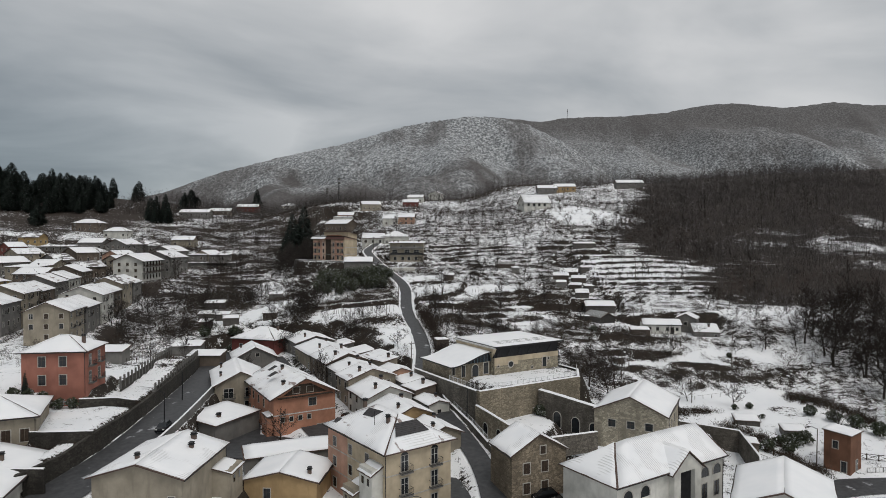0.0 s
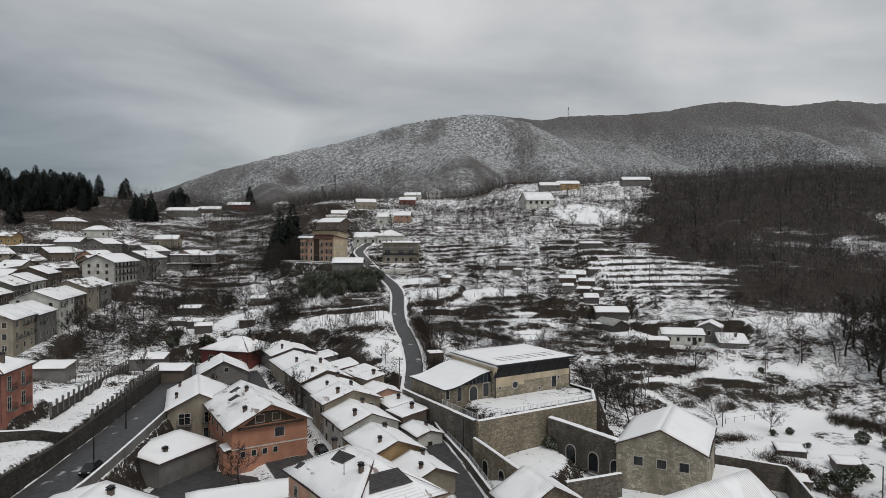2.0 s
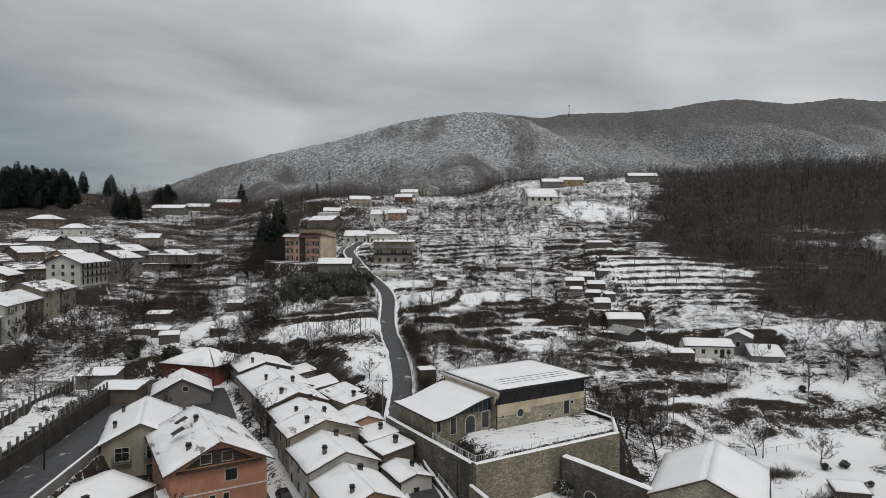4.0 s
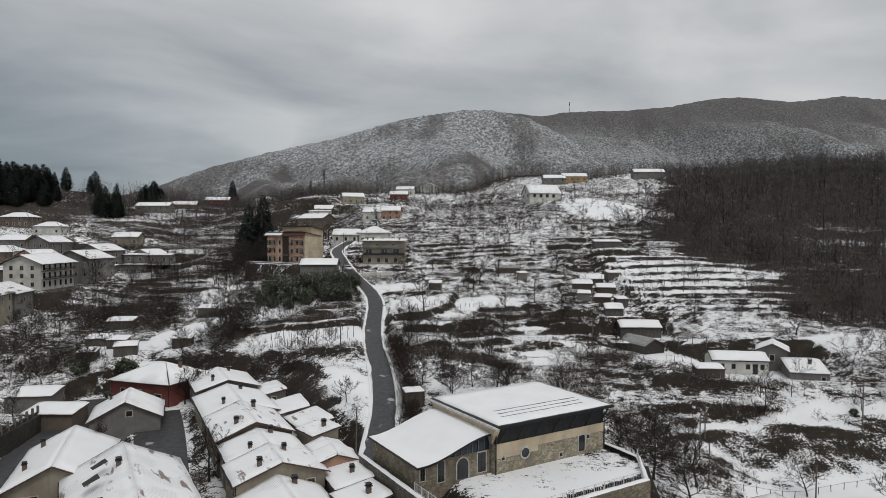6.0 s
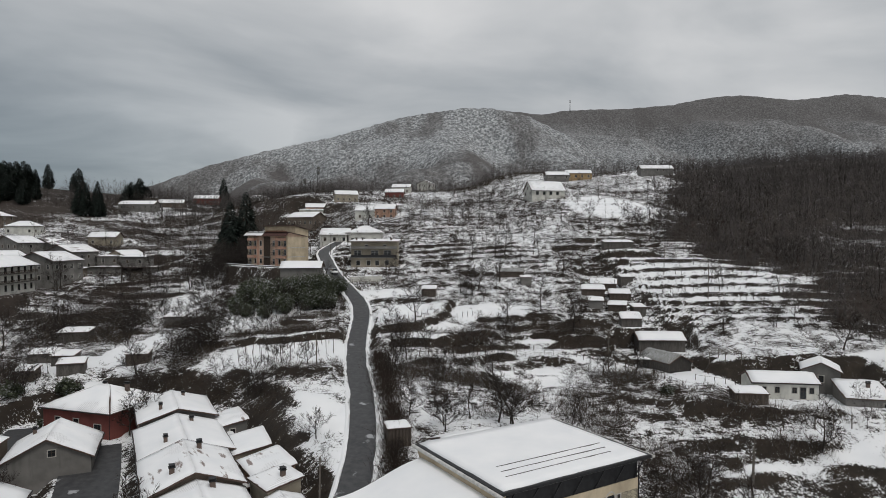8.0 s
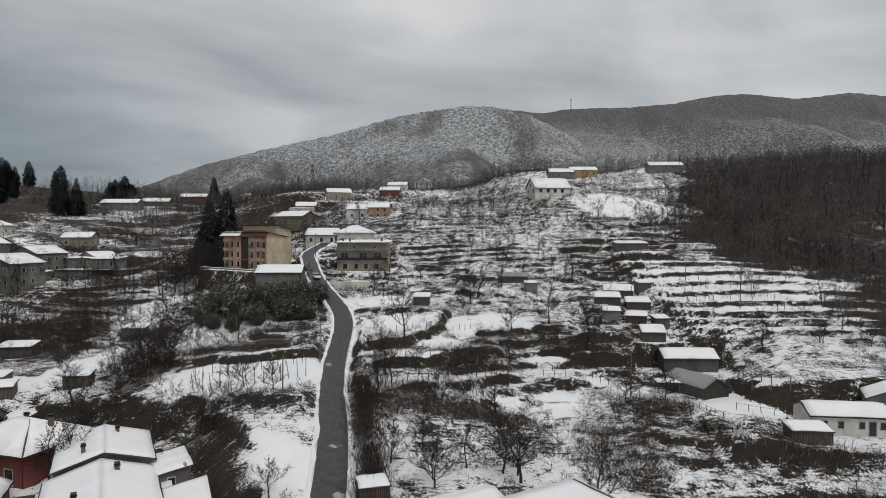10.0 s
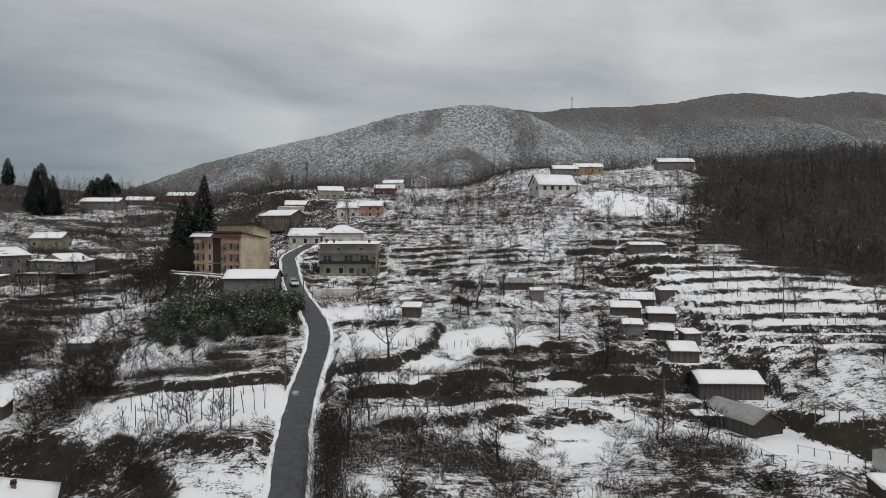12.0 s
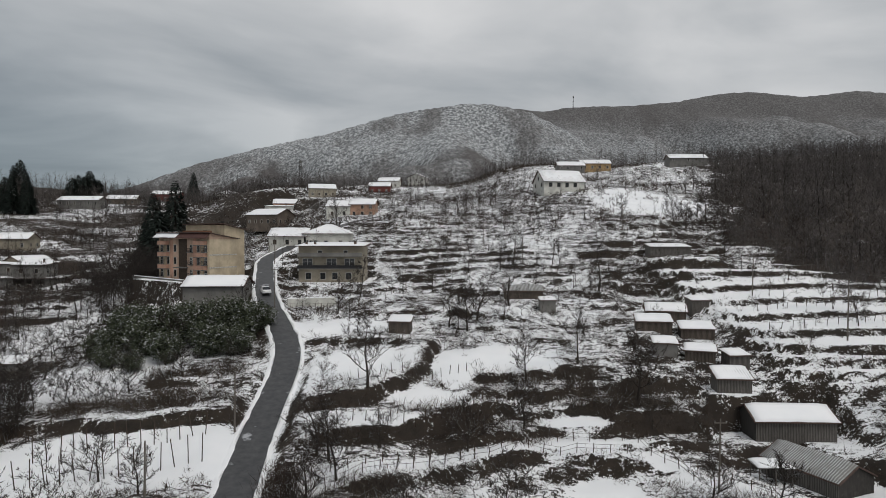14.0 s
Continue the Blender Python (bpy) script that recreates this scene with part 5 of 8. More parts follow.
# white three-storey chalet with timber balconies along its eastern front
chalet = house(-133.6, 277, 92, 20, 12, 8.6, 21.8, "gable", 2.6, "white", SNOW, 1.3, rows_of("f", (-8, -4.8, -1.6, 1.6, 4.8, 8), (0.6, 3.4, 6.1), 1.1, 1.9, "dark") + rows_of("l", (-3.4, 0, 3.4), (0.9, 3.7, 6.3), 1.0, 1.4, "shutter"), ((6, 2), (-6, 1.5)), "white three-storey chalet with dark timber balconies and snowy roof", group="hillside houses")
for z in (3.0, 5.8):
    bm = bmesh.new()
    box(bm, -9.6, -7.4, z, 9.6, -6.0, z + 0.16)
    slab_ = part("balcony", bm, CONCRETE, chalet)
    bm = bmesh.new()
    for i in range(48):
        box(bm, -9.6 + i * 0.4, -7.4, z + 0.16, -9.46 + i * 0.4, -7.34, z + 1.0)
    box(bm, -9.6, -7.42, z + 0.96, 9.6, -7.32, z + 1.06)
    part("balcony_rail", bm, WOOD_DARK, slab_, "dark timber balcony rail")
house(57.5, 399, 12, 17.5, 12.5, 2.8, 59.2, "gable", 4.6, "white", SNOW_RIB, 0.5, W1("f", (-6, -2.5, 1, 4.5), (0.5,), "dark", 1.4, 1.7) + W1("l", (0,), (3.4,), "dark", 1.2, 1.4) + W1("l", (-3.4, 3.4), (0.6,), "dark", 1.2, 1.6), (), "white barn-like house under a steep snowy roof", group="hillside houses")
# farm cluster on its terrace
house(66, 191.6, -8, 11, 6, 2.7, 11.3, "gable", 1.2, "white", SNOW, 0.3, W1("f", (-3.6, -1.4, 1.4, 4.2), (1.0,), "dark", 0.75, 1.0) + W1("f", (2.8,), (0.05,), "dark", 0.95, 2.0), (), "small white farmhouse with four dark windows")
house(75.6, 195.5, 62, 7, 6, 4.0, 11.3, "gable", 1.4, "grey", SNOW, 0.3, W1("l", (0,), (2.0,), "dark", 0.8, 1.2), (), "grey barn with snowy gable roof", category="barn")
house(77.5, 186.5, -14, 7, 6.5, 2.3, 10.2, "shed", 1.5, "grey", SNOW, 0.3, W1("f", (2.4,), (0.9,), "dark", 0.7, 0.8), ((1, 0.5),), "low lean-to beside the barn with snowy roof")
# apartment blocks
aw = []
for i, u in enumerate((-9.4, -6.6, -3.6, 3.4, 6.4, 9.4)):
    aw += rows_of("f", (u,), (0.9, 3.9, 6.9), 0.95, 1.6, "balcony" if i in (0, 3, 5) else "dark")
RED_TILE = plain("bare_red_brown_tiles", (0.075, 0.036, 0.03), 0.75)
FACADE = plaster("faded_pink_cream_render", (0.52, 0.37, 0.28), 0.8)
apartment = house(-50.6, 294.8, -32, 21.7, 9, 11.3, 29.3, "shed", -1.3, FACADE, RED_TILE, 0.7, aw, ((2, 1), (-4, 2)), "faded pink apartment block with balconies under a low tiled roof", name="apartment_block", category="apartment block")


def front_slope(parent, x0, x1, z, material, name, label):
    """The short roof plane that leans out over the front."""
    bm = bmesh.new()
    slab(bm, [(x0, -6.1, z - 1.15), (x1, -6.1, z - 1.15), (x1, -4.4, z + 0.1), (x0, -4.4, z + 0.1)], 0.14)
    eave = part(name, bm, material, parent, label)
    if material is not RED_TILE:
        bm = bmesh.new()
        snow_sheet(bm, [(x0, -6.1, z - 1.02), (x1, -6.1, z - 1.02), (x1, -4.4, z + 0.23), (x0, -4.4, z + 0.23)], 0.16, random.Random(5))
        part("snow", bm, SNOW, eave)


apartment.matrix_world = apartment.matrix_world @ Matrix.Diagonal((0.88, 0.88, 1, 1))
front_slope(apartment, -11.6, -1.2, 11.3, TILE, "front_eave", "snow-covered front eave")
front_slope(apartment, -1.0, 11.5, 11.3, RED_TILE, "bare_eave", "bare red-brown tiled eave")
bm = bmesh.new()
box(bm, 10.85, -4.5, -0.5, 10.9, 4.5, 9.9)
part("side_panel", bm, PAINT["cream"], apartment, "plain cream side wall")
for z in (3.1, 6.1):
    bm = bmesh.new()
    box(bm, 10.9, -4.55, z, 10.95, 4.5, z + 0.3)
    part("floor_band", bm, SURROUND, apartment)
for u, w in ((-8.0, 0.9), (-5.1, 1.2), (4.9, 1.2), (8.0, 0.9), (-10.5, 0.5), (10.5, 0.5)):
    bm = bmesh.new()
    box(bm, u - w / 2, -4.62, -0.4, u + w / 2, -4.5, 10.0)
    part("pilaster", bm, PAINT["salmon"] if abs(u) > 4.5 and w > 1 else PAINT["cream"], apartment)
# dark strip laid on the front, its colour standing in for a recess's shade
bm = bmesh.new()
box(bm, -2.0, -4.54, 0, 1.6, -4.5, 10.0)
part("recess_shade", bm, WOOD_DARK, apartment, "flat dark panel for the shade of a recess")
bm = bmesh.new()
box(bm, -2.4, -6.0, 3.0, 2.0, -4.5, 3.25)
part("porch", bm, CONCRETE, apartment)
for z in (3.2, 6.2, 9.0):
    for u0, u1 in ((-9.9, -6.2), (5.6, 9.9)):
        bm = bmesh.new()
        box(bm, u0, -5.7, z - 0.6, u1, -4.5, z - 0.42)
        slab_ = part("balcony", bm, CONCRETE, apartment)
        bm = bmesh.new()
        box(bm, u0, -5.7, z - 0.42, u1, -5.6, z + 0.5)
        box(bm, u0, -5.6, z - 0.42, u0 + 0.1, -4.5, z + 0.5)
        box(bm, u1 - 0.1, -5.6, z - 0.42, u1, -4.5, z + 0.5)
        part("balcony_front", bm, PAINT["salmon"], slab_, "faded salmon balcony front")
bm = bmesh.new()
box(bm, -3, -2.5, 10.2, 3, 2.5, 12.0)
part("stair_head", bm, PAINT["brick"], apartment, "brick-red stair head on the roof")
house(-49.0, 302.4, -32, 15, 6.2, 13.5, 29.3, "shed", -1.2, "cream", RED_TILE, 0.6, W1("f", (-8, -4), (10.2,), "dark"), ((3, 0),), "cream rear apartment block with snowy roof", name="apartment_block", category="apartment block")
aw = rows_of("f", (-5.2, -1.8, 1.0, 4.2), (0.7,), 1.2, 1.5, "dark") + rows_of("f", (-5.4, 0.2, 4.4), (3.5,), 2.2, 2.0, "balcony") + rows_of("f", (-2.5, 3.5), (6.4,), 0.9, 1.0, "dark")
mul = house(-16.5, 292, 0, 15, 10, 8.4, 29.2, "shed", 0.5, "stained", SNOW, 0.9, aw, ((-6, -3), (-4, -3), (5.5, -3)), "stained cream three-storey house with long balconies", name="apartment_house")
for z in (3.1, 6.0):
    bm = bmesh.new()
    box(bm, -7.5, -6.3, z, 7.5, -5.0, z + 0.18)
    slab_ = part("balcony", bm, CONCRETE, mul)
    bm = bmesh.new()
    box(bm, -7.5, -6.3, z + 0.18, 7.5, -6.2, z + 0.95)
    part("balcony_front", bm, PAINT["grey"] if z > 5 else METAL_DARK, slab_)
house(-35.5, 266.5, 4, 11.5, 8, 4.6, 25.6, "gable", 1.6, "grey", SNOW, 0.5, (), (), "grey house with a white snowy roof among evergreens")

# ---- masonry, canopy hall and terrace ----
def wall_run(name, pts, tops, bottoms, thick, material, label, cap=True, group="stone walls"):
    """A masonry wall along a bent line with its own top and bottom heights, and a snow cap on top."""
    root = new(name)
    tagged(root, label, "wall", group)
    p = [Vector((x, y, 0)) for x, y in pts]
    root.location = (p[0].x, p[0].y, bottoms[0])
    o = Vector(root.location)
    side = []
    for i in range(len(p)):
        d = (p[min(i + 1, len(p) - 1)] - p[max(i - 1, 0)]).normalized()
        side.append(Vector((-d.y, d.x, 0)) * thick / 2)
    bm = bmesh.new()
    rings = []
    for i in range(len(p)):
        z0, z1 = bottoms[i], tops[i]
        rings.append([bm.verts.new(v - o) for v in (p[i] - side[i] + Vector((0, 0, z0)), p[i] + side[i] + Vector((0, 0, z0)), p[i] + side[i] + Vector((0, 0, z1)), p[i] - side[i] + Vector((0, 0, z1)))])
    for a, b in zip(rings, rings[1:]):
        for k in range(4):
            bm.faces.new((a[k], a[(k + 1) % 4], b[(k + 1) % 4], b[k]))
    bm.faces.new(rings[0][::-1])
    bm.faces.new(rings[-1])
    bmesh.ops.recalc_face_normals(bm, faces=bm.faces)
    part("masonry", bm, material, root)
    if cap:
        rng = random.Random(len(pts) + int(abs(pts[0][0] * 10)))
        bm = bmesh.new()
        rings = []
        for a in range(len(p) - 1):
            n = max(2, int((p[a + 1] - p[a]).length / 0.8))
            for k in range(n + (a == len(p) - 2)):
                f = k / n
                c = p[a].lerp(p[a + 1], f)
                s = side[a].lerp(side[a + 1], f) * (0.82 + 0.2 * rng.random())
                z = tops[a] * (1 - f) + tops[a + 1] * f
                h = 0.1 + 0.07 * rng.random()
                rings.append([bm.verts.new(v - o) for v in (c - s + Vector((0, 0, z - 0.02)), c - s * 0.7 + Vector((0, 0, z + h)), c + s * 0.7 + Vector((0, 0, z + h)), c + s + Vector((0, 0, z - 0.02)))])
        for a, b in zip(rings, rings[1:]):
            for k in range(3):
                bm.faces.new((a[k], b[k], b[k + 1], a[k + 1])).smooth = True
        bmesh.ops.recalc_face_normals(bm, faces=bm.faces)
        part("snow_cap", bm, SNOW, root, "snow lying on the wall top")
    return root


E1, E2 = Vector((0.857, 0.515, 0)), Vector((-0.515, 0.857, 0))
TA = Vector((7, 122, 0))


def loc(u, v):
    q = TA + E1 * u + E2 * v
    return (q.x, q.y)


TZ = 10.2
# terrace walls
wall_run("retaining_wall", [loc(-0.4, -0.4), loc(25.5, -0.4)], [TZ + 0.25] * 2, [2.5] * 2, 0.8, WALL_TAN, "tall rubble retaining wall below the snowy terrace")
wall_run("retaining_wall", [loc(-0.4, 25), loc(-0.4, 11), loc(-0.4, 0)], [TZ + 0.2] * 3, [7.5, 5, 2.5], 0.7, WALL_STONE, "mossy retaining wall along the climbing road")
wall_run("retaining_wall", [loc(25.5, -0.2), loc(31, 6), loc(33, 22)], [TZ + 0.2, TZ, TZ - 0.5], [2.5, 3, 5], 0.7, WALL_DARK, "dark stone retaining wall at the terrace end")
wall_run("roadside_wall", [(9.4, 106), (5.4, 119), (0.4, 131), (-1.8, 140)], [3.6, 5.0, 6.8, 8.6], [0, 1.5, 4.0, 6.0], 0.45, WALL_STONE, "low stone wall along the climbing road")
# ruined court below the terrace
wall_run("ruined_wall", [(6.4, 121), (9, 115.8), (11.6, 110.6), (14.4, 105.2), (17.6, 99.5)], [7.9, 7.6, 7.2, 7.0, 6.6], [2.5, 2, 1.5, 1, 0.4], 0.6, WALL_TAN, "ruined court wall with sloping snowy top")
wall_run("ruined_wall", [(19.8, 128.2), (23.5, 124.6), (27, 121), (30.6, 117.4)], [9.2, 8.8, 8.4, 8.0], [2.5, 2, 2, 1], 1.3, WALL_STONE, "thick ruined wall with snow on its top")
wall_run("garden_wall", [(46.5, 130), (59.7, 126.7), (57.5, 114), (53, 103)], [2.6, 1.2, 0.4, -0.6], [-3.5, -5, -5, -5], 0.5, WALL_STONE, "grey stone yard wall with a snowy top")
wall_run("ruined_wall", [(18.6, 108.5), (27.5, 112.5)], [5.6, 5.4], [2, 2], 0.6, WALL_STONE, "low ruined wall with rubble and snow")


def arch_opening(parent, x, y, z, w, h, turn, name="arch"):
    """A dark round-headed opening with a stone ring, set on a wall face."""
    bm = bmesh.new()
    pts = [(-w / 2, 0), (w / 2, 0)] + [(w / 2 * math.cos(a), h - w / 2 + w / 2 * math.sin(a)) for a in np.linspace(0, math.pi, 9)]
    f = [bm.verts.new((px, 0, pz)) for px, pz in pts]
    b = [bm.verts.new((px, 0.02, pz)) for px, pz in pts]
    bm.faces.new(f)
    for i in range(len(pts)):
        k = (i + 1) % len(pts)
        bm.faces.new((f[i], b[i], b[k], f[k]))
    bmesh.ops.recalc_face_normals(bm, faces=bm.faces)
    ob = part(name, bm, GLASS, parent)
    m = pose(x, y, z, 0, 0, turn)
    ob.matrix_local = m
    bm = bmesh.new()
    prev = None
    for px, pz in [(w / 2, 0)] + [(w / 2 * math.cos(a), h - w / 2 + w / 2 * math.sin(a)) for a in np.linspace(0, math.pi, 9)] + [(-w / 2, 0)]:
        c = Vector((0, 0, h - w / 2))
        d = (Vector((px, 0, max(pz, h - w / 2))) - c).normalized() if pz >= h - w / 2 else Vector((math.copysign(1, px), 0, 0))
        ring = [bm.verts.new(v) for v in (Vector((px, -0.06, pz)), Vector((px, -0.06, pz)) + d * 0.16, Vector((px, 0.03, pz)) + d * 0.16)]
        if prev:
            for i in range(2):
                bm.faces.new((prev[i], prev[i + 1], ring[i + 1], ring[i]))
        prev = ring
    bmesh.ops.recalc_face_normals(bm, faces=bm.faces)
    part("surround", bm, SURROUND, ob)
    return ob


ruin = bpy.data.objects["ruined_wall.001"]
# flat dark panes on the uncut wall stand in for shade inside the archways
for f in (0.3, 0.58, 0.84):
    p_ = Vector((19.8 + 10.8 * f - 0.48, 128.2 - 10.8 * f - 0.48, 3.0 - 1.0 * f)) - Vector(ruin.location)
    arch_opening(ruin, p_.x, p_.y, p_.z, 1.7, 2.9, -45, "archway")
ruin = bpy.data.objects["ruined_wall"]
for x_, y_ in ((8.2, 117.2), (10.3, 113.0)):
    p_ = Vector((x_ - 0.3, y_ - 0.15, 3.4)) - Vector(ruin.location)
    arch_opening(ruin, p_.x, p_.y, p_.z, 1.5, 2.2, -63, "archway")
# white hall with arched windows
hall = house(29.7, 92.5, 32.6, 23, 10, 7.0, 0.6, "halfhip", 3.2, "white", SNOW_RIB, 0.5, (), (), "off-white hall with arched windows and portal gable", name="arched_hall", category="hall")
for u in (-9.4, -6.0, 7.0, 9.9):
    arch_opening(hall, u, -5.03, 4.4, 1.8, 1.5, 0, "window")
    opening(hall, "f", u, 1.2, 1.2, 2.2, "dark", 23, 10)
opening(hall, "l", 2.0, 1.4, 0.9, 1.6, "dark", 23, 10)
bm = bmesh.new()
for s in (-1, 1):
    box(bm, 2.0 + s * 2.3 - 0.7, -5.9, -1, 2.0 + s * 2.3 + 0.7, -5.0, 6.6)
v = [bm.verts.new(p) for p in ((-1.3, -5.9, 6.6), (5.3, -5.9, 6.6), (2.0, -5.9, 9.2), (-1.3, 0, 6.6), (5.3, 0, 6.6), (2.0, 0, 9.2))]
for f in ((0, 1, 2), (3, 5, 4), (0, 3, 4, 1), (1, 4, 5, 2), (0, 2, 5, 3)):
    bm.faces.new([v[i] for i in f])
portal = part("portal", bm, PAINT["white"], hall, "projecting portal with a plain gable")
bm = bmesh.new()
for s in (-1, 1):
    slab(bm, [(2 + s * 3.7, -6.2, 6.45), (2 + s * 3.7, 0, 6.45), (2.0, 0, 9.35), (2.0, -6.2, 9.35)], 0.12)
part("portal_roof", bm, TILE, portal)
bm = bmesh.new()
for s in (-1, 1):
    snow_sheet(bm, [(2 + s * 3.7, -6.2, 6.57), (2 + s * 3.7, 0, 6.57), (2.0, 0, 9.47), (2.0, -6.2, 9.47)], 0.18, random.Random(5))
part("portal_snow", bm, SNOW_RIB, portal)
bm = bmesh.new()
box(bm, 0.45, -5.2, -0.5, 3.55, -5.02, 6.3)
part("portal_door", bm, METAL_DARK, portal, "tall dark doors")

# hall under the broad canopy
canopy_hall = new("canopy_hall")
canopy_hall.matrix_world = pose(*loc(11, 10.6), TZ, 0, 0, 31)
tagged(canopy_hall, "old stone hall with modern canopy roof and glazed wing", "hall", "")
LW, DW, HW = 18.4, 14.4, 3.7
bm = bmesh.new()
box(bm, 0, 0, -2, LW, DW, HW)
part("wall", bm, stone("patched_hall_wall", (0.36, 0.32, 0.24), 1.8), canopy_hall)
bm = bmesh.new()
box(bm, -0.02, -0.05, 1.9, 0.1 + LW * 0.36, 0.0, HW + 0.02)
box(bm, LW * 0.36, -0.05, 2.6, LW + 0.02, 0.0, HW + 0.02)
part("render_band", bm, PAINT["cream"], canopy_hall, "cream render over the old stone")
# solid dark block fills the open gap, standing in for its shade
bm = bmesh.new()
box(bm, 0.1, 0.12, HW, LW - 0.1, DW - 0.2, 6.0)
part("gap_shade", bm, METAL_DARK, canopy_hall, "dark block for the shade in the gap under the canopy")
for i in range(7):
    bm = bmesh.new()
    x = 0.6 + i * (LW - 1.2) / 6
    rod(bm, (x, 0.1, HW), (x + 0.9, -0.6, 6.0), 0.07)
    part("strut", bm, METAL_DARK, canopy_hall)
bm = bmesh.new()
box(bm, -0.6, -1.0, 5.9, LW + 0.9, DW + 0.6, 6.25, 0.05)
can = part("canopy", bm, METAL_DARK, canopy_hall, "dark flat canopy roof")
bm = bmesh.new()
snow_sheet(bm, [(-0.3, -0.8, 6.25), (LW + 0.7, -0.8, 6.25), (LW + 0.7, DW + 0.4, 6.25), (-0.3, DW + 0.4, 6.25)], 0.16, random.Random(2), 0.05, 16, 12)
part("snow", bm, SNOW, can, "even snow sheet on the canopy")
for k in range(3):
    bm = bmesh.new()
    box(bm, 2.0 + k * 0.4, 1.6 + k * 1.3, 6.38, LW - 2.5 + k * 0.5, 1.68 + k * 1.3, 6.47)
    part("seam", bm, CONCRETE, can)
bm = bmesh.new()
rod(bm, (-0.75, -1.5, 6.05), (-0.75, DW + 0.8, 6.05), 0.2, seg=8)
part("gutter", bm, FRAME_WHITE, can, "pale edge beam with snow")
bm = bmesh.new()
rod(bm, (LW + 1.0, -1.2, 6.1), (LW + 1.0, DW + 0.6, 6.1), 0.16, seg=8)
part("gutter", bm, FRAME_WHITE, can, "pale edge beam with snow")
bm = bmesh.new()
v = [bm.verts.new(p) for p in ((-0.2, 0.5, HW), (0.3, 0.5, HW), (0.3, DW - 0.5, HW), (-0.2, DW - 0.5, HW), (-0.7, -0.8, 6.0), (0.3, -0.8, 6.0), (0.3, DW, 6.0), (-0.7, DW, 6.0))]
for f in ((0, 1, 2, 3), (4, 7, 6, 5), (0, 4, 5, 1), (1, 5, 6, 2), (2, 6, 7, 3), (3, 7, 4, 0)):
    bm.faces.new([v[i] for i in f])
part("end_wall", bm, PAINT["cream"], canopy_hall, "flared cream end wall")
bm = bmesh.new()
rod(bm, (4.6, -0.1, 2.0), (4.6, -0.04, 2.0), 0.62, seg=20)
oculus = part("round_window", bm, GLASS, canopy_hall, "dark round window in a stone ring")
bm = bmesh.new()
prev = None
for i in range(21):
    a = 2 * math.pi * i / 20
    ring = [bm.verts.new((4.6 + math.cos(a) * r_, y_, 2.0 + math.sin(a) * r_)) for r_, y_ in ((0.6, -0.13), (0.82, -0.13), (0.82, -0.02))]
    if prev:
        for k in range(2):
            bm.faces.new((prev[k], prev[k + 1], ring[k + 1], ring[k]))
    prev = ring
part("surround", bm, SURROUND, oculus)
arch_opening(canopy_hall, 14.2, -0.03, 0.5, 1.1, 2.4, 0, "niche")
for x, z in ((10.6, 0.4), (15.4, 2.0), (1.2, 1.6)):
    opening(canopy_hall, "f", x, z, 0.45, 0.5, "dark", 0, 0.02)
bm = bmesh.new()
for x in (0.05, LW - 0.1):
    rod(bm, (x, -0.1, -0.3), (x, -0.1, HW + 1.4), 0.08)
part("downpipe", bm, METAL_DARK, canopy_hall)
# glazed wing with an S-curved roof
wing = new("glazed_wing")
wing.matrix_world = pose(*loc(0.8, 11.5), TZ, 0, 0, 31)
tagged(wing, "low stone wing with wavy snow-covered roof and blue glazing", "hall", "")
WLn, WDp = 10.0, 12.4


def wave(u):
    s = min(max(u / WLn, 0), 1)
    return 2.55 + 2.3 * s * s * (3 - 2 * s)


bm = bmesh.new()
n = 12
lo = [bm.verts.new((WLn * i / n, 0, -2)) for i in range(n + 1)]
hi = [bm.verts.new((WLn * i / n, 0, min(wave(WLn * i / n), 3.0) - 0.05)) for i in range(n + 1)]
lob = [bm.verts.new((WLn * i / n, WDp, -2)) for i in range(n + 1)]
hib = [bm.verts.new((WLn * i / n, WDp, min(wave(WLn * i / n), 3.0) - 0.05)) for i in range(n + 1)]
for i in range(n):
    bm.faces.new((lo[i], lo[i + 1], hi[i + 1], hi[i]))
    bm.faces.new((lob[i + 1], lob[i], hib[i], hib[i + 1]))
    bm.faces.new((hi[i], hi[i + 1], hib[i + 1], hib[i]))
bm.faces.new((lob[0], lo[0], hi[0], hib[0]))
bm.faces.new((lo[n], lob[n], hib[n], hi[n]))
part("wall", bm, WALL_TAN, wing)
bm = bmesh.new()
top = [bm.verts.new((WLn * i / n, 0.1, wave(WLn * i / n))) for i in range(3, n + 1)]
bot = [bm.verts.new((WLn * i / n, 0.1, 2.9)) for i in range(3, n + 1)]
for i in range(len(top) - 1):
    bm.faces.new((bot[i], bot[i + 1], top[i + 1], top[i]))
part("pane", bm, GLASS, wing, "blue-grey glazing under the curved roof")
for i in range(3, n + 1):
    bm = bmesh.new()
    box(bm, WLn * i / n - 0.05, 0.0, 2.9, WLn * i / n + 0.05, 0.09, wave(WLn * i / n))
    part("mullion", bm, plain("blue_steel", (0.1, 0.16, 0.2), 0.5) if i == 3 else bpy.data.materials["blue_steel"], wing)
bm = bmesh.new()
rows_ = []
for t_ in (0, 0.22):
    for y_ in (-0.7, WDp + 0.5):
        rows_.append([bm.verts.new((-0.6 + (WLn + 0.9) * i / 20, y_, wave(-0.6 + (WLn + 0.9) * i / 20) + t_)) for i in range(21)])
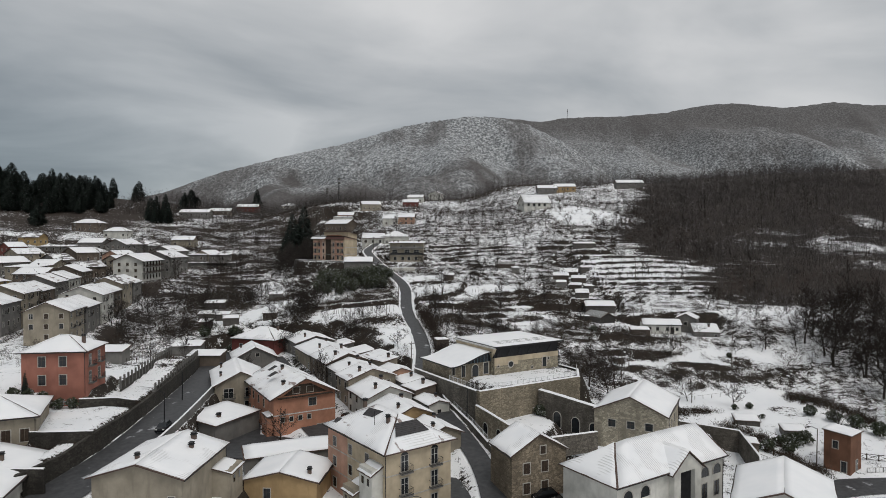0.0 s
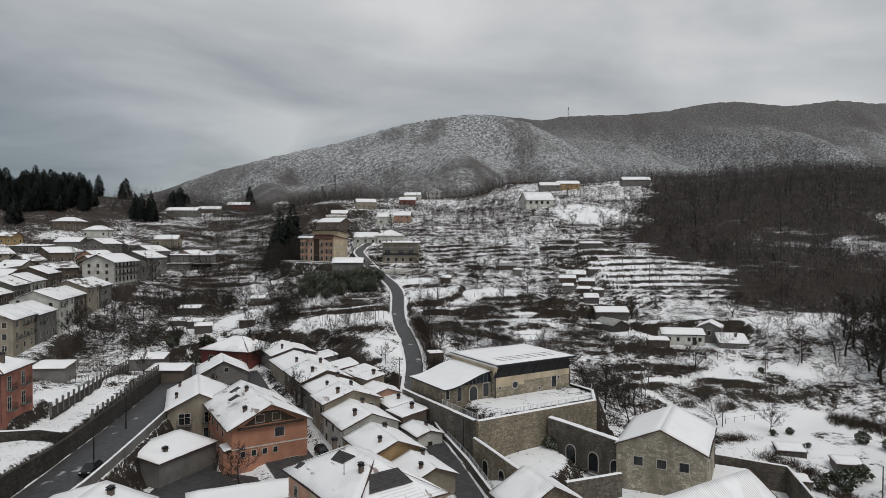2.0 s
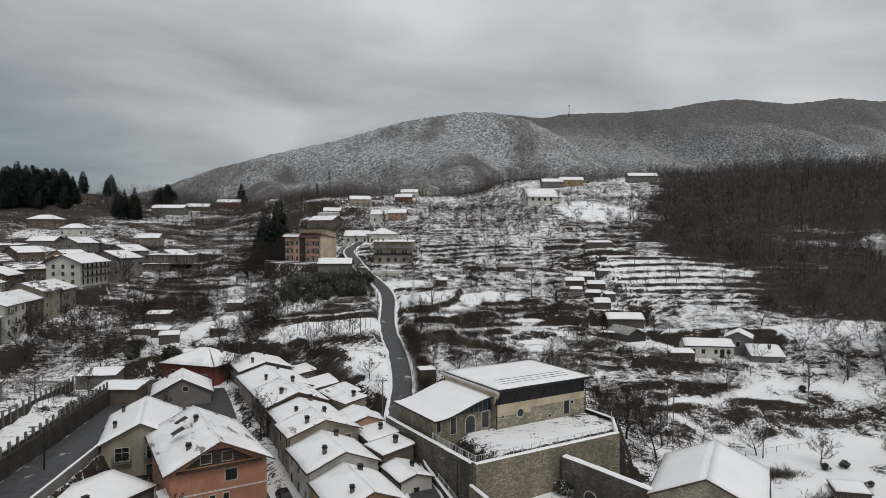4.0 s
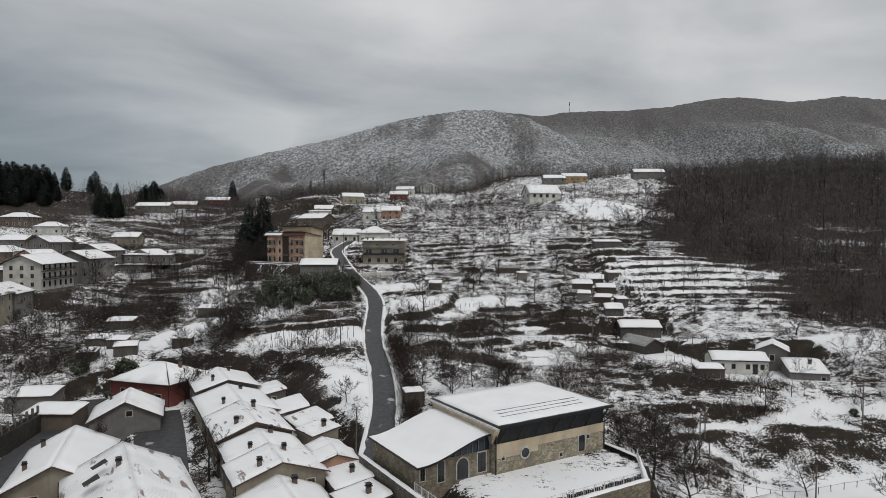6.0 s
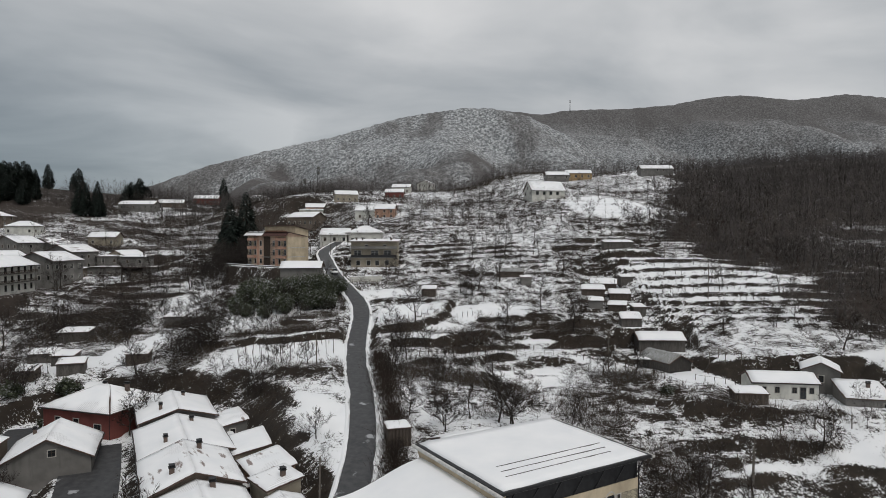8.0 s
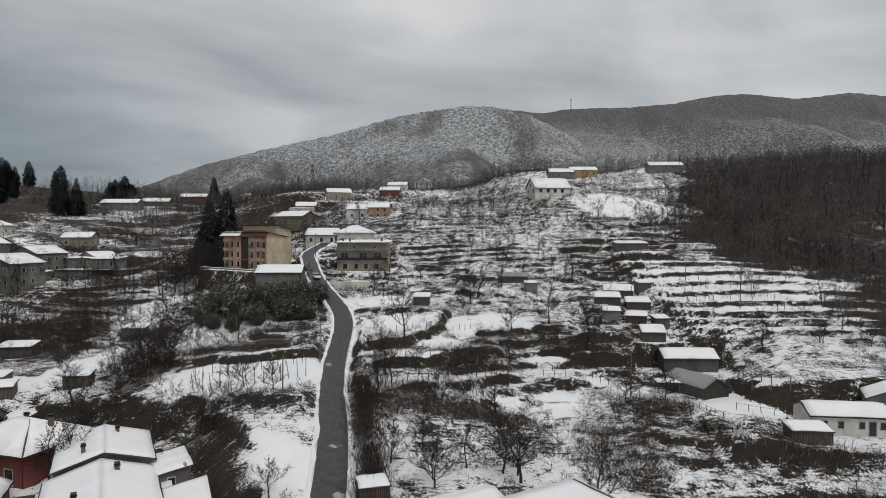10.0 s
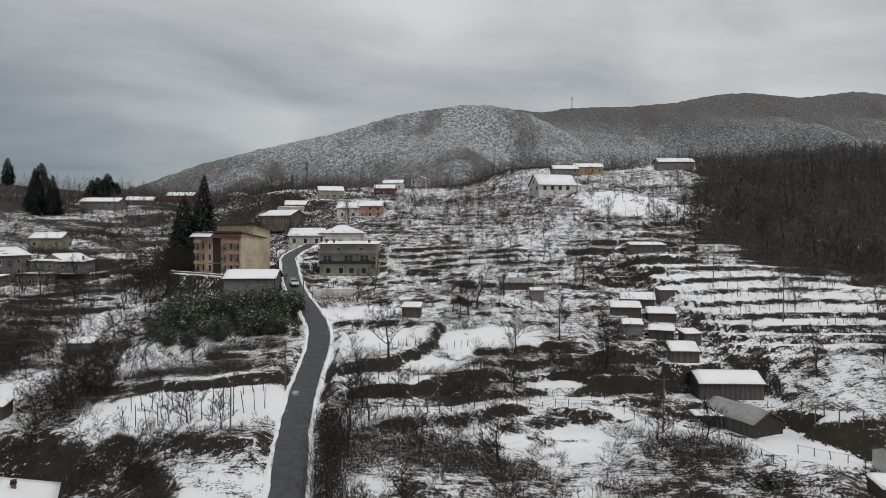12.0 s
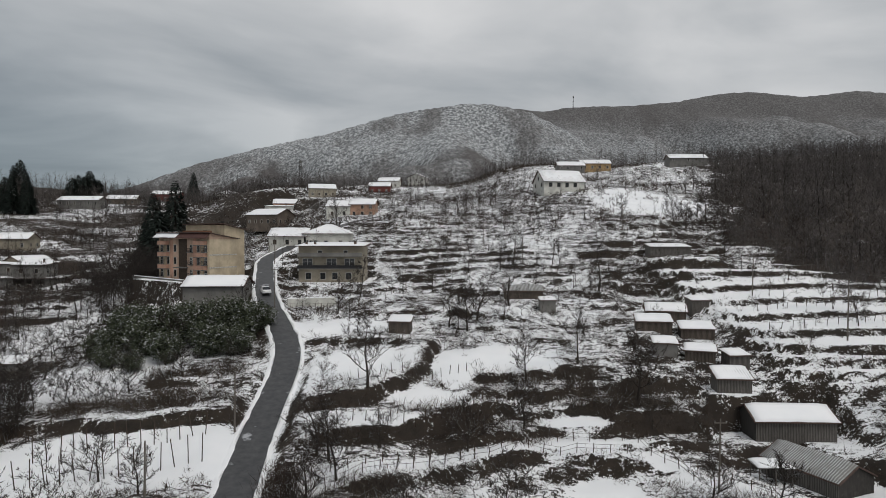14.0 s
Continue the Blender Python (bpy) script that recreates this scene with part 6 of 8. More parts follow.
for i in range(20):
    bm.faces.new((rows_[2][i], rows_[2][i + 1], rows_[3][i + 1], rows_[3][i]))
    bm.faces.new((rows_[0][i + 1], rows_[0][i], rows_[1][i], rows_[1][i + 1]))
    bm.faces.new((rows_[0][i], rows_[0][i + 1], rows_[2][i + 1], rows_[2][i]))
    bm.faces.new((rows_[1][i + 1], rows_[1][i], rows_[3][i], rows_[3][i + 1]))
for e_ in (0, 20):
    bm.faces.new((rows_[0][e_], rows_[2][e_], rows_[3][e_], rows_[1][e_]))
rf = part("roof", bm, METAL_DARK, wing)
bm = bmesh.new()
g = [[bm.verts.new((-0.5 + (WLn + 0.7) * i / 20, -0.6 + (WDp + 1.0) * j / 6, wave(-0.5 + (WLn + 0.7) * i / 20) + 0.22 + (0.02 if i in (0, 20) or j in (0, 6) else 0.15))) for i in range(21)] for j in range(7)]
for j in range(6):
    for i in range(20):
        bm.faces.new((g[j][i], g[j][i + 1], g[j + 1][i + 1], g[j + 1][i])).smooth = True
part("snow", bm, SNOW, rf, "smooth snow on the wavy roof")
arch_opening(wing, 6.0, -0.04, 0.1, 1.6, 2.5, 0, "door")
opening(wing, "f", 3.0, 0.3, 0.9, 2.4, "dark", 0, 0.02)
opening(wing, "f", 8.8, 0.4, 1.2, 2.4, "dark", 0, 0.02)
opening(wing, "f", 0.5, 0.9, 0.6, 1.5, "dark", 0, 0.02)
# white balustrade round the terrace
FENCE_WHITE = plain("white_metal_fence", (0.62, 0.63, 0.64), 0.5)


def railing(name, pts, zs, height, spacing, material, label, bars=True, category="railing"):
    """A railing on a bent line: posts, rails and thin bars."""
    root = new(name)
    tagged(root, label, category, "railings")
    root.location = (pts[0][0], pts[0][1], zs[0])
    o = Vector(root.location)
    post = None
    for a in range(len(pts) - 1):
        p, q = Vector((*pts[a], zs[a])), Vector((*pts[a + 1], zs[a + 1]))
        n = max(1, round((q - p).length / spacing))
        for hgt in (height, height * 0.15):
            bm = bmesh.new()
            rod(bm, p - o + Vector((0, 0, hgt)), q - o + Vector((0, 0, hgt)), 0.03, seg=4)
            part("rail", bm, material, root)
        for i in range(n + 1):
            c = p.lerp(q, i / n)
            if post is None:
                bm = bmesh.new()
                box(bm, -0.04, -0.04, -0.2, 0.04, 0.04, height + 0.05)
                post = part("post", bm, material, root)
                post.location = c - o
            else:
                shared("post", post, root, Matrix.Translation(c - o))
        if bars:
            bm = bmesh.new()
            k = max(2, int((q - p).length / 0.28))
            for i in range(k):
                c = p.lerp(q, (i + 0.5) / k) - o
                rod(bm, c + Vector((0, 0, height * 0.15)), c + Vector((0, 0, height)), 0.015, seg=3)
            tagged(part("bars", bm, material, root), kind="stuff")
    return root


railing("terrace_railing", [loc(0, 11), loc(0, 0), loc(14, 0), loc(25, 0), loc(30.6, 5.8)], [TZ + 0.1] * 5, 1.05, 1.6, FENCE_WHITE, "white metal railing round the snowy terrace")
railing("path_railing", [(9.0, 108), (5.6, 119), (2.2, 127)], [3.6, 5.0, 6.2], 0.9, 1.8, FENCE_WHITE, "pale railing above the road wall")
railing("street_railing", [(61, 125), (65, 119.5), (68.5, 115.6)], [-3.2, -3.8, -4.3], 1.0, 1.7, CONCRETE, "dark crossed railing beside the lane")
railing("street_railing", [(80, 118.6), (88, 119), (97, 120)], [-4.4, -4.3, -4.2], 1.0, 1.7, CONCRETE, "dark crossed railing beside the lane")
# walls of the lower left street
LP = ROADS[1][0]


def street_x(y, off):
    return float(np.interp(y, LP[:, 1], LP[:, 0])) + off


ys_ = np.arange(86, 187, 8.0)
wall_run("retaining_wall", [(street_x(y, -4.7), float(y)) for y in ys_], [float(np.interp(y, (86, 99, 101, 112, 126, 150, 186), (7.4, 7.6, 9.1, 9.3, 9.6, 9.4, 7.4))) for y in ys_], [1.0] * len(ys_), 0.6, WALL_DARK, "long dark retaining wall beside the street", False)
ys_ = np.arange(97, 140, 7.0)
wall_run("street_wall", [(street_x(y, 4.2), float(y)) for y in ys_], [float(np.interp(y, LP[:, 1], ROADS[1][1])) + 1.3 for y in ys_], [1.0] * len(ys_), 0.35, CONCRETE, "low street wall with a bright snowy top")
for goff, gtop in ((-5.0, 0.0), (-12.0, 1.2)):
    root = new("garden_fence")
    tagged(root, "row of concrete fence posts above the street wall", "fence", "garden fences")
    root.location = (0, 126, 0)
    gx0 = 0
    bm = bmesh.new()
    box(bm, -0.16, -0.16, -1.0, 0.16, 0.16, 1.5, 0.02)
    first = part("post", bm, CONCRETE, root)
    for i in range(20):
        y = 126 + i * 2.3
        gx0 = street_x(y, goff)
        z = float(np.interp(y, (86, 99, 101, 112, 126, 150, 186), (7.4, 7.6, 9.1, 9.3, 9.6, 9.4, 7.4))) + gtop
        if i == 0:
            first.location = (gx0, 0, z)
        else:
            shared("post", first, root, Matrix.Translation((gx0, i * 2.3, z)))
    bm = bmesh.new()
    v0 = None
    for i in range(20):
        y = 126 + i * 2.3
        gx0 = street_x(y, goff)
        z = float(np.interp(y, (86, 99, 101, 112, 126, 150, 186), (7.4, 7.6, 9.1, 9.3, 9.6, 9.4, 7.4))) + gtop
        v1 = [bm.verts.new(q) for q in ((gx0 + 0.1, i * 2.3, z - 1.5), (gx0 + 0.1, i * 2.3, z + 0.5), (gx0 - 0.1, i * 2.3, z + 0.5), (gx0 - 0.1, i * 2.3, z - 1.5))]
        if v0:
            for k in range(4):
                bm.faces.new((v0[k], v0[(k + 1) % 4], v1[(k + 1) % 4], v1[k]))
        v0 = v1
    part("parapet", bm, WALL_DARK, root)
wall_run("garden_wall", [(-71.5, 99.8), (-63, 99.6), (-55.6, 100.2)], [9.3] * 3, [5.5] * 3, 0.4, WALL_DARK, "dark garden wall below the snowy plot")
wall_run("garden_wall", [(-66.5, 115.0), (-61, 117.6), (-57.8, 118.2)], [10.6, 10.2, 9.6], [7.5] * 3, 0.4, WALL_DARK, "dark garden wall beside the villa")
wall_run("garden_wall", [(-61.6, 88), (-55.8, 88)], [7.7] * 2, [3] * 2, 0.4, WALL_DARK, "dark garden wall at the street corner")
# podium of the apartment block
wall_run("podium_wall", [(-72, 306), (-66, 300.5), (-50, 287), (-44, 281.5), (-38, 281)], [29.6] * 5, [22, 22, 22, 22, 23], 0.5, CONCRETE, "stained concrete podium wall below the apartments")
wall_run("garden_wall", [(-21, 264), (-12, 267)], [27.6, 27.6], [24, 24.5], 0.4, PAINT["white"], "pale rendered garden wall with snowy top")

# ---- sheds, poles, fences, cars ----
CORR = Mat("corrugated_sheet", 0.7)
cw = CORR.node("ShaderNodeTexWave", Scale=1.1, Distortion=0.4)
cw.bands_direction = "X"
CORR.nt.links.new(CORR.coords(), cw.inputs["Vector"])
cc = CORR.ramp(cw.outputs["Fac"], [(0.3, (0.17, 0.17, 0.165)), (0.8, (0.46, 0.47, 0.47))])
CORR.color(CORR.mix(CORR.ramp(CORR.noise(0.8, 4, CORR.coords()), [(0.4, (0, 0, 0)), (0.65, (0.7, 0.7, 0.7))]), cc, (0.2, 0.195, 0.18))).bump(cw.outputs["Fac"], 0.5, 0.05)
CORR = CORR.m


def planked(name, base):
    m = Mat(name, 0.9)
    wv = m.node("ShaderNodeTexWave", Scale=1.6, Distortion=0.6, Detail=2.0)
    wv.bands_direction = "X"
    m.nt.links.new(m.coords(), wv.inputs["Vector"])
    c = m.ramp(wv.outputs["Fac"], [(0.05, shade(base, 0.3)), (0.25, base), (1.0, shade(base, 1.2))])
    c = m.mix(m.ramp(m.noise(1.5, 4, m.coords(), (3, 3, 0.5)), [(0.4, (0, 0, 0)), (0.7, (0.7, 0.7, 0.7))]), c, shade(base, 0.45))
    m.color(c).bump(wv.outputs["Fac"], 0.4, 0.03)
    return m.m


PLANK = planked("weathered_planks", (0.12, 0.11, 0.1))
PLANK_BROWN = planked("brown_planks", (0.11, 0.09, 0.075))
shed = lambda *a, **k: house(*a, category="shed", group="sheds", name="shed", gutter=False, **k)
shed(54.8, 222, -2, 10.2, 5.8, 2.7, 13.7, "gable", 1.3, PLANK, SNOW, 0.35, label="long grey plank barn with snow-covered roof")
shed(51.9, 210.3, 114, 9.4, 5.8, 2.1, 11.9, "gable", 1.4, PLANK, CORR, 0.25, label="plank shed with frosted corrugated gable roof")
shed(51.2, 257, -14, 7, 4.4, 1.8, None, "gable", 1.1, PLANK_BROWN, SNOW, 0.35, label="small hut with snowy gable roof")
shed(58, 259, 4, 3.4, 3, 2.0, None, "shed", 0.4, PLANK, SNOW, 0.2, label="square plank hut with snowy lid roof")
shed(46.5, 249.5, -10, 6, 2.6, 1.4, None, "shed", 0.8, PLANK_BROWN, SNOW, 0.25, label="tumbledown lean-to with snow")
shed(53, 247, -8, 5.5, 2.6, 1.5, None, "shed", 0.8, PLANK_BROWN, SNOW, 0.25, label="tumbledown lean-to with snow")
shed(44.6, 238.5, -12, 3.6, 3.0, 1.7, None, "shed", 0.5, "grey", SNOW, 0.25, label="grey block hut with snowy roof")
shed(49.6, 237, -20, 4.4, 2.8, 1.4, None, "shed", 0.5, PLANK_BROWN, SNOW, 0.3, label="dark lean-to with sagging snowy roof")
shed(54, 234.5, 6, 3.2, 2.4, 1.6, None, "shed", 0.4, PLANK, SNOW, 0.25, label="small plank hut with snowy roof")
shed(50, 227.2, -6, 4.6, 3.0, 1.7, 18.6, "shed", 0.9, PLANK, SNOW_RIB, 0.3, label="plank coop with ribbed snowy roof")
shed(2.4, 247.6, -6, 3.6, 3, 1.8, None, "shed", 0.5, PLANK_BROWN, SNOW, 0.3, label="little garden hut with snowy roof")
shed(67, 300, -2, 10, 5, 2.0, None, "shed", 0.6, PLANK, SNOW, 0.3, label="low long hut with snowy roof")
shed(30, 262, 0, 3, 2.6, 2.2, None, "shed", 0.3, "grey", SNOW, 0.2, label="small masonry hut on the terraces")
shed(26.5, 271, -4, 8, 3, 1.6, None, "shed", 0.7, PLANK_BROWN, CORR, 0.3, label="low coop with corrugated roof")
shed(58, 186.4, -6, 5.4, 3.0, 1.8, None, "shed", 0.4, PLANK_BROWN, SNOW, 0.2, label="woodshed on the farm terrace")
shed(9, 161.5, 31, 8, 5, 2.4, 10.6, "gable", 0.8, "grey", SNOW, 0.3, label="low hut behind the hall with snow")
shed(67.6, 140.4, -14, 5.0, 3.6, 2.5, -2.9, "shed", 0.4, PLANK, SNOW, 0.2, label="dark plank garden shed with snow")
shed(75, 134.8, -12, 4.6, 3.2, 2.4, -3.4, "shed", 0.4, CONCRETE, SNOW, 0.2, label="concrete hut among shrubs")
shed(61.8, 126.5, -14, 2.6, 2.4, 2.0, -3.0, "shed", 0.3, "brown", SNOW, 0.2, label="brown masonry hut in the yard")
shed(-0.4, 166.5, 15, 3.2, 3, 2.2, None, "flat", 0.3, PLANK_BROWN, SNOW, 0.15, label="open wooden kiosk by the road")
for sx_, sy_, syaw, sl, sw in ((-81, 217, 12, 5.5, 3.6), (-74.5, 214, 4, 4.6, 3.0), (-70, 208.5, 20, 5.0, 3.2), (-63, 203, -12, 4.2, 3.0), (-77, 205, 8, 4.0, 2.8), (-58, 212, 6, 4.4, 2.6)):
    shed(sx_, sy_, syaw, sl, sw, 1.9, None, "shed", 0.5, PLANK if sl > 4.5 else PLANK_BROWN, SNOW, 0.25, label="small garden shed with a snowy lid roof")
shed(-85, 236, 10, 7, 4.5, 2.4, None, "shed", 0.5, PLANK, SNOW, 0.3, label="field shed with a snowy roof")
shed(-66, 250, 5, 5, 3.5, 1.8, None, "shed", 0.5, "grey", SNOW, 0.3, label="field hut with a snowy roof")


def pergola(x, y, yaw, L, W, h, label, snowy=True):
    root = new("pergola")
    tagged(root, label, "pergola", "pergolas")
    root.matrix_world = pose(x, y, z_at(x, y), 0, 0, yaw)
    for sx in (-1, 0, 1):
        for sy in (-1, 1):
            bm = bmesh.new()
            box(bm, sx * L / 2 - 0.06, sy * W / 2 - 0.06, -0.5, sx * L / 2 + 0.06, sy * W / 2 + 0.06, h)
            part("post", bm, WOOD_GREY, root)
    for i in range(7):
        bm = bmesh.new()
        xx = -L / 2 + L * i / 6
        box(bm, xx - 0.04, -W / 2 - 0.3, h, xx + 0.04, W / 2 + 0.3, h + 0.1)
        part("rafter", bm, WOOD_GREY, root)
    if snowy:
        bm = bmesh.new()
        box(bm, -L / 2 - 0.3, -W / 2 - 0.3, h + 0.1, L / 2 + 0.3, W / 2 + 0.3, h + 0.16)
        rf = part("roof", bm, CORR, root)
        bm = bmesh.new()
        snow_sheet(bm, [(-L / 2 - 0.3, -W / 2 - 0.3, h + 0.15), (L / 2 + 0.3, -W / 2 - 0.3, h + 0.15), (L / 2 + 0.3, W / 2 + 0.3, h + 0.15), (-L / 2 - 0.3, W / 2 + 0.3, h + 0.15)], 0.15, random.Random(3))
        part("snow", bm, SNOW, rf)
    return root


pergola(47, 210.5, -4, 3.6, 2.4, 2.0, "open lean-to on posts with snowy roof")
pergola(40.5, 196, -20, 5, 3, 2.0, "bare wooden vine frame on posts", False)
pergola(61, 203.5, -6, 6, 4, 1.8, "bare wooden vine frame on posts", False)
pergola(66.5, 178, 4, 6, 2.4, 1.6, "bare wooden vine frame on posts", False)
pergola(-88, 176, 10, 7, 4, 2.2, "bare wooden vine frame on posts", False)


def pole(x, y, h, label, lamp=False, arm=True, r=0.13, mat=None):
    root = new("street_lamp" if lamp else "utility_pole")
    tagged(root, label, "street lamp" if lamp else "pole", "lamps" if lamp else "utility poles")
    root.location = (x, y, z_at(x, y))
    bm = bmesh.new()
    rod(bm, (0, 0, -0.6), (0.1, 0, h), r, r * 0.6, 8)
    part("mast", bm, mat or WOOD_GREY, root)
    if lamp:
        bm = bmesh.new()
        rod(bm, (0.1, 0, h - 0.1), (-0.9, 0, h + 0.35), 0.05)
        rod(bm, (-0.9, 0, h + 0.35), (-1.7, 0, h + 0.3), 0.05)
        part("arm", bm, METAL_DARK, root)
        bm = bmesh.new()
        box(bm, -2.1, -0.13, h + 0.2, -1.5, 0.13, h + 0.36, 0.04)
        part("lamp_head", bm, CONCRETE, root)
    elif arm:
        bm = bmesh.new()
        box(bm, -0.6, -0.05, h - 0.5, 0.8, 0.05, h - 0.4)
        part("crossarm", bm, WOOD_GREY, root)
        for k in (-0.5, 0.1, 0.7):
            bm = bmesh.new()
            rod(bm, (k, 0, h - 0.4), (k, 0, h - 0.2), 0.05)
            part("insulator", bm, CONCRETE, root)
    return root


for x, y, h in ((77, 168.2, 8.5), (43.4, 151.4, 6.2), (61.1, 154.8, 5), (71.8, 235.8, 9.5), (-15.2, 214, 7.5), (-7.4, 146.5, 8), (44.8, 158.2, 7), (49, 166.3, 6.5), (39.5, 207, 8), (70, 262, 8), (64, 330, 8), (22, 330, 8), (30, 300, 7), (-22, 258, 8), (-33, 300, 8), (-95, 240, 8), (-17.5, 196, 6)):
    pole(x, y, h, "weathered wooden utility pole on the hillside", False, h > 7.5)
pole(72, 121.2, 7.5, "tall grey street lamp with curved arm", True)
pole(-49.6, 112, 6, "dark street lamp beside the street wall", True, mat=METAL_DARK)
pole(-53.4, 129, 6, "dark street lamp beside the street wall", True, mat=METAL_DARK)
pole(4.6, 121.5, 7, "dark street lamp below the terrace", True, mat=METAL_DARK)
pole(-2.6, 86, 4.6, "twin-globe lamp post on the square", True, mat=METAL_DARK)


def lattice_mast(x, y, h, base):
    root = new("lattice_mast")
    tagged(root, "thin steel lattice transmitter mast on the ridge", "mast", "")
    root.location = (x, y, base)
    w = 1.2
    for sx in (-1, 1):
        for sy in (-1, 1):
            bm = bmesh.new()
            rod(bm, (sx * w, sy * w, -3), (sx * 0.5, sy * 0.5, h), 0.16, 0.1, 4)
            part("leg", bm, METAL_DARK, root)
    n = 12
    for i in range(n):
        z0, z1 = h * i / n, h * (i + 1) / n
        k0, k1 = w - (w - 0.5) * i / n, w - (w - 0.5) * (i + 1) / n
        bm = bmesh.new()
        for a, b in (((-k0, -k0, z0), (k1, -k1, z1)), ((k0, -k0, z0), (k1, k1, z1)), ((k0, k0, z0), (-k1, k1, z1)), ((-k0, k0, z0), (-k1, -k1, z1))):
            rod(bm, a, b, 0.07, seg=3)
        part("brace", bm, METAL_DARK, root)
    bm = bmesh.new()
    for z in (h * 0.8, h * 0.92):
        box(bm, -1.3, -0.6, z, 1.3, 0.6, z + 2.2)
    part("antenna", bm, CONCRETE, root)
    return root


lattice_mast(-113, 690, 36, 70)
lattice_mast(-126, 690, 24, 70)
lattice_mast(331, 1690, 30, 352)


def wire_fence(pts, label, h=1.1, spacing=2.0, wires=2, lean=0.1):
    root = new("wire_fence")
    tagged(root, label, "fence", "field fences")
    rng = random.Random(int(abs(pts[0][0] * 7 + pts[0][1])))
    p = np.array(pts, float)
    d = np.concatenate([[0], np.cumsum(np.hypot(*np.diff(p, axis=0).T))])
    s = np.arange(0, d[-1], spacing)
    xs, ys = np.interp(s, d, p[:, 0]), np.interp(s, d, p[:, 1])
    zs = land(xs, ys)
    root.location = (xs[0], ys[0], zs[0])
    o = Vector(root.location)
    first = None
    tops = []
    for x, y, z in zip(xs, ys, zs):
        m = Matrix.Translation(Vector((x, y, z)) - o) @ pose(0, 0, 0, rng.gauss(0, 4), rng.gauss(0, 4), rng.random() * 90)
        if first is None:
            bm = bmesh.new()
            rod(bm, (0, 0, -0.4), (0, 0, h), 0.06, 0.05, 5)
            first = part("post", bm, WOOD_DARK, root)
            first.matrix_local = m
        else:
            shared("post", first, root, m)
        tops.append(m @ Vector((0, 0, h)))
    for w in range(wires):
        bm = bmesh.new()
        for a, b in zip(tops, tops[1:]):
            dz = Vector((0, 0, -0.1 - w * h * 0.45))
            rod(bm, a + dz, b + dz, 0.022, seg=3)
        tagged(part("wire", bm, WOOD_DARK, root), kind="stuff")
    return root


wire_fence([(-3.7, 202.4), (6.7, 208.9), (20.8, 217.7), (33.7, 217.1), (38.5, 209.4), (47.3, 204.5), (49.5, 193.4)], "rough post fence along a field path")
wire_fence([(-3.7, 199.8), (6.7, 206.4), (20.8, 215.3), (33, 214.6)], "rough post fence along a field path")
wire_fence([(-1, 213), (6, 214), (14, 220), (20, 226)], "leaning vineyard stakes in the snow", 1.3, 1.5, 0)
wire_fence([(-2, 226), (7, 227), (14, 232)], "leaning vineyard stakes in the snow", 1.3, 1.5, 0)
wire_fence([(60, 228), (72, 231), (84, 236), (95, 243)], "terrace edge post fence", 1.2, 2.2, 1)
wire_fence([(62, 240), (75, 243), (90, 249)], "terrace edge post fence", 1.2, 2.2, 1)
wire_fence([(66, 252), (80, 256), (98, 262)], "terrace edge post fence", 1.2, 2.2, 1)
wire_fence([(-34, 203), (-24, 205), (-16, 206)], "tall vine poles on the snowy plot", 3.0, 1.4, 0)
wire_fence([(-36, 209), (-26, 211), (-17, 213)], "tall vine poles on the snowy plot", 3.0, 1.4, 0)
wire_fence([(-20, 258), (-14, 260), (-6, 261)], "thin garden stakes below the house", 1.3, 1.2, 1)
wire_fence([(-20, 262), (-12, 264), (-4, 265)], "thin garden stakes below the house", 1.3, 1.2, 1)
wire_fence([(-19, 272), (-10, 274), (-1, 276)], "thin garden stakes below the house", 1.3, 1.2, 1)
wire_fence([(42, 150), (52, 153), (64, 157), (78, 160)], "field fence on the snowy slope", 1.1, 2.4, 1)
wire_fence([(44, 168), (54, 171), (60, 178)], "field fence on the snowy slope", 1.1, 2.2, 1)
wire_fence([(54, 199), (60, 194), (61, 188)], "fence round the farm yard", 1.1, 1.8, 1)
wire_fence([(-82, 150), (-74, 149), (-68, 150), (-66, 160)], "garden fence of thin stakes", 1.3, 1.2, 1)
wire_fence([(-30, 240), (-24, 243), (-18, 243)], "post fence above the road bend", 1.1, 1.6, 1)

def brace_fence(pts, label, h=1.2, bay=1.9):
    """A timber fence of posts, two rails and crossed braces."""
    root = new("timber_fence")
    tagged(root, label, "fence", "timber fences")
    p = np.array(pts, float)
    d = np.concatenate([[0], np.cumsum(np.hypot(*np.diff(p, axis=0).T))])
    n = max(2, int(d[-1] / bay) + 1)
    s_ = np.linspace(0, d[-1], n)
    xs, ys = np.interp(s_, d, p[:, 0]), np.interp(s_, d, p[:, 1])
    zs = land(xs, ys)
    root.location = (xs[0], ys[0], zs[0])
    q = [Vector((x, y, z)) - Vector(root.location) for x, y, z in zip(xs, ys, zs)]
    bm = bmesh.new()
    box(bm, -0.08, -0.08, -0.5, 0.08, 0.08, h + 0.1, 0.015)
    post = part("post", bm, WOOD_DARK, root)
    post.location = q[0]
    for c in q[1:]:
        shared("post", post, root, Matrix.Translation(c))
    for a, b in zip(q, q[1:]):
        for za, zb in ((0.2, 0.2), (h, h)):
            bm = bmesh.new()
            rod(bm, a + Vector((0, 0, za)), b + Vector((0, 0, zb)), 0.05, seg=5)
            part("rail", bm, WOOD_DARK, root)
        bm = bmesh.new()
        rod(bm, a + Vector((0, 0, 0.2)), b + Vector((0, 0, h)), 0.04, seg=4)
        rod(bm, a + Vector((0, 0, h)), b + Vector((0, 0, 0.2)), 0.04, seg=4)
        part("brace", bm, WOOD_DARK, root)
    return root


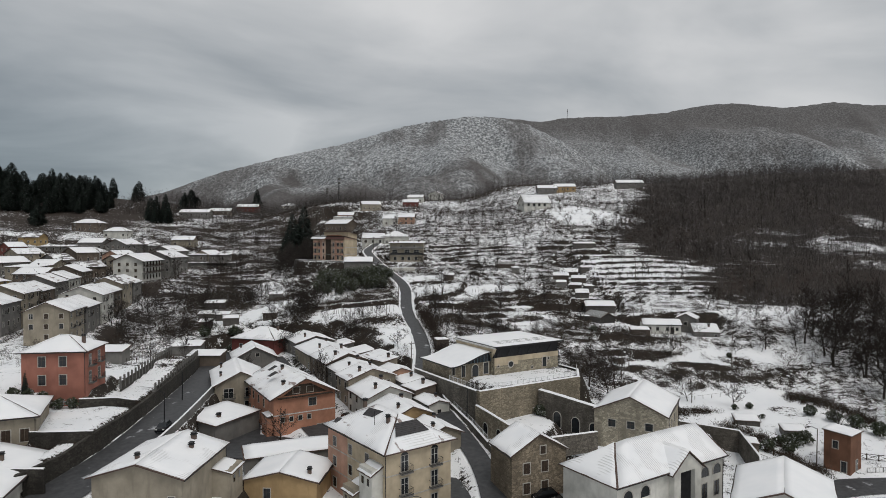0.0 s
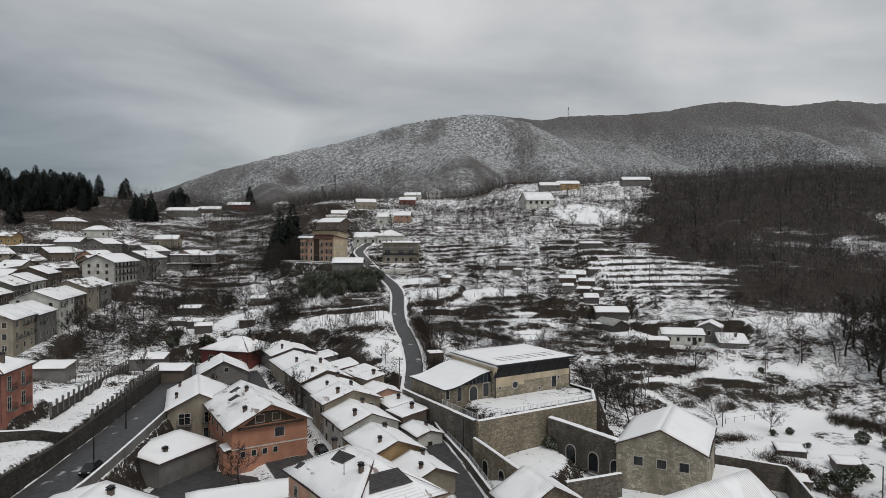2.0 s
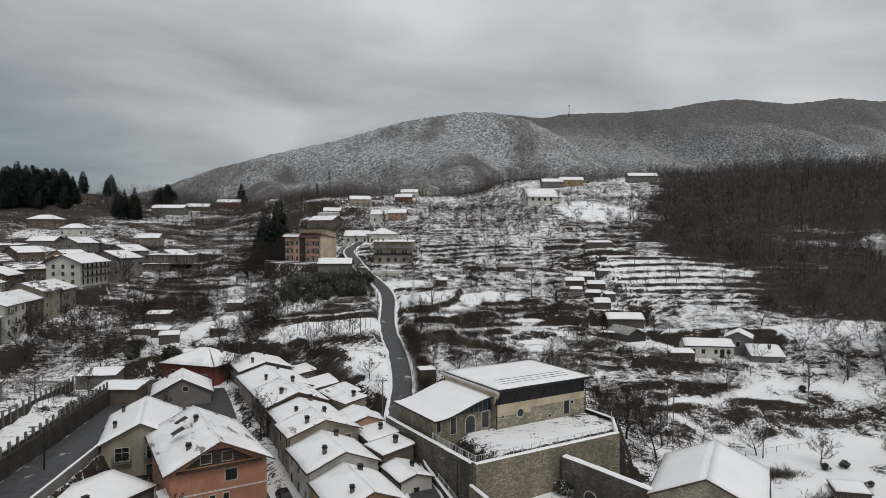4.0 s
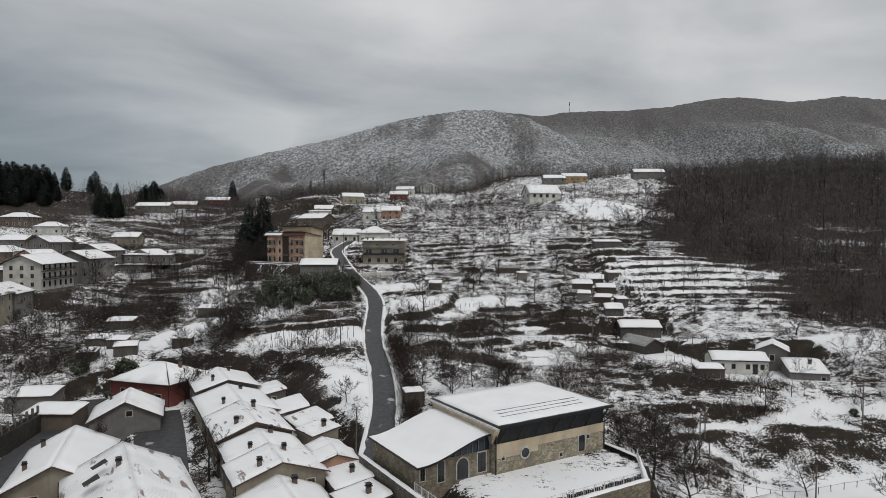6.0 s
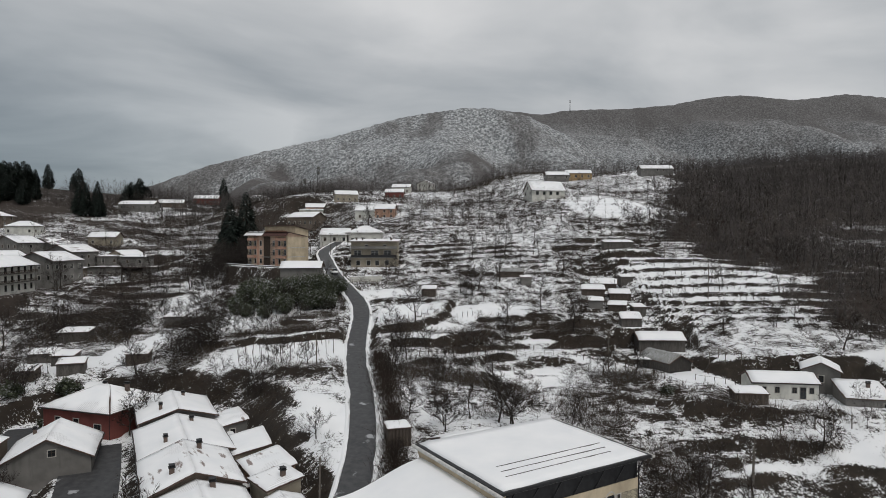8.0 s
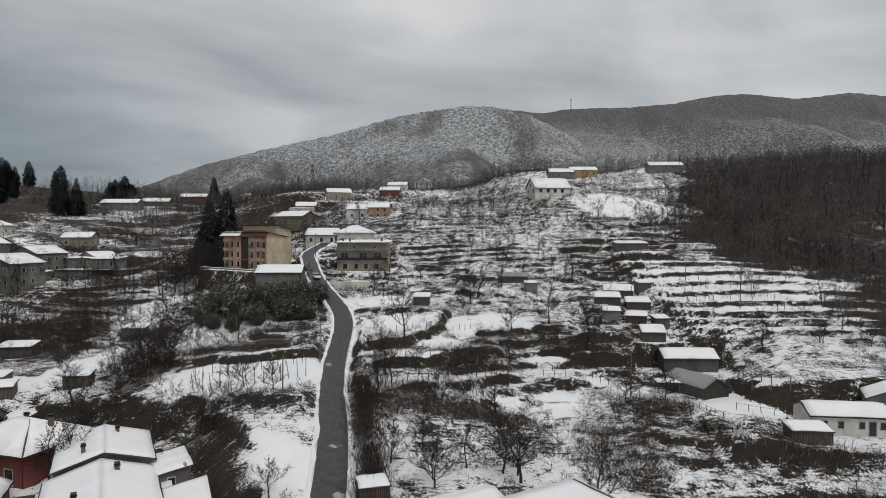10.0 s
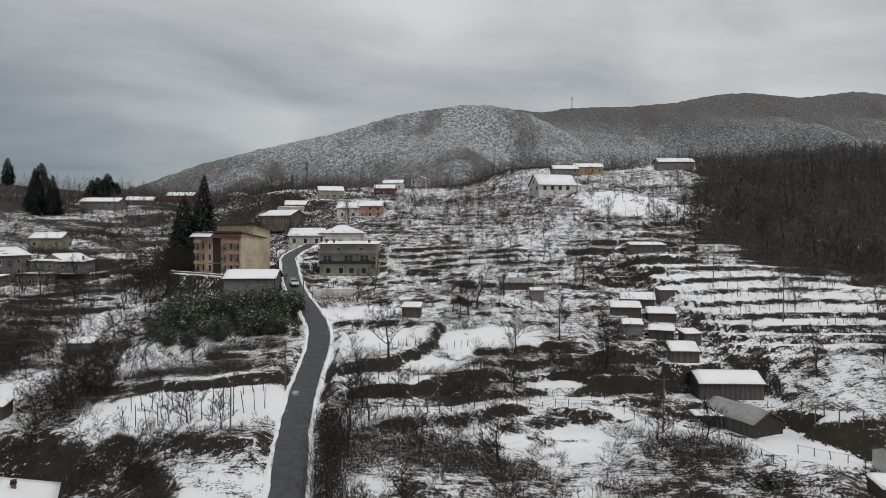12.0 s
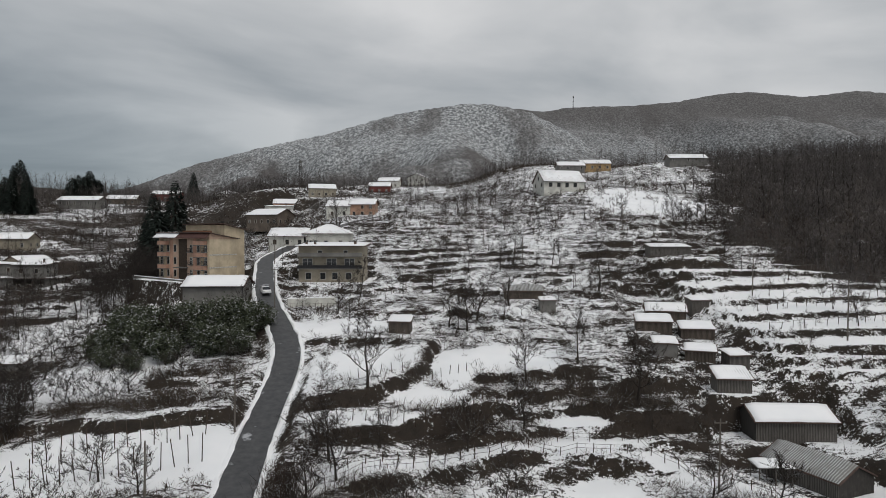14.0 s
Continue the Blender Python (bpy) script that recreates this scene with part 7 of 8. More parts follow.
brace_fence([(64.6, 129.5), (66.6, 123), (69.8, 115.4)], "dark timber fence with crossed braces beside the lane")
brace_fence([(81.5, 124.5), (86, 122.8), (93, 120.6)], "dark timber fence with crossed braces beyond the tower house")
CAR_DARK = Mat("dark_car_paint", 0.25, 0.3).color((0.015, 0.016, 0.018)).m
CAR_SILVER = Mat("silver_car_paint", 0.3, 0.6).color((0.4, 0.41, 0.42)).m
CAR_WHITE = Mat("white_car_paint", 0.3).color((0.7, 0.7, 0.7)).m
RUBBER = plain("tyre_rubber", (0.012, 0.012, 0.012), 0.9)
LAMP = Mat("headlight_glass", 0.1).color((0.6, 0.6, 0.58)).m
TAIL = Mat("tail_light", 0.2).color((0.25, 0.01, 0.01)).m


def car(x, y, yaw, paint, label, z=None):
    root = new("car")
    tagged(root, label, "car", "parked cars")
    root.matrix_world = pose(x, y, z_at(x, y) + 0.18 if z is None else z, 0, 0, yaw)
    bm = bmesh.new()
    prof = ((-2.05, 0.35), (-2.1, 0.62), (-1.95, 0.9), (-1.1, 0.98), (1.0, 1.0), (1.9, 0.95), (2.08, 0.7), (2.05, 0.35))
    rings = []
    for yy, k in ((-0.84, 0.93), (-0.8, 1.0), (0.8, 1.0), (0.84, 0.93)):
        rings.append([bm.verts.new((px * (0.985 if abs(yy) > 0.82 else 1), yy, 0.35 + (pz - 0.35) * k)) for px, pz in prof])
    for a, b in zip(rings, rings[1:]):
        for i in range(len(prof)):
            k = (i + 1) % len(prof)
            bm.faces.new((a[i], a[k], b[k], b[i]))
    bm.faces.new(rings[0][::-1])
    bm.faces.new(rings[-1])
    roof = [(-0.45, -0.62, 1.46), (1.35, -0.62, 1.46), (1.35, 0.62, 1.46), (-0.45, 0.62, 1.46)]
    slab(bm, roof, 0.05)
    bmesh.ops.recalc_face_normals(bm, faces=bm.faces)
    part("body", bm, paint, root)
    bm = bmesh.new()
    lo = [bm.verts.new(p) for p in ((-1.15, -0.76, 0.97), (1.85, -0.76, 0.97), (1.85, 0.76, 0.97), (-1.15, 0.76, 0.97))]
    hi = [bm.verts.new(p) for p in roof]
    for i in range(4):
        k = (i + 1) % 4
        bm.faces.new((lo[i], lo[k], hi[k], hi[i]))
    part("windows", bm, GLASS, root)
    for sx in (-1.3, 1.3):
        for sy in (-1, 1):
            bm = bmesh.new()
            rod(bm, (sx, sy * 0.68, 0.32), (sx, sy * 0.87, 0.32), 0.32, seg=14)
            wh = part("wheel", bm, RUBBER, root)
            bm = bmesh.new()
            rod(bm, (sx, sy * 0.86, 0.32), (sx, sy * 0.885, 0.32), 0.19, seg=10)
            part("rim", bm, CAR_SILVER, wh)
    for sy in (-1, 1):
        bm = bmesh.new()
        box(bm, -2.12, sy * 0.6 - 0.17, 0.68, -2.0, sy * 0.6 + 0.17, 0.82, 0.02)
        part("headlight", bm, LAMP, root)
        bm = bmesh.new()
        box(bm, 2.0, sy * 0.65 - 0.12, 0.7, 2.1, sy * 0.65 + 0.12, 0.9, 0.02)
        part("tail_light", bm, TAIL, root)
    return root


car(15.2, 94.5, 20, CAR_DARK, "dark compact car parked by the stone house")
car(17.8, 92.2, 15, CAR_SILVER, "silver hatchback parked by the stone house")
car(-48.6, 109.5, 96, CAR_DARK, "dark car parked along the street")
car(-19.4, 128.5, 118, CAR_DARK, "dark car parked in the narrow street")
car(-26.4, 268, 112, CAR_WHITE, "white car on the climbing road")

# ---- trees and brush ----
def tubes(segs, sides=3):
    """Joined tapered tubes from (p0, p1, r0, r1) rows."""
    verts, faces = [], []
    for p0, p1, r0, r1 in segs:
        d = (p1 - p0).normalized()
        a = d.orthogonal().normalized()
        b = d.cross(a)
        k = len(verts)
        for p, r in ((p0, r0), (p1, r1)):
            for i in range(sides):
                t = 2 * math.pi * i / sides
                verts.append(p + (a * math.cos(t) + b * math.sin(t)) * r)
        for i in range(sides):
            j = (i + 1) % sides
            faces.append((k + i, k + j, k + sides + j, k + sides + i))
    return verts, faces


def bare_tree_meshes(seed, height, spread=0.55, limbs=9, droop=0.0, raw=False):
    rng = random.Random(seed)
    trunk, twigs, fine = [], [], []
    p = Vector((0, 0, -0.5))
    r = height * 0.02 + 0.05
    d = Vector((0, 0, 1))
    stations = []
    n = 6
    for i in range(n):
        q = p + d * (height * 0.8 / n)
        r1 = r * 0.8
        trunk.append((p, q, r, r1))
        stations.append((q, r1))
        d = (d + Vector((rng.gauss(0, 0.13), rng.gauss(0, 0.13), 0.12))).normalized()
        p, r = q, r1

    def limb(p, d, length, r, level):
        segs = 3 if level == 0 else 2
        if level == 2:
            for k in range(2):
                e = (d + Vector((rng.gauss(0, 0.35), rng.gauss(0, 0.35), rng.gauss(0.1, 0.25)))).normalized()
                fine.append((p, p + e * length, 0.026))
                fine.append((p + d * length * 0.4, p + d * length * 0.4 + e * length * 0.7, 0.02))
            return
        for i in range(segs):
            q = p + d * length / segs
            twigs.append((p, q, r, max(r * 0.72, 0.019)))
            d = (d + Vector((rng.gauss(0, 0.2), rng.gauss(0, 0.2), 0.12 - droop))).normalized()
            p, r = q, max(r * 0.72, 0.019)
            if level < 2:
                for _ in range(3 if level == 0 else 2):
                    side = Vector((rng.gauss(0, 1), rng.gauss(0, 1), rng.gauss(0.25, 0.5))).normalized()
                    limb(p, (d * 0.7 + side * 0.75).normalized(), length * rng.uniform(0.4, 0.62), r * 0.7, level + 1)

    for i in range(limbs):
        q, rr = stations[min(n - 1, 1 + int(i * (n - 1) / limbs))]
        a = i * 2.4 + rng.random()
        out = Vector((math.cos(a), math.sin(a), 0.55 + 0.5 * i / limbs)).normalized()
        limb(q, out, height * spread * rng.uniform(0.55, 0.85) * (1.1 - 0.45 * i / limbs), rr * 0.6, 0)
    limb(p, d, height * 0.28, r, 0)
    if raw:
        return trunk, twigs, fine
    out = []
    for nm, sg, sd, mt in (("trunk", trunk, 5, BARK), ("crown", twigs, 3, BARK_BROWN)):
        v, f = tubes(sg, sd)
        if nm == "crown":
            for a, b, w in fine:
                s = (b - a).cross(Vector((rng.gauss(0, 1), rng.gauss(0, 1), rng.gauss(0, 1)))).normalized() * w
                f.append((len(v), len(v) + 1, len(v) + 2))
                v += [a - s, a + s, b]
        me = bpy.data.meshes.new(nm)
        me.from_pydata(v, [], f)
        me.materials.append(mt)
        out.append(me)
    return out


def free_of(x, y, margin=1.0):
    """Whether a spot lies off roads, pads and houses."""
    for pts, z, width in ROADS:
        if np.min(np.hypot(pts[:, 0] - x, pts[:, 1] - y)) < width / 2 + margin + 0.6:
            return False
    for hx, hy, rad in FOOT:
        if (hx - x) ** 2 + (hy - y) ** 2 < (rad + margin) ** 2:
            return False
    for p in PADS[:6]:
        if pad_mask(np.array([x]), np.array([y]), p)[0] > 0.5:
            return False
    return True


FOOT = []
for ob in list(scene.collection.objects):
    if ob.parent is None and ob.get("category") in ("house", "barn", "shed", "hall", "apartment block", "garage", "pergola"):
        kids = [c for c in ob.children if c.name.startswith(("wall", "post"))]
        size = max([max(c.dimensions.x, c.dimensions.y) for c in kids] or [4])
        c = ob.matrix_world @ (sum((Vector(b) for b in kids[0].bound_box), Vector()) / 8) if kids else ob.location
        FOOT.append((c.x, c.y, size * 0.45))

TREE_KINDS = [bare_tree_meshes(s, h, sp, lb) for s, h, sp, lb in ((1, 7, 0.5, 9), (2, 6, 0.62, 8), (3, 8.5, 0.42, 10), (4, 5, 0.66, 8), (5, 9.5, 0.36, 11), (6, 6.5, 0.55, 9))]
FAR_KINDS = [bare_tree_meshes(s, h, sp, lb) for s, h, sp, lb in ((12, 7, 0.5, 4), (13, 6, 0.6, 4), (14, 8.5, 0.42, 5))]


def bare_tree(x, y, kind, size, turn, label, group="bare trees"):
    root = new("bare_tree")
    root.matrix_world = pose(x, y, z_at(x, y), 0, 0, turn) @ Matrix.Scale(size, 4)
    tagged(root, label, "tree", group)
    for nm, me in zip(("trunk", "crown"), kind):
        ob = new(nm, me)
        ob.parent = root
    return root


TR = random.Random(21)
# taller trees standing at the foot of the eastern wood
for i in range(46):
    x, y = TR.uniform(100, 126), TR.uniform(138, 188)
    if x < 101 and 150 < y < 190 or not free_of(x, y, 1.0):
        continue
    bare_tree(x, y, TREE_KINDS[TR.choice((2, 4, 2, 4, 0))], TR.uniform(1.2, 1.8), TR.random() * 360, "tall leafless tree at the wood's edge")
# trees with a place of their own
for x, y, k, s in ((31, 127, 3, 0.8), (38, 144, 1, 1.3), (41, 150, 0, 1.2), (36, 224, 1, 1.5), (14, 250, 2, 1.0), (16, 255, 4, 1.0), (-30.5, 118.5, 3, 1.2), (-80, 108, 3, 0.9), (62, 172, 0, 1.1), (86, 205, 1, 1.2),
                   (6, 171, 3, 0.9), (10, 174, 1, 0.8), (16, 173, 3, 1.1), (-12, 168, 3, 0.8), (-2.5, 205.5, 2, 0.9), (-4.0, 207, 4, 0.7), (12.5, 213, 3, 1.2), (20, 219, 1, 1.1), (38, 205, 3, 1.0), (44, 203, 1, 0.9),
                   (-26, 204, 3, 1.0), (-20, 200, 3, 0.9), (-44, 186, 2, 1.0), (-46, 212, 0, 1.1), (-55, 205, 2, 1.1), (60.5, 156, 1, 1.0), (70, 152, 3, 1.0), (90, 176, 2, 1.0)):
    bare_tree(x, y, TREE_KINDS[k], s, TR.random() * 360, "leafless fruit tree with dark snow-dusted branches")
made = 0
while made < 190:
    y = TR.uniform(148, 430)
    x = TR.uniform(-150, 118) if y > 165 else TR.uniform(-95, 100)
    w = float(vnoise(np.array([x / 30]), np.array([y / 30]), 77)[0])
    keep = 0.15 + 1.4 * max(0, w - 0.35)
    if x > 58 and y < 300 and x < 104 and y > 222:
        keep *= 0.12
    if x > 40 and y < 200:
        keep *= 0.45
    if -48 < x < -14 and 196 < y < 220:
        keep *= 0.3
    if 150 < y < 185 and -14 < x < 0:
        keep = 0
    if plots(np.array([x]), np.array([y]))[0] > 0.4:
        keep *= 0.2
    if TR.random() > keep or not free_of(x, y, 0.8):
        continue
    bare_tree(x, y, FAR_KINDS[TR.randrange(3)] if y > 235 else TREE_KINDS[TR.randrange(6)], TR.uniform(0.6, 1.15) * (1.15 if y > 260 else 1), TR.random() * 360, "leafless tree with thin dark branches on the snowy slope")
    made += 1


def slivers(name, pos, length, direction, width, material, label, category):
    """Many thin tapering blades as one mesh: rows of base, length, direction."""
    n = len(pos)
    d = direction / np.linalg.norm(direction, axis=1)[:, None]
    rnd = np.random.default_rng(n)
    r = rnd.normal(size=(n, 3))
    s = np.cross(d, r)
    s /= np.linalg.norm(s, axis=1)[:, None] + 1e-9
    tip = pos + d * length[:, None]
    w = width[:, None]
    v = np.stack([pos - s * w, pos + s * w, tip], 1).reshape(-1, 3)
    f = np.arange(n * 3).reshape(-1, 3)
    me = bpy.data.meshes.new(name)
    me.from_pydata(v.tolist(), [], f.tolist())
    me.materials.append(material)
    ob = new(name, me)
    return tagged(ob, label, category, kind="stuff")


RN = np.random.default_rng(4)


def scatter(n, x0, x1, y0, y1, weight, margin=0.4):
    """Spots drawn by a weight between 0 and 1, off roads and houses."""
    x, y = RN.uniform(x0, x1, n), RN.uniform(y0, y1, n)
    keep = RN.random(n) < weight(x, y)
    x, y = x[keep], y[keep]
    ok = np.ones(len(x), bool)
    for pts, z, width in ROADS:
        for i in range(0, len(pts), 1):
            ok &= np.hypot(x - pts[i, 0], y - pts[i, 1]) > width / 2 + 0.7 + margin
    for hx, hy, rad in FOOT:
        ok &= np.hypot(x - hx, y - hy) > rad + margin
    for p in PADS:
        ok &= pad_mask(x, y, p) < 0.5
    return x[ok], y[ok]


def steep(x, y):
    e = 0.6
    gx_, gy_ = land(x + e, y) - land(x - e, y), land(x, y + e) - land(x, y - e)
    return np.hypot(gx_, gy_) / (2 * e)


def brush_weight(x, y):
    bare = np.maximum(np.maximum(kept(x, y), 0.9 * plots(x, y)), 0.75 * neat_terraces(x, y))
    return np.clip(0.05 + 0.5 * smooth(0.4, 1.0, steep(x, y)) + 0.45 * thicket(x, y), 0, 1) * (1 - bare)


def twig_clumps(x, y, per, hmin, hmax, out=0.8):
    z = land(x, y)
    n = len(x)
    size = RN.uniform(hmin, hmax, n)
    P = np.repeat(np.stack([x, y, z - 0.05], 1), per, 0)
    S = np.repeat(size, per)
    m = len(P)
    P[:, :2] += RN.normal(size=(m, 2)) * (0.35 * S)[:, None]
    D = np.stack([RN.normal(size=m) * out, RN.normal(size=m) * out, np.abs(RN.normal(size=m)) * 0.8 + 0.35], 1)
    L = S * RN.uniform(0.45, 1.1, m)
    # half of the blades start higher, as side twigs
    up = RN.random(m) < 0.5
    P[up, 2] += S[up] * RN.uniform(0.1, 0.5, up.sum())
    L[up] *= 0.7
    return P, L, D


BRUSH = bramble_mat("bramble_twigs", (0.058, 0.043, 0.032), 0.03)
THORN = bramble_mat("thorn_twigs", (0.075, 0.06, 0.048), 0.05)
HEDGE = bark_mat("brown_hedge_twigs", (0.05, 0.036, 0.028))
bx, by = scatter(72000, -150, 118, 140, 330, brush_weight)
P, L, D = twig_clumps(bx, by, 18, 0.4, 1.5)
slivers("brush", P, L, D, RN.uniform(0.015, 0.045, len(P)), BRUSH, "dark leafless brambles and weeds on the terraces", "brush")
bx, by = scatter(26000, -230, 140, 330, 560, lambda x, y: (0.1 + 0.5 * smooth(0.42, 0.64, vnoise(x / 26, y / 26, 61))) * (1 - 0.8 * plots(x, y)))
P, L, D = twig_clumps(bx, by, 10, 0.9, 2.6)
slivers("far_brush", P, L, D, RN.uniform(0.05, 0.13, len(P)), BRUSH, "dark scrub on the upper slope", "brush")
bx, by = scatter(9000, -76, 100, 86, 146, lambda x, y: 0.12 + 0.7 * litter(x, y) * (np.abs(x) > 24), 0.3)
P, L, D = twig_clumps(bx, by, 16, 0.3, 1.1)
slivers("yard_weeds", P, L, D, RN.uniform(0.015, 0.045, len(P)), BRUSH, "dry weeds and brambles in the yards", "brush")
bx, by = scatter(52000, -110, 75, 155, 272, lambda x, y: 0.75 * scrub(x, y) * (1 - 0.9 * plots(x, y)), 0.2)
P, L, D = twig_clumps(bx, by, 16, 0.8, 2.4, 0.6)
slivers("thicket", P, L, D, RN.uniform(0.016, 0.04, len(P)), THORN, "grey-brown leafless thicket in overgrown corners", "brush")
# overgrown hedge across the eastern meadow and beside the lane
for hx0, hy0, hx1, hy1, hn, hr in ((87, 158, 97, 141, 420, 1.3), (62, 139, 70, 130, 130, 0.8), (67.5, 126, 71.5, 117.5, 110, 0.7), (52, 145.5, 63, 147, 120, 0.8)):
    hu = RN.random(hn)
    P, L, D = twig_clumps(hx0 + (hx1 - hx0) * hu + RN.normal(size=hn) * hr, hy0 + (hy1 - hy0) * hu + RN.normal(size=hn) * hr, 22, 0.7, 1.9, 0.7)
    slivers("bramble_hedge", P, L, D, RN.uniform(0.02, 0.05, len(P)), BRUSH, "dark overgrown bramble hedge in the snow", "hedge")
# hedge on the road's uphill side
hp = ROADS[0][0]
sel = (hp[:, 1] > 152) & (hp[:, 1] < 203)
hx = np.repeat(hp[sel, 0] + 4.6, 26) + RN.normal(size=sel.sum() * 26) * 0.7
hy = np.repeat(hp[sel, 1], 26) + RN.uniform(-1, 1, sel.sum() * 26)
P, L, D = twig_clumps(hx, hy, 16, 1.6, 3.0, 0.45)
slivers("hedge", P, L, D, RN.uniform(0.015, 0.035, len(P)), HEDGE, "tall brown leafless hedge beside the road", "hedge")


def tree_template(seed, height, spread, limbs, thin):
    """One leafless tree as rows of blades: base, direction, length, half width."""
    rng = random.Random(seed)
    trunk, twigs, fine = bare_tree_meshes(seed, height, spread, limbs, raw=True)
    rows = [(p, q - p, (q - p).length * 1.25, r) for p, q, r, r1 in trunk]
    rows += [(p, q - p, (q - p).length * 1.3, max(r, 0.03)) for p, q, r, r1 in twigs if thin > 0 or r > 0.05 or rng.random() < 0.55]
    rows += [(p, q - p, (q - p).length, 0.034) for p, q, w in fine if rng.random() < thin]
    return (np.array([tuple(r[0]) for r in rows]), np.array([tuple(r[1]) for r in rows]), np.array([r[2] for r in rows]), np.array([r[3] for r in rows]))


SHAPES = [tree_template(s, h, sp, lb, th) for s, h, sp, lb, th in ((31, 8, 0.5, 7, 0.45), (32, 7, 0.6, 7, 0.45), (33, 9, 0.45, 8, 0.4), (34, 6.5, 0.62, 6, 0.5))]
LOW_SHAPES = [tree_template(s, h, sp, lb, th) for s, h, sp, lb, th in ((41, 8, 0.4, 5, 0.0), (42, 9, 0.36, 5, 0.0), (43, 7, 0.5, 5, 0.0))]


def tree_field(name, x, y, size, label, material, shapes=SHAPES, width=1.0):
    """Uncounted leafless trees and saplings, each turned and sized on its own, as one mesh."""
    z = land(x, y) - 0.3
    out = [[], [], [], []]
    kind = RN.integers(0, len(shapes), len(x))
    turn = RN.uniform(0, 2 * math.pi, len(x))
    for k, (P, D, L, W) in enumerate(shapes):
        sel = kind == k
        n, m = int(sel.sum()), len(P)
        if not n:
            continue
        c, s_ = np.cos(turn[sel])[:, None], np.sin(turn[sel])[:, None]
        sz = size[sel][:, None]

        def spin(v):
            return np.stack([v[None, :, 0] * c - v[None, :, 1] * s_, v[None, :, 0] * s_ + v[None, :, 1] * c, np.repeat(v[None, :, 2], n, 0)], -1)

        out[0].append((spin(P) * sz[..., None] + np.stack([x[sel], y[sel], z[sel]], 1)[:, None, :]).reshape(-1, 3))
        out[1].append(spin(D).reshape(-1, 3))
        out[2].append((L[None] * sz).ravel())
        out[3].append((W[None] * sz ** 0.6 * width).ravel())
    P, D, L, W = (np.concatenate(o) for o in out)
    return slivers(name, P, L, D, W, material, label, "woodland")


WOODS = wood_mat("bare_beech_wood", (0.09, 0.08, 0.076), (0.175, 0.158, 0.149))
PALE_TWIGS = wood_mat("pale_bare_twigs", (0.06, 0.05, 0.044), (0.13, 0.115, 0.103))
SCRUB = wood_mat("grey_bare_twigs", (0.038, 0.031, 0.027), (0.085, 0.075, 0.067))

# the wood on the eastern hill: tall inside, low and bushy at its edge
wx, wy = scatter(9800, 84, 330, 124, 560, lambda x, y: np.clip(east_wood(x, y) * 1.15, 0, 1))
hh = (0.55 + 0.65 * vnoise(wx / 11, wy / 11, 51) + 0.25 * (vnoise(wx / 3, wy / 3, 52) > 0.75)) * (0.4 + 0.6 * smooth(0.15, 0.9, east_wood(wx, wy)))
tree_field("east_wood", wx, wy, hh, "dense brown-grey leafless wood on the hillside", WOODS, LOW_SHAPES, 1.35)
# brushwood filling the wood from below
wx, wy = scatter(11000, 86, 300, 130, 480, lambda x, y: (0.45 + 0.55 * smooth(175, 215, y)) * np.clip(east_wood(x, y) * 0.9 + 0.25 * smooth(0.05, 0.4, east_wood(x, y)), 0, 1))
P, L, D = twig_clumps(wx, wy, 13, 1.2, 3.6, 0.6)
slivers("wood_undergrowth", P, L, D, RN.uniform(0.04, 0.1, len(P)), WOODS, "brown undergrowth and saplings in the wood", "brush")
wx, wy = scatter(200, 100, 240, 200, 430, lambda x, y: np.clip(east_wood(x, y) - 0.3, 0, 1), 1)
tree_field("wood_trunks", wx, wy, RN.uniform(1.0, 1.7, len(wx)), "taller dark trees standing out of the wood", SCRUB, LOW_SHAPES, 2.0)
wx, wy = scatter(3400, -260, 200, 470, 660, lambda x, y: np.maximum(smooth(500, 545, y), smooth(470, 500, y) * smooth(-20, -70, x)) * smooth(0.1, 0.3, vnoise(x / 40, y / 40, 5)), 4)
tree_field("ridge_wood", wx, wy, RN.uniform(0.7, 1.5, len(wx)), "bare wood along the ridge behind the top houses", WOODS, LOW_SHAPES, 1.5)
wx, wy = scatter(3600, -260, -66, 180, 560, lambda x, y: smooth(0.32, 0.54, vnoise(x / 26, y / 26, 15)), 2)
tree_field("west_wood", wx, wy, RN.uniform(0.5, 1.15, len(wx)), "bare trees between the western houses", SCRUB, LOW_SHAPES, 1.3)
wx, wy = scatter(170, -80, -54, 293, 345, lambda x, y: x * 0 + 0.9, 2)
tree_field("copse", wx, wy, RN.uniform(0.9, 1.6, len(wx)), "misty bare copse beside the apartment block", SCRUB)
wx, wy = scatter(400, -110, -24, 190, 268, lambda x, y: smooth(0.4, 0.55, vnoise(x / 15, y / 15, 25)) * np.clip(thicket(x, y) * 1.6, 0, 1) * (1 - plots(x, y)), 2)
tree_field("gully_thicket", wx, wy, RN.uniform(0.5, 1.1, len(wx)), "dark thicket in the hollow below the apartments", SCRUB)
wx, wy = scatter(70, -54, -43, 198, 246, lambda x, y: np.clip(0.2 + scrub(x, y), 0, 1), 0.5)
tree_field("gully_trees", wx, wy, RN.uniform(0.55, 1.05, len(wx)), "tall grey bare trees along the gully", SCRUB, SHAPES, 0.9)
wx, wy = scatter(240, 70, 200, 125, 420, lambda x, y: np.clip(1 - np.abs(east_wood(x, y) - 0.25) * 2.5, 0, 1), 1)
tree_field("wood_edge", wx, wy, RN.uniform(0.6, 1.5, len(wx)), "scattered bare trees along the wood's edge", WOODS)
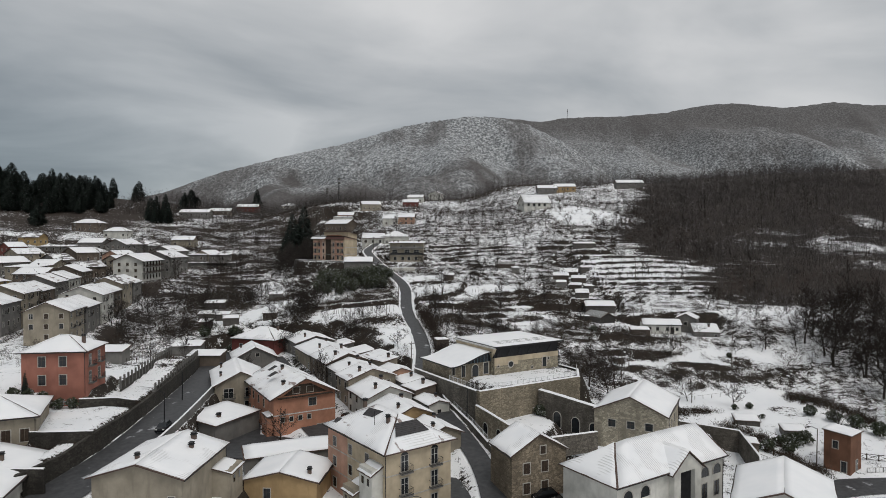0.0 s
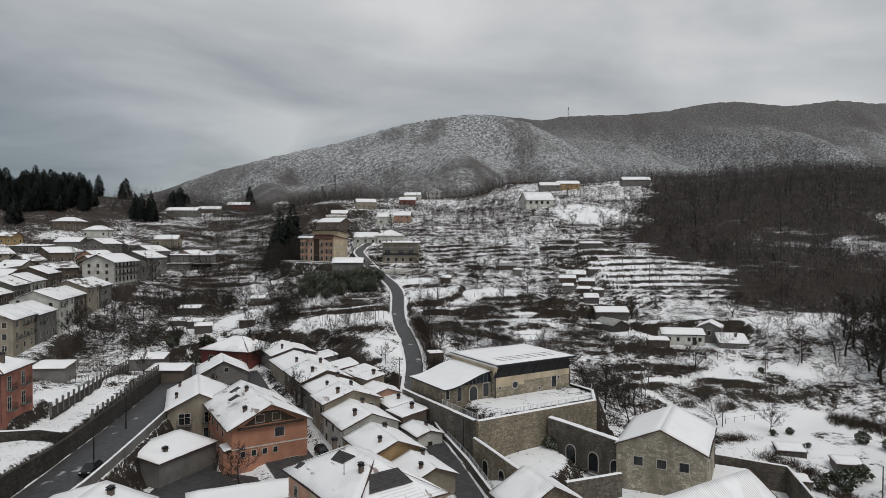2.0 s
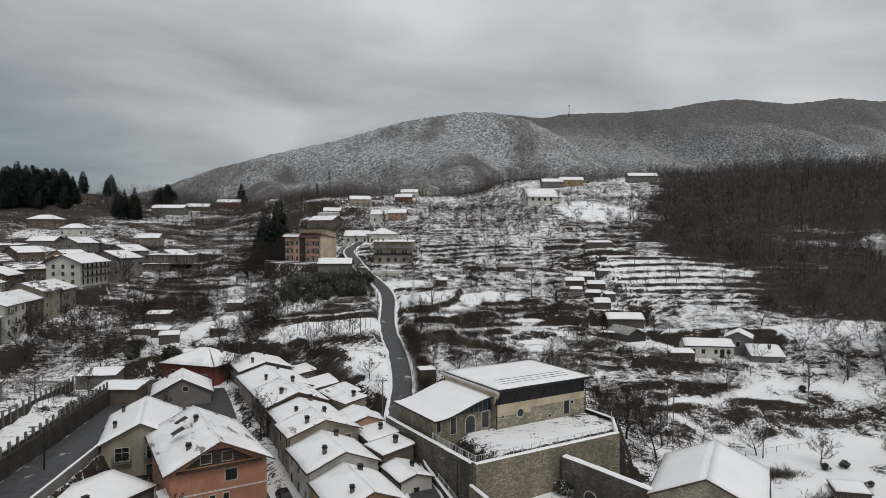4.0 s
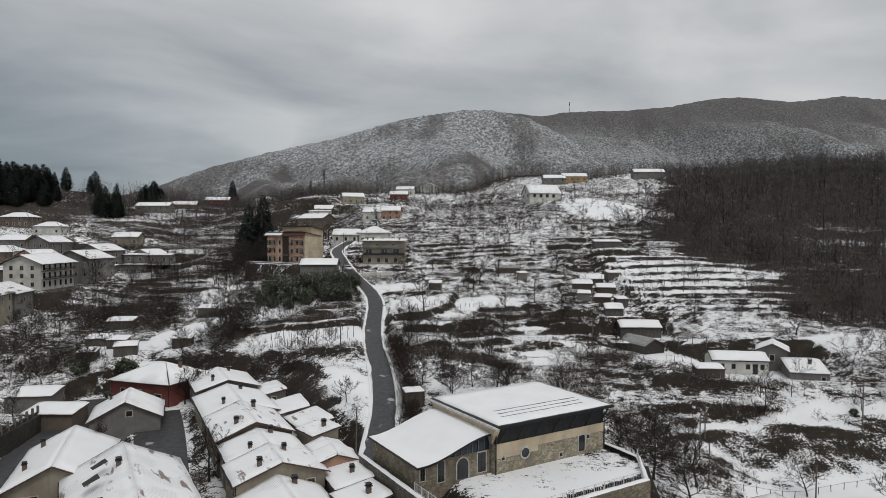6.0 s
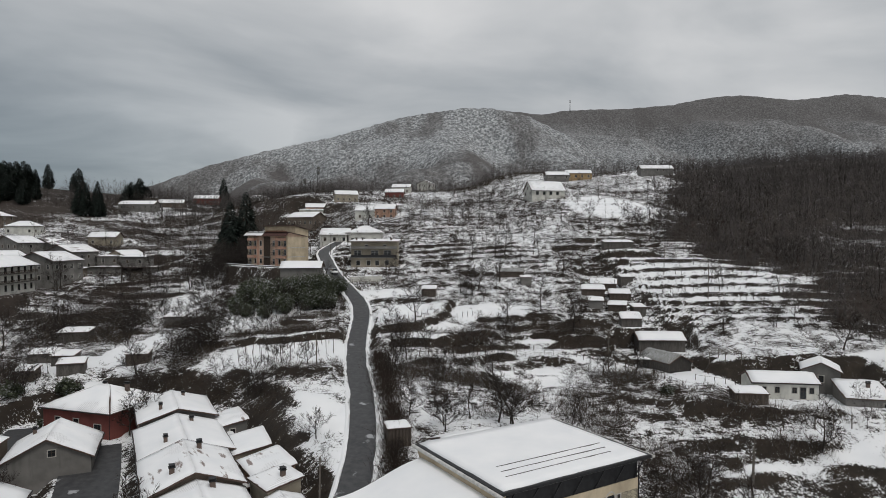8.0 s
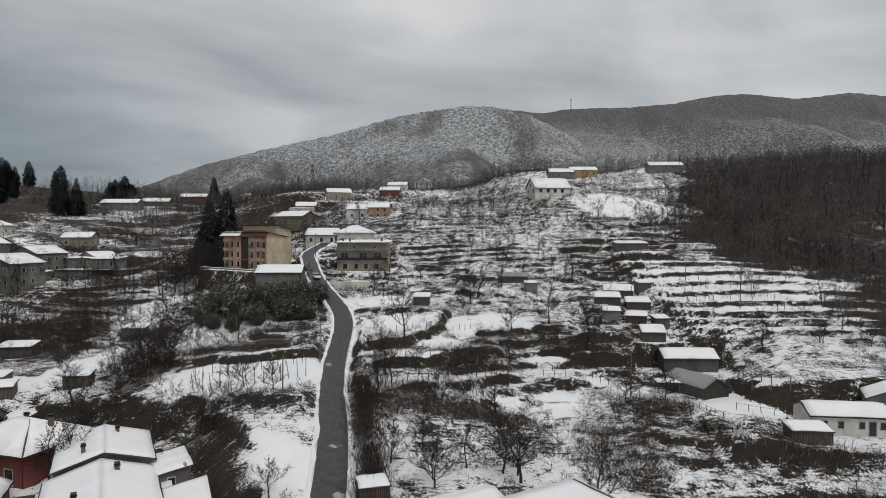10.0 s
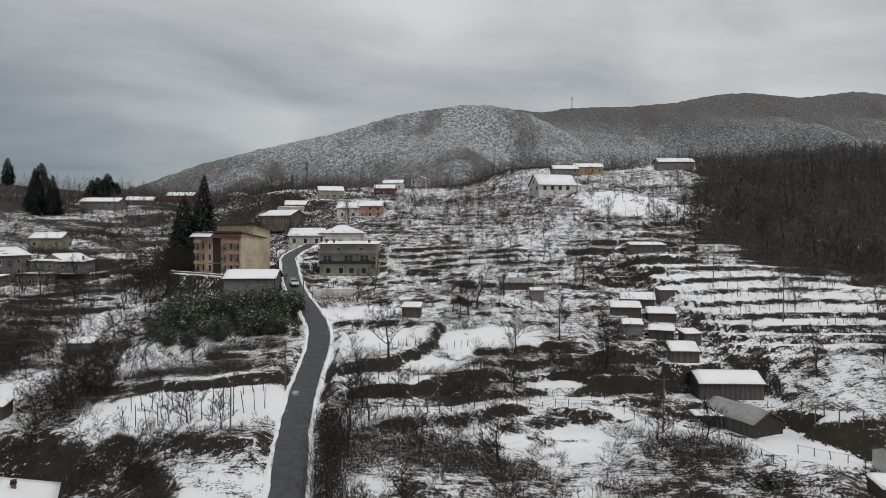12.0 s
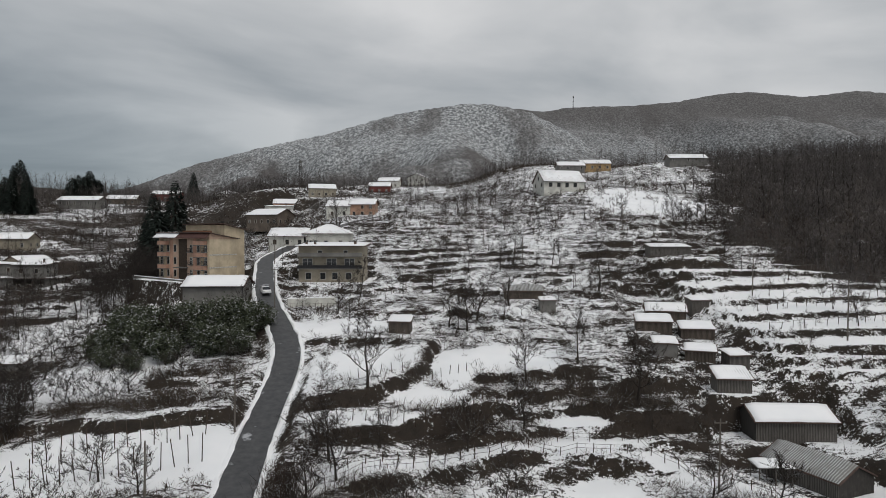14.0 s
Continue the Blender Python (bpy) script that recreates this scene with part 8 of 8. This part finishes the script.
wx, wy = scatter(2300, -170, 112, 250, 480, lambda x, y: (1 - 0.85 * plots(x, y)) * 0.2 + 0.6 * (1 - 0.85 * plots(x, y)) * smooth(0.42, 0.62, vnoise(x / 22, y / 22, 45)) * (1 - 0.8 * smooth(55, 60, x) * smooth(300, 285, y)), 1.5)
tree_field("slope_saplings", wx, wy, RN.uniform(0.4, 1.0, len(wx)), "bare saplings and orchard trees over the upper slope", PALE_TWIGS, LOW_SHAPES, 1.1)
wx, wy = scatter(1150, -125, 100, 142, 262, lambda x, y: (0.14 + 0.8 * smooth(0.5, 0.66, vnoise(x / 13, y / 13, 46))) * (1 - 0.85 * smooth(55, 60, x) * smooth(216, 224, y)) * (1 - kept(x, y)) * (1 - 0.85 * plots(x, y)), 1.2)
tree_field("garden_saplings", wx, wy, RN.uniform(0.22, 0.6, len(wx)), "bare bushes and young trees among the gardens", SCRUB, SHAPES, 0.6)


def conifer_meshes(seed, h, wid, round_top=0.8):
    rng = random.Random(seed)
    v, f = [], []
    layers = int(h * 1.5)
    for i in range(layers):
        t = i / layers
        z = h * (0.1 + 0.9 * t)
        r = wid * (1 - t) ** round_top * min(1, 0.5 + 2 * t if round_top < 0.6 else 1) + 0.15
        n = int(9 + 9 * (1 - t))
        for k in range(n):
            a = 2 * math.pi * (k + rng.random()) / n
            ln = r * rng.uniform(0.55, 1.1)
            d = Vector((math.cos(a), math.sin(a), 0))
            s = Vector((-d.y, d.x, 0)) * rng.uniform(0.18, 0.4)
            drop = Vector((0, 0, -ln * rng.uniform(0.2, 0.55)))
            b = Vector((0, 0, z))
            j = len(v)
            v += [b, b + d * ln * 0.55 + s + drop * 0.4, b + d * ln + drop, b + d * ln * 0.55 - s + drop * 0.4]
            f += [(j, j + 1, j + 2), (j, j + 2, j + 3)]
            j = len(v)
            q = b + d * ln * 0.5 + drop * 0.35
            v += [q, q + s * 1.3 + drop * 0.7, q + d * ln * 0.3 + drop * 1.1]
            f += [(j, j + 1, j + 2)]
    crown = bpy.data.meshes.new("crown")
    crown.from_pydata(v, [], f)
    crown.materials.append(NEEDLE)
    tv, tf = tubes([(Vector((0, 0, -1)), Vector((0, 0, h * 0.97)), h * 0.018, 0.04)], 6)
    trunk = bpy.data.meshes.new("trunk")
    trunk.from_pydata(tv, [], tf)
    trunk.materials.append(BARK)
    return trunk, crown


NEEDLE = leaf_mat("dark_needles", (0.016, 0.024, 0.019), 0.14)
CON = [conifer_meshes(1, 18, 3.4), conifer_meshes(2, 15, 3.0), conifer_meshes(3, 21, 3.2), conifer_meshes(4, 15, 5.2, 0.45), conifer_meshes(5, 13, 5.0, 0.4), conifer_meshes(6, 18, 4.6, 0.5), conifer_meshes(7, 28, 6.4, 0.62), conifer_meshes(8, 19, 5.8, 0.5)]


def conifer(x, y, k, s, label="dark conifer with snow-dusted branches on the ridge", base=None, broad=1.0):
    root = new("conifer")
    root.matrix_world = pose(x, y, z_at(x, y) if base is None else base, 0, 0, TR.random() * 360) @ Matrix.Diagonal((s * broad, s * broad, s, 1))
    tagged(root, label, "tree", "conifers")
    for nm, me in zip(("trunk", "crown"), CON[k]):
        ob = new(nm, me)
        ob.parent = root


for x, y, k, s in ((-80, 336, 6, 0.98), (-74.5, 339, 6, 1.08), (-77, 332, 7, 1.15), (-71, 336, 7, 0.95), (-84, 340, 7, 0.85), (-193, 657, 6, 1.05), (-189, 655, 7, 0.9), (-209, 462, 6, 0.72), (-204, 466, 6, 0.78), (-214, 464, 7, 1.0), (-200, 461, 7, 0.7)):
    conifer(x, y, k, s, "tall dark conifer beside the houses", broad=1.3)
n = 0
while n < 270:
    x, y = TR.uniform(-420, -212), TR.uniform(415, 560)
    if x > -232 and y < 470 or vnoise(np.array([x / 30]), np.array([y / 40]), 88)[0] < (0.5 if x > -285 else 0.25):
        continue
    conifer(x, y, TR.choice((3, 4, 3, 4, 5, 7, 5)), TR.uniform(0.7, 1.3) * (0.85 if x > -280 else 1.0), broad=TR.uniform(1.3, 1.7))
    n += 1
conifer(-76, 114.6, 1, 0.3, "small garden fir in front of the red villa")


def leafy(seed, r, h, n, material):
    """An evergreen crown: many small leaves gathered in uneven clumps."""
    rng = np.random.default_rng(seed)
    cl = int(n / 40)
    c = rng.normal(size=(cl, 3))
    c = c / np.linalg.norm(c, axis=1)[:, None] * rng.uniform(0.35, 1.12, cl)[:, None] * np.array([r, r, h * 0.5])
    c[:, 2] += h * 0.55
    P = np.repeat(c, 40, 0) + rng.normal(size=(cl * 40, 3)) * r * 0.13
    m = len(P)
    a, b = rng.normal(size=(m, 3)), rng.normal(size=(m, 3))
    a[:, 2] *= 0.5
    a /= np.linalg.norm(a, axis=1)[:, None]
    b = np.cross(a, b)
    b /= np.linalg.norm(b, axis=1)[:, None]
    s = rng.uniform(0.1, 0.24, m)[:, None]
    v = np.stack([P - a * s, P + b * s * 0.6, P + a * s, P - b * s * 0.6], 1).reshape(-1, 3)
    me = bpy.data.meshes.new("crown")
    me.from_pydata(v.tolist(), [], np.arange(m * 4).reshape(-1, 4).tolist())
    me.materials.append(material)
    tv, tf = tubes([(Vector((0, 0, -0.5)), Vector((0.1, 0, h * 0.6)), 0.18, 0.1)] + [(Vector((0.1, 0, h * 0.35)), Vector((r * 0.6 * math.cos(t), r * 0.6 * math.sin(t), h * 0.75)), 0.09, 0.03) for t in (0.3, 2.2, 4.1)], 5)
    tk = bpy.data.meshes.new("trunk")
    tk.from_pydata(tv, [], tf)
    tk.materials.append(BARK)
    return tk, me


EVER = leaf_mat("evergreen_leaves", (0.062, 0.072, 0.044), 0.5)
EV = [leafy(1, 3.2, 6, 8400, EVER), leafy(2, 2.6, 4.5, 6400, EVER), leafy(3, 1.2, 1.8, 1500, EVER)]


def evergreen(x, y, k, s, label):
    root = new("evergreen_tree" if k < 2 else "evergreen_shrub")
    root.matrix_world = pose(x, y, z_at(x, y), 0, 0, TR.random() * 360) @ Matrix.Scale(s, 4)
    tagged(root, label, "tree" if k < 2 else "shrub", "evergreens")
    for nm, me in zip(("trunk", "crown"), EV[k]):
        ob = new(nm, me)
        ob.parent = root


for x, y, k, s in ((-44, 250, 0, 1.05), (-39.5, 244, 1, 1.15), (-36.5, 249, 0, 0.95), (-31, 246, 0, 1.0), (-34.5, 239.5, 1, 0.85), (-28, 241, 1, 0.95), (-26, 247.5, 0, 1.0), (-23.5, 241, 1, 0.8), (-42, 254, 1, 1.0), (-47, 254, 1, 1.2), (-26.5, 253, 1, 0.8), (-48, 246, 1, 0.9), (-44, 240, 1, 0.6), (-22, 249, 1, 0.8), (-38.5, 236.5, 1, 0.55)):
    evergreen(x, y, k, s * 1.15, "broad evergreen tree with snow-dusted leaves")
for x, y, s in ((19.5, 126.5, 1.0), (44.5, 187, 0.9), (-74, 196, 1.6), (-66, 200, 1.7), (-64, 192, 1.5), (78, 172, 0.6), (72, 142, 0.5), (88, 154, 0.6), (66, 128, 1.2), (70, 127, 1.1), (-76, 112.5, 0.6), (50, 148, 0.5), (70.5, 131, 1.1), (73, 130.5, 1.3), (76, 132, 1.2), (79, 128, 1.0), (69, 149, 0.6), (73, 150, 0.7), (-77.5, 113.6, 0.9), (-75, 113.8, 0.8), (-72.5, 114.2, 0.9), (-70, 114.6, 0.9), (-67.6, 115, 0.9), (-66, 116.6, 0.8), (87, 140, 1.3), (90, 137, 1.4), (93, 134, 1.4), (84, 144, 1.2)):
    evergreen(x, y, 2, s, "round evergreen shrub with snow on top")
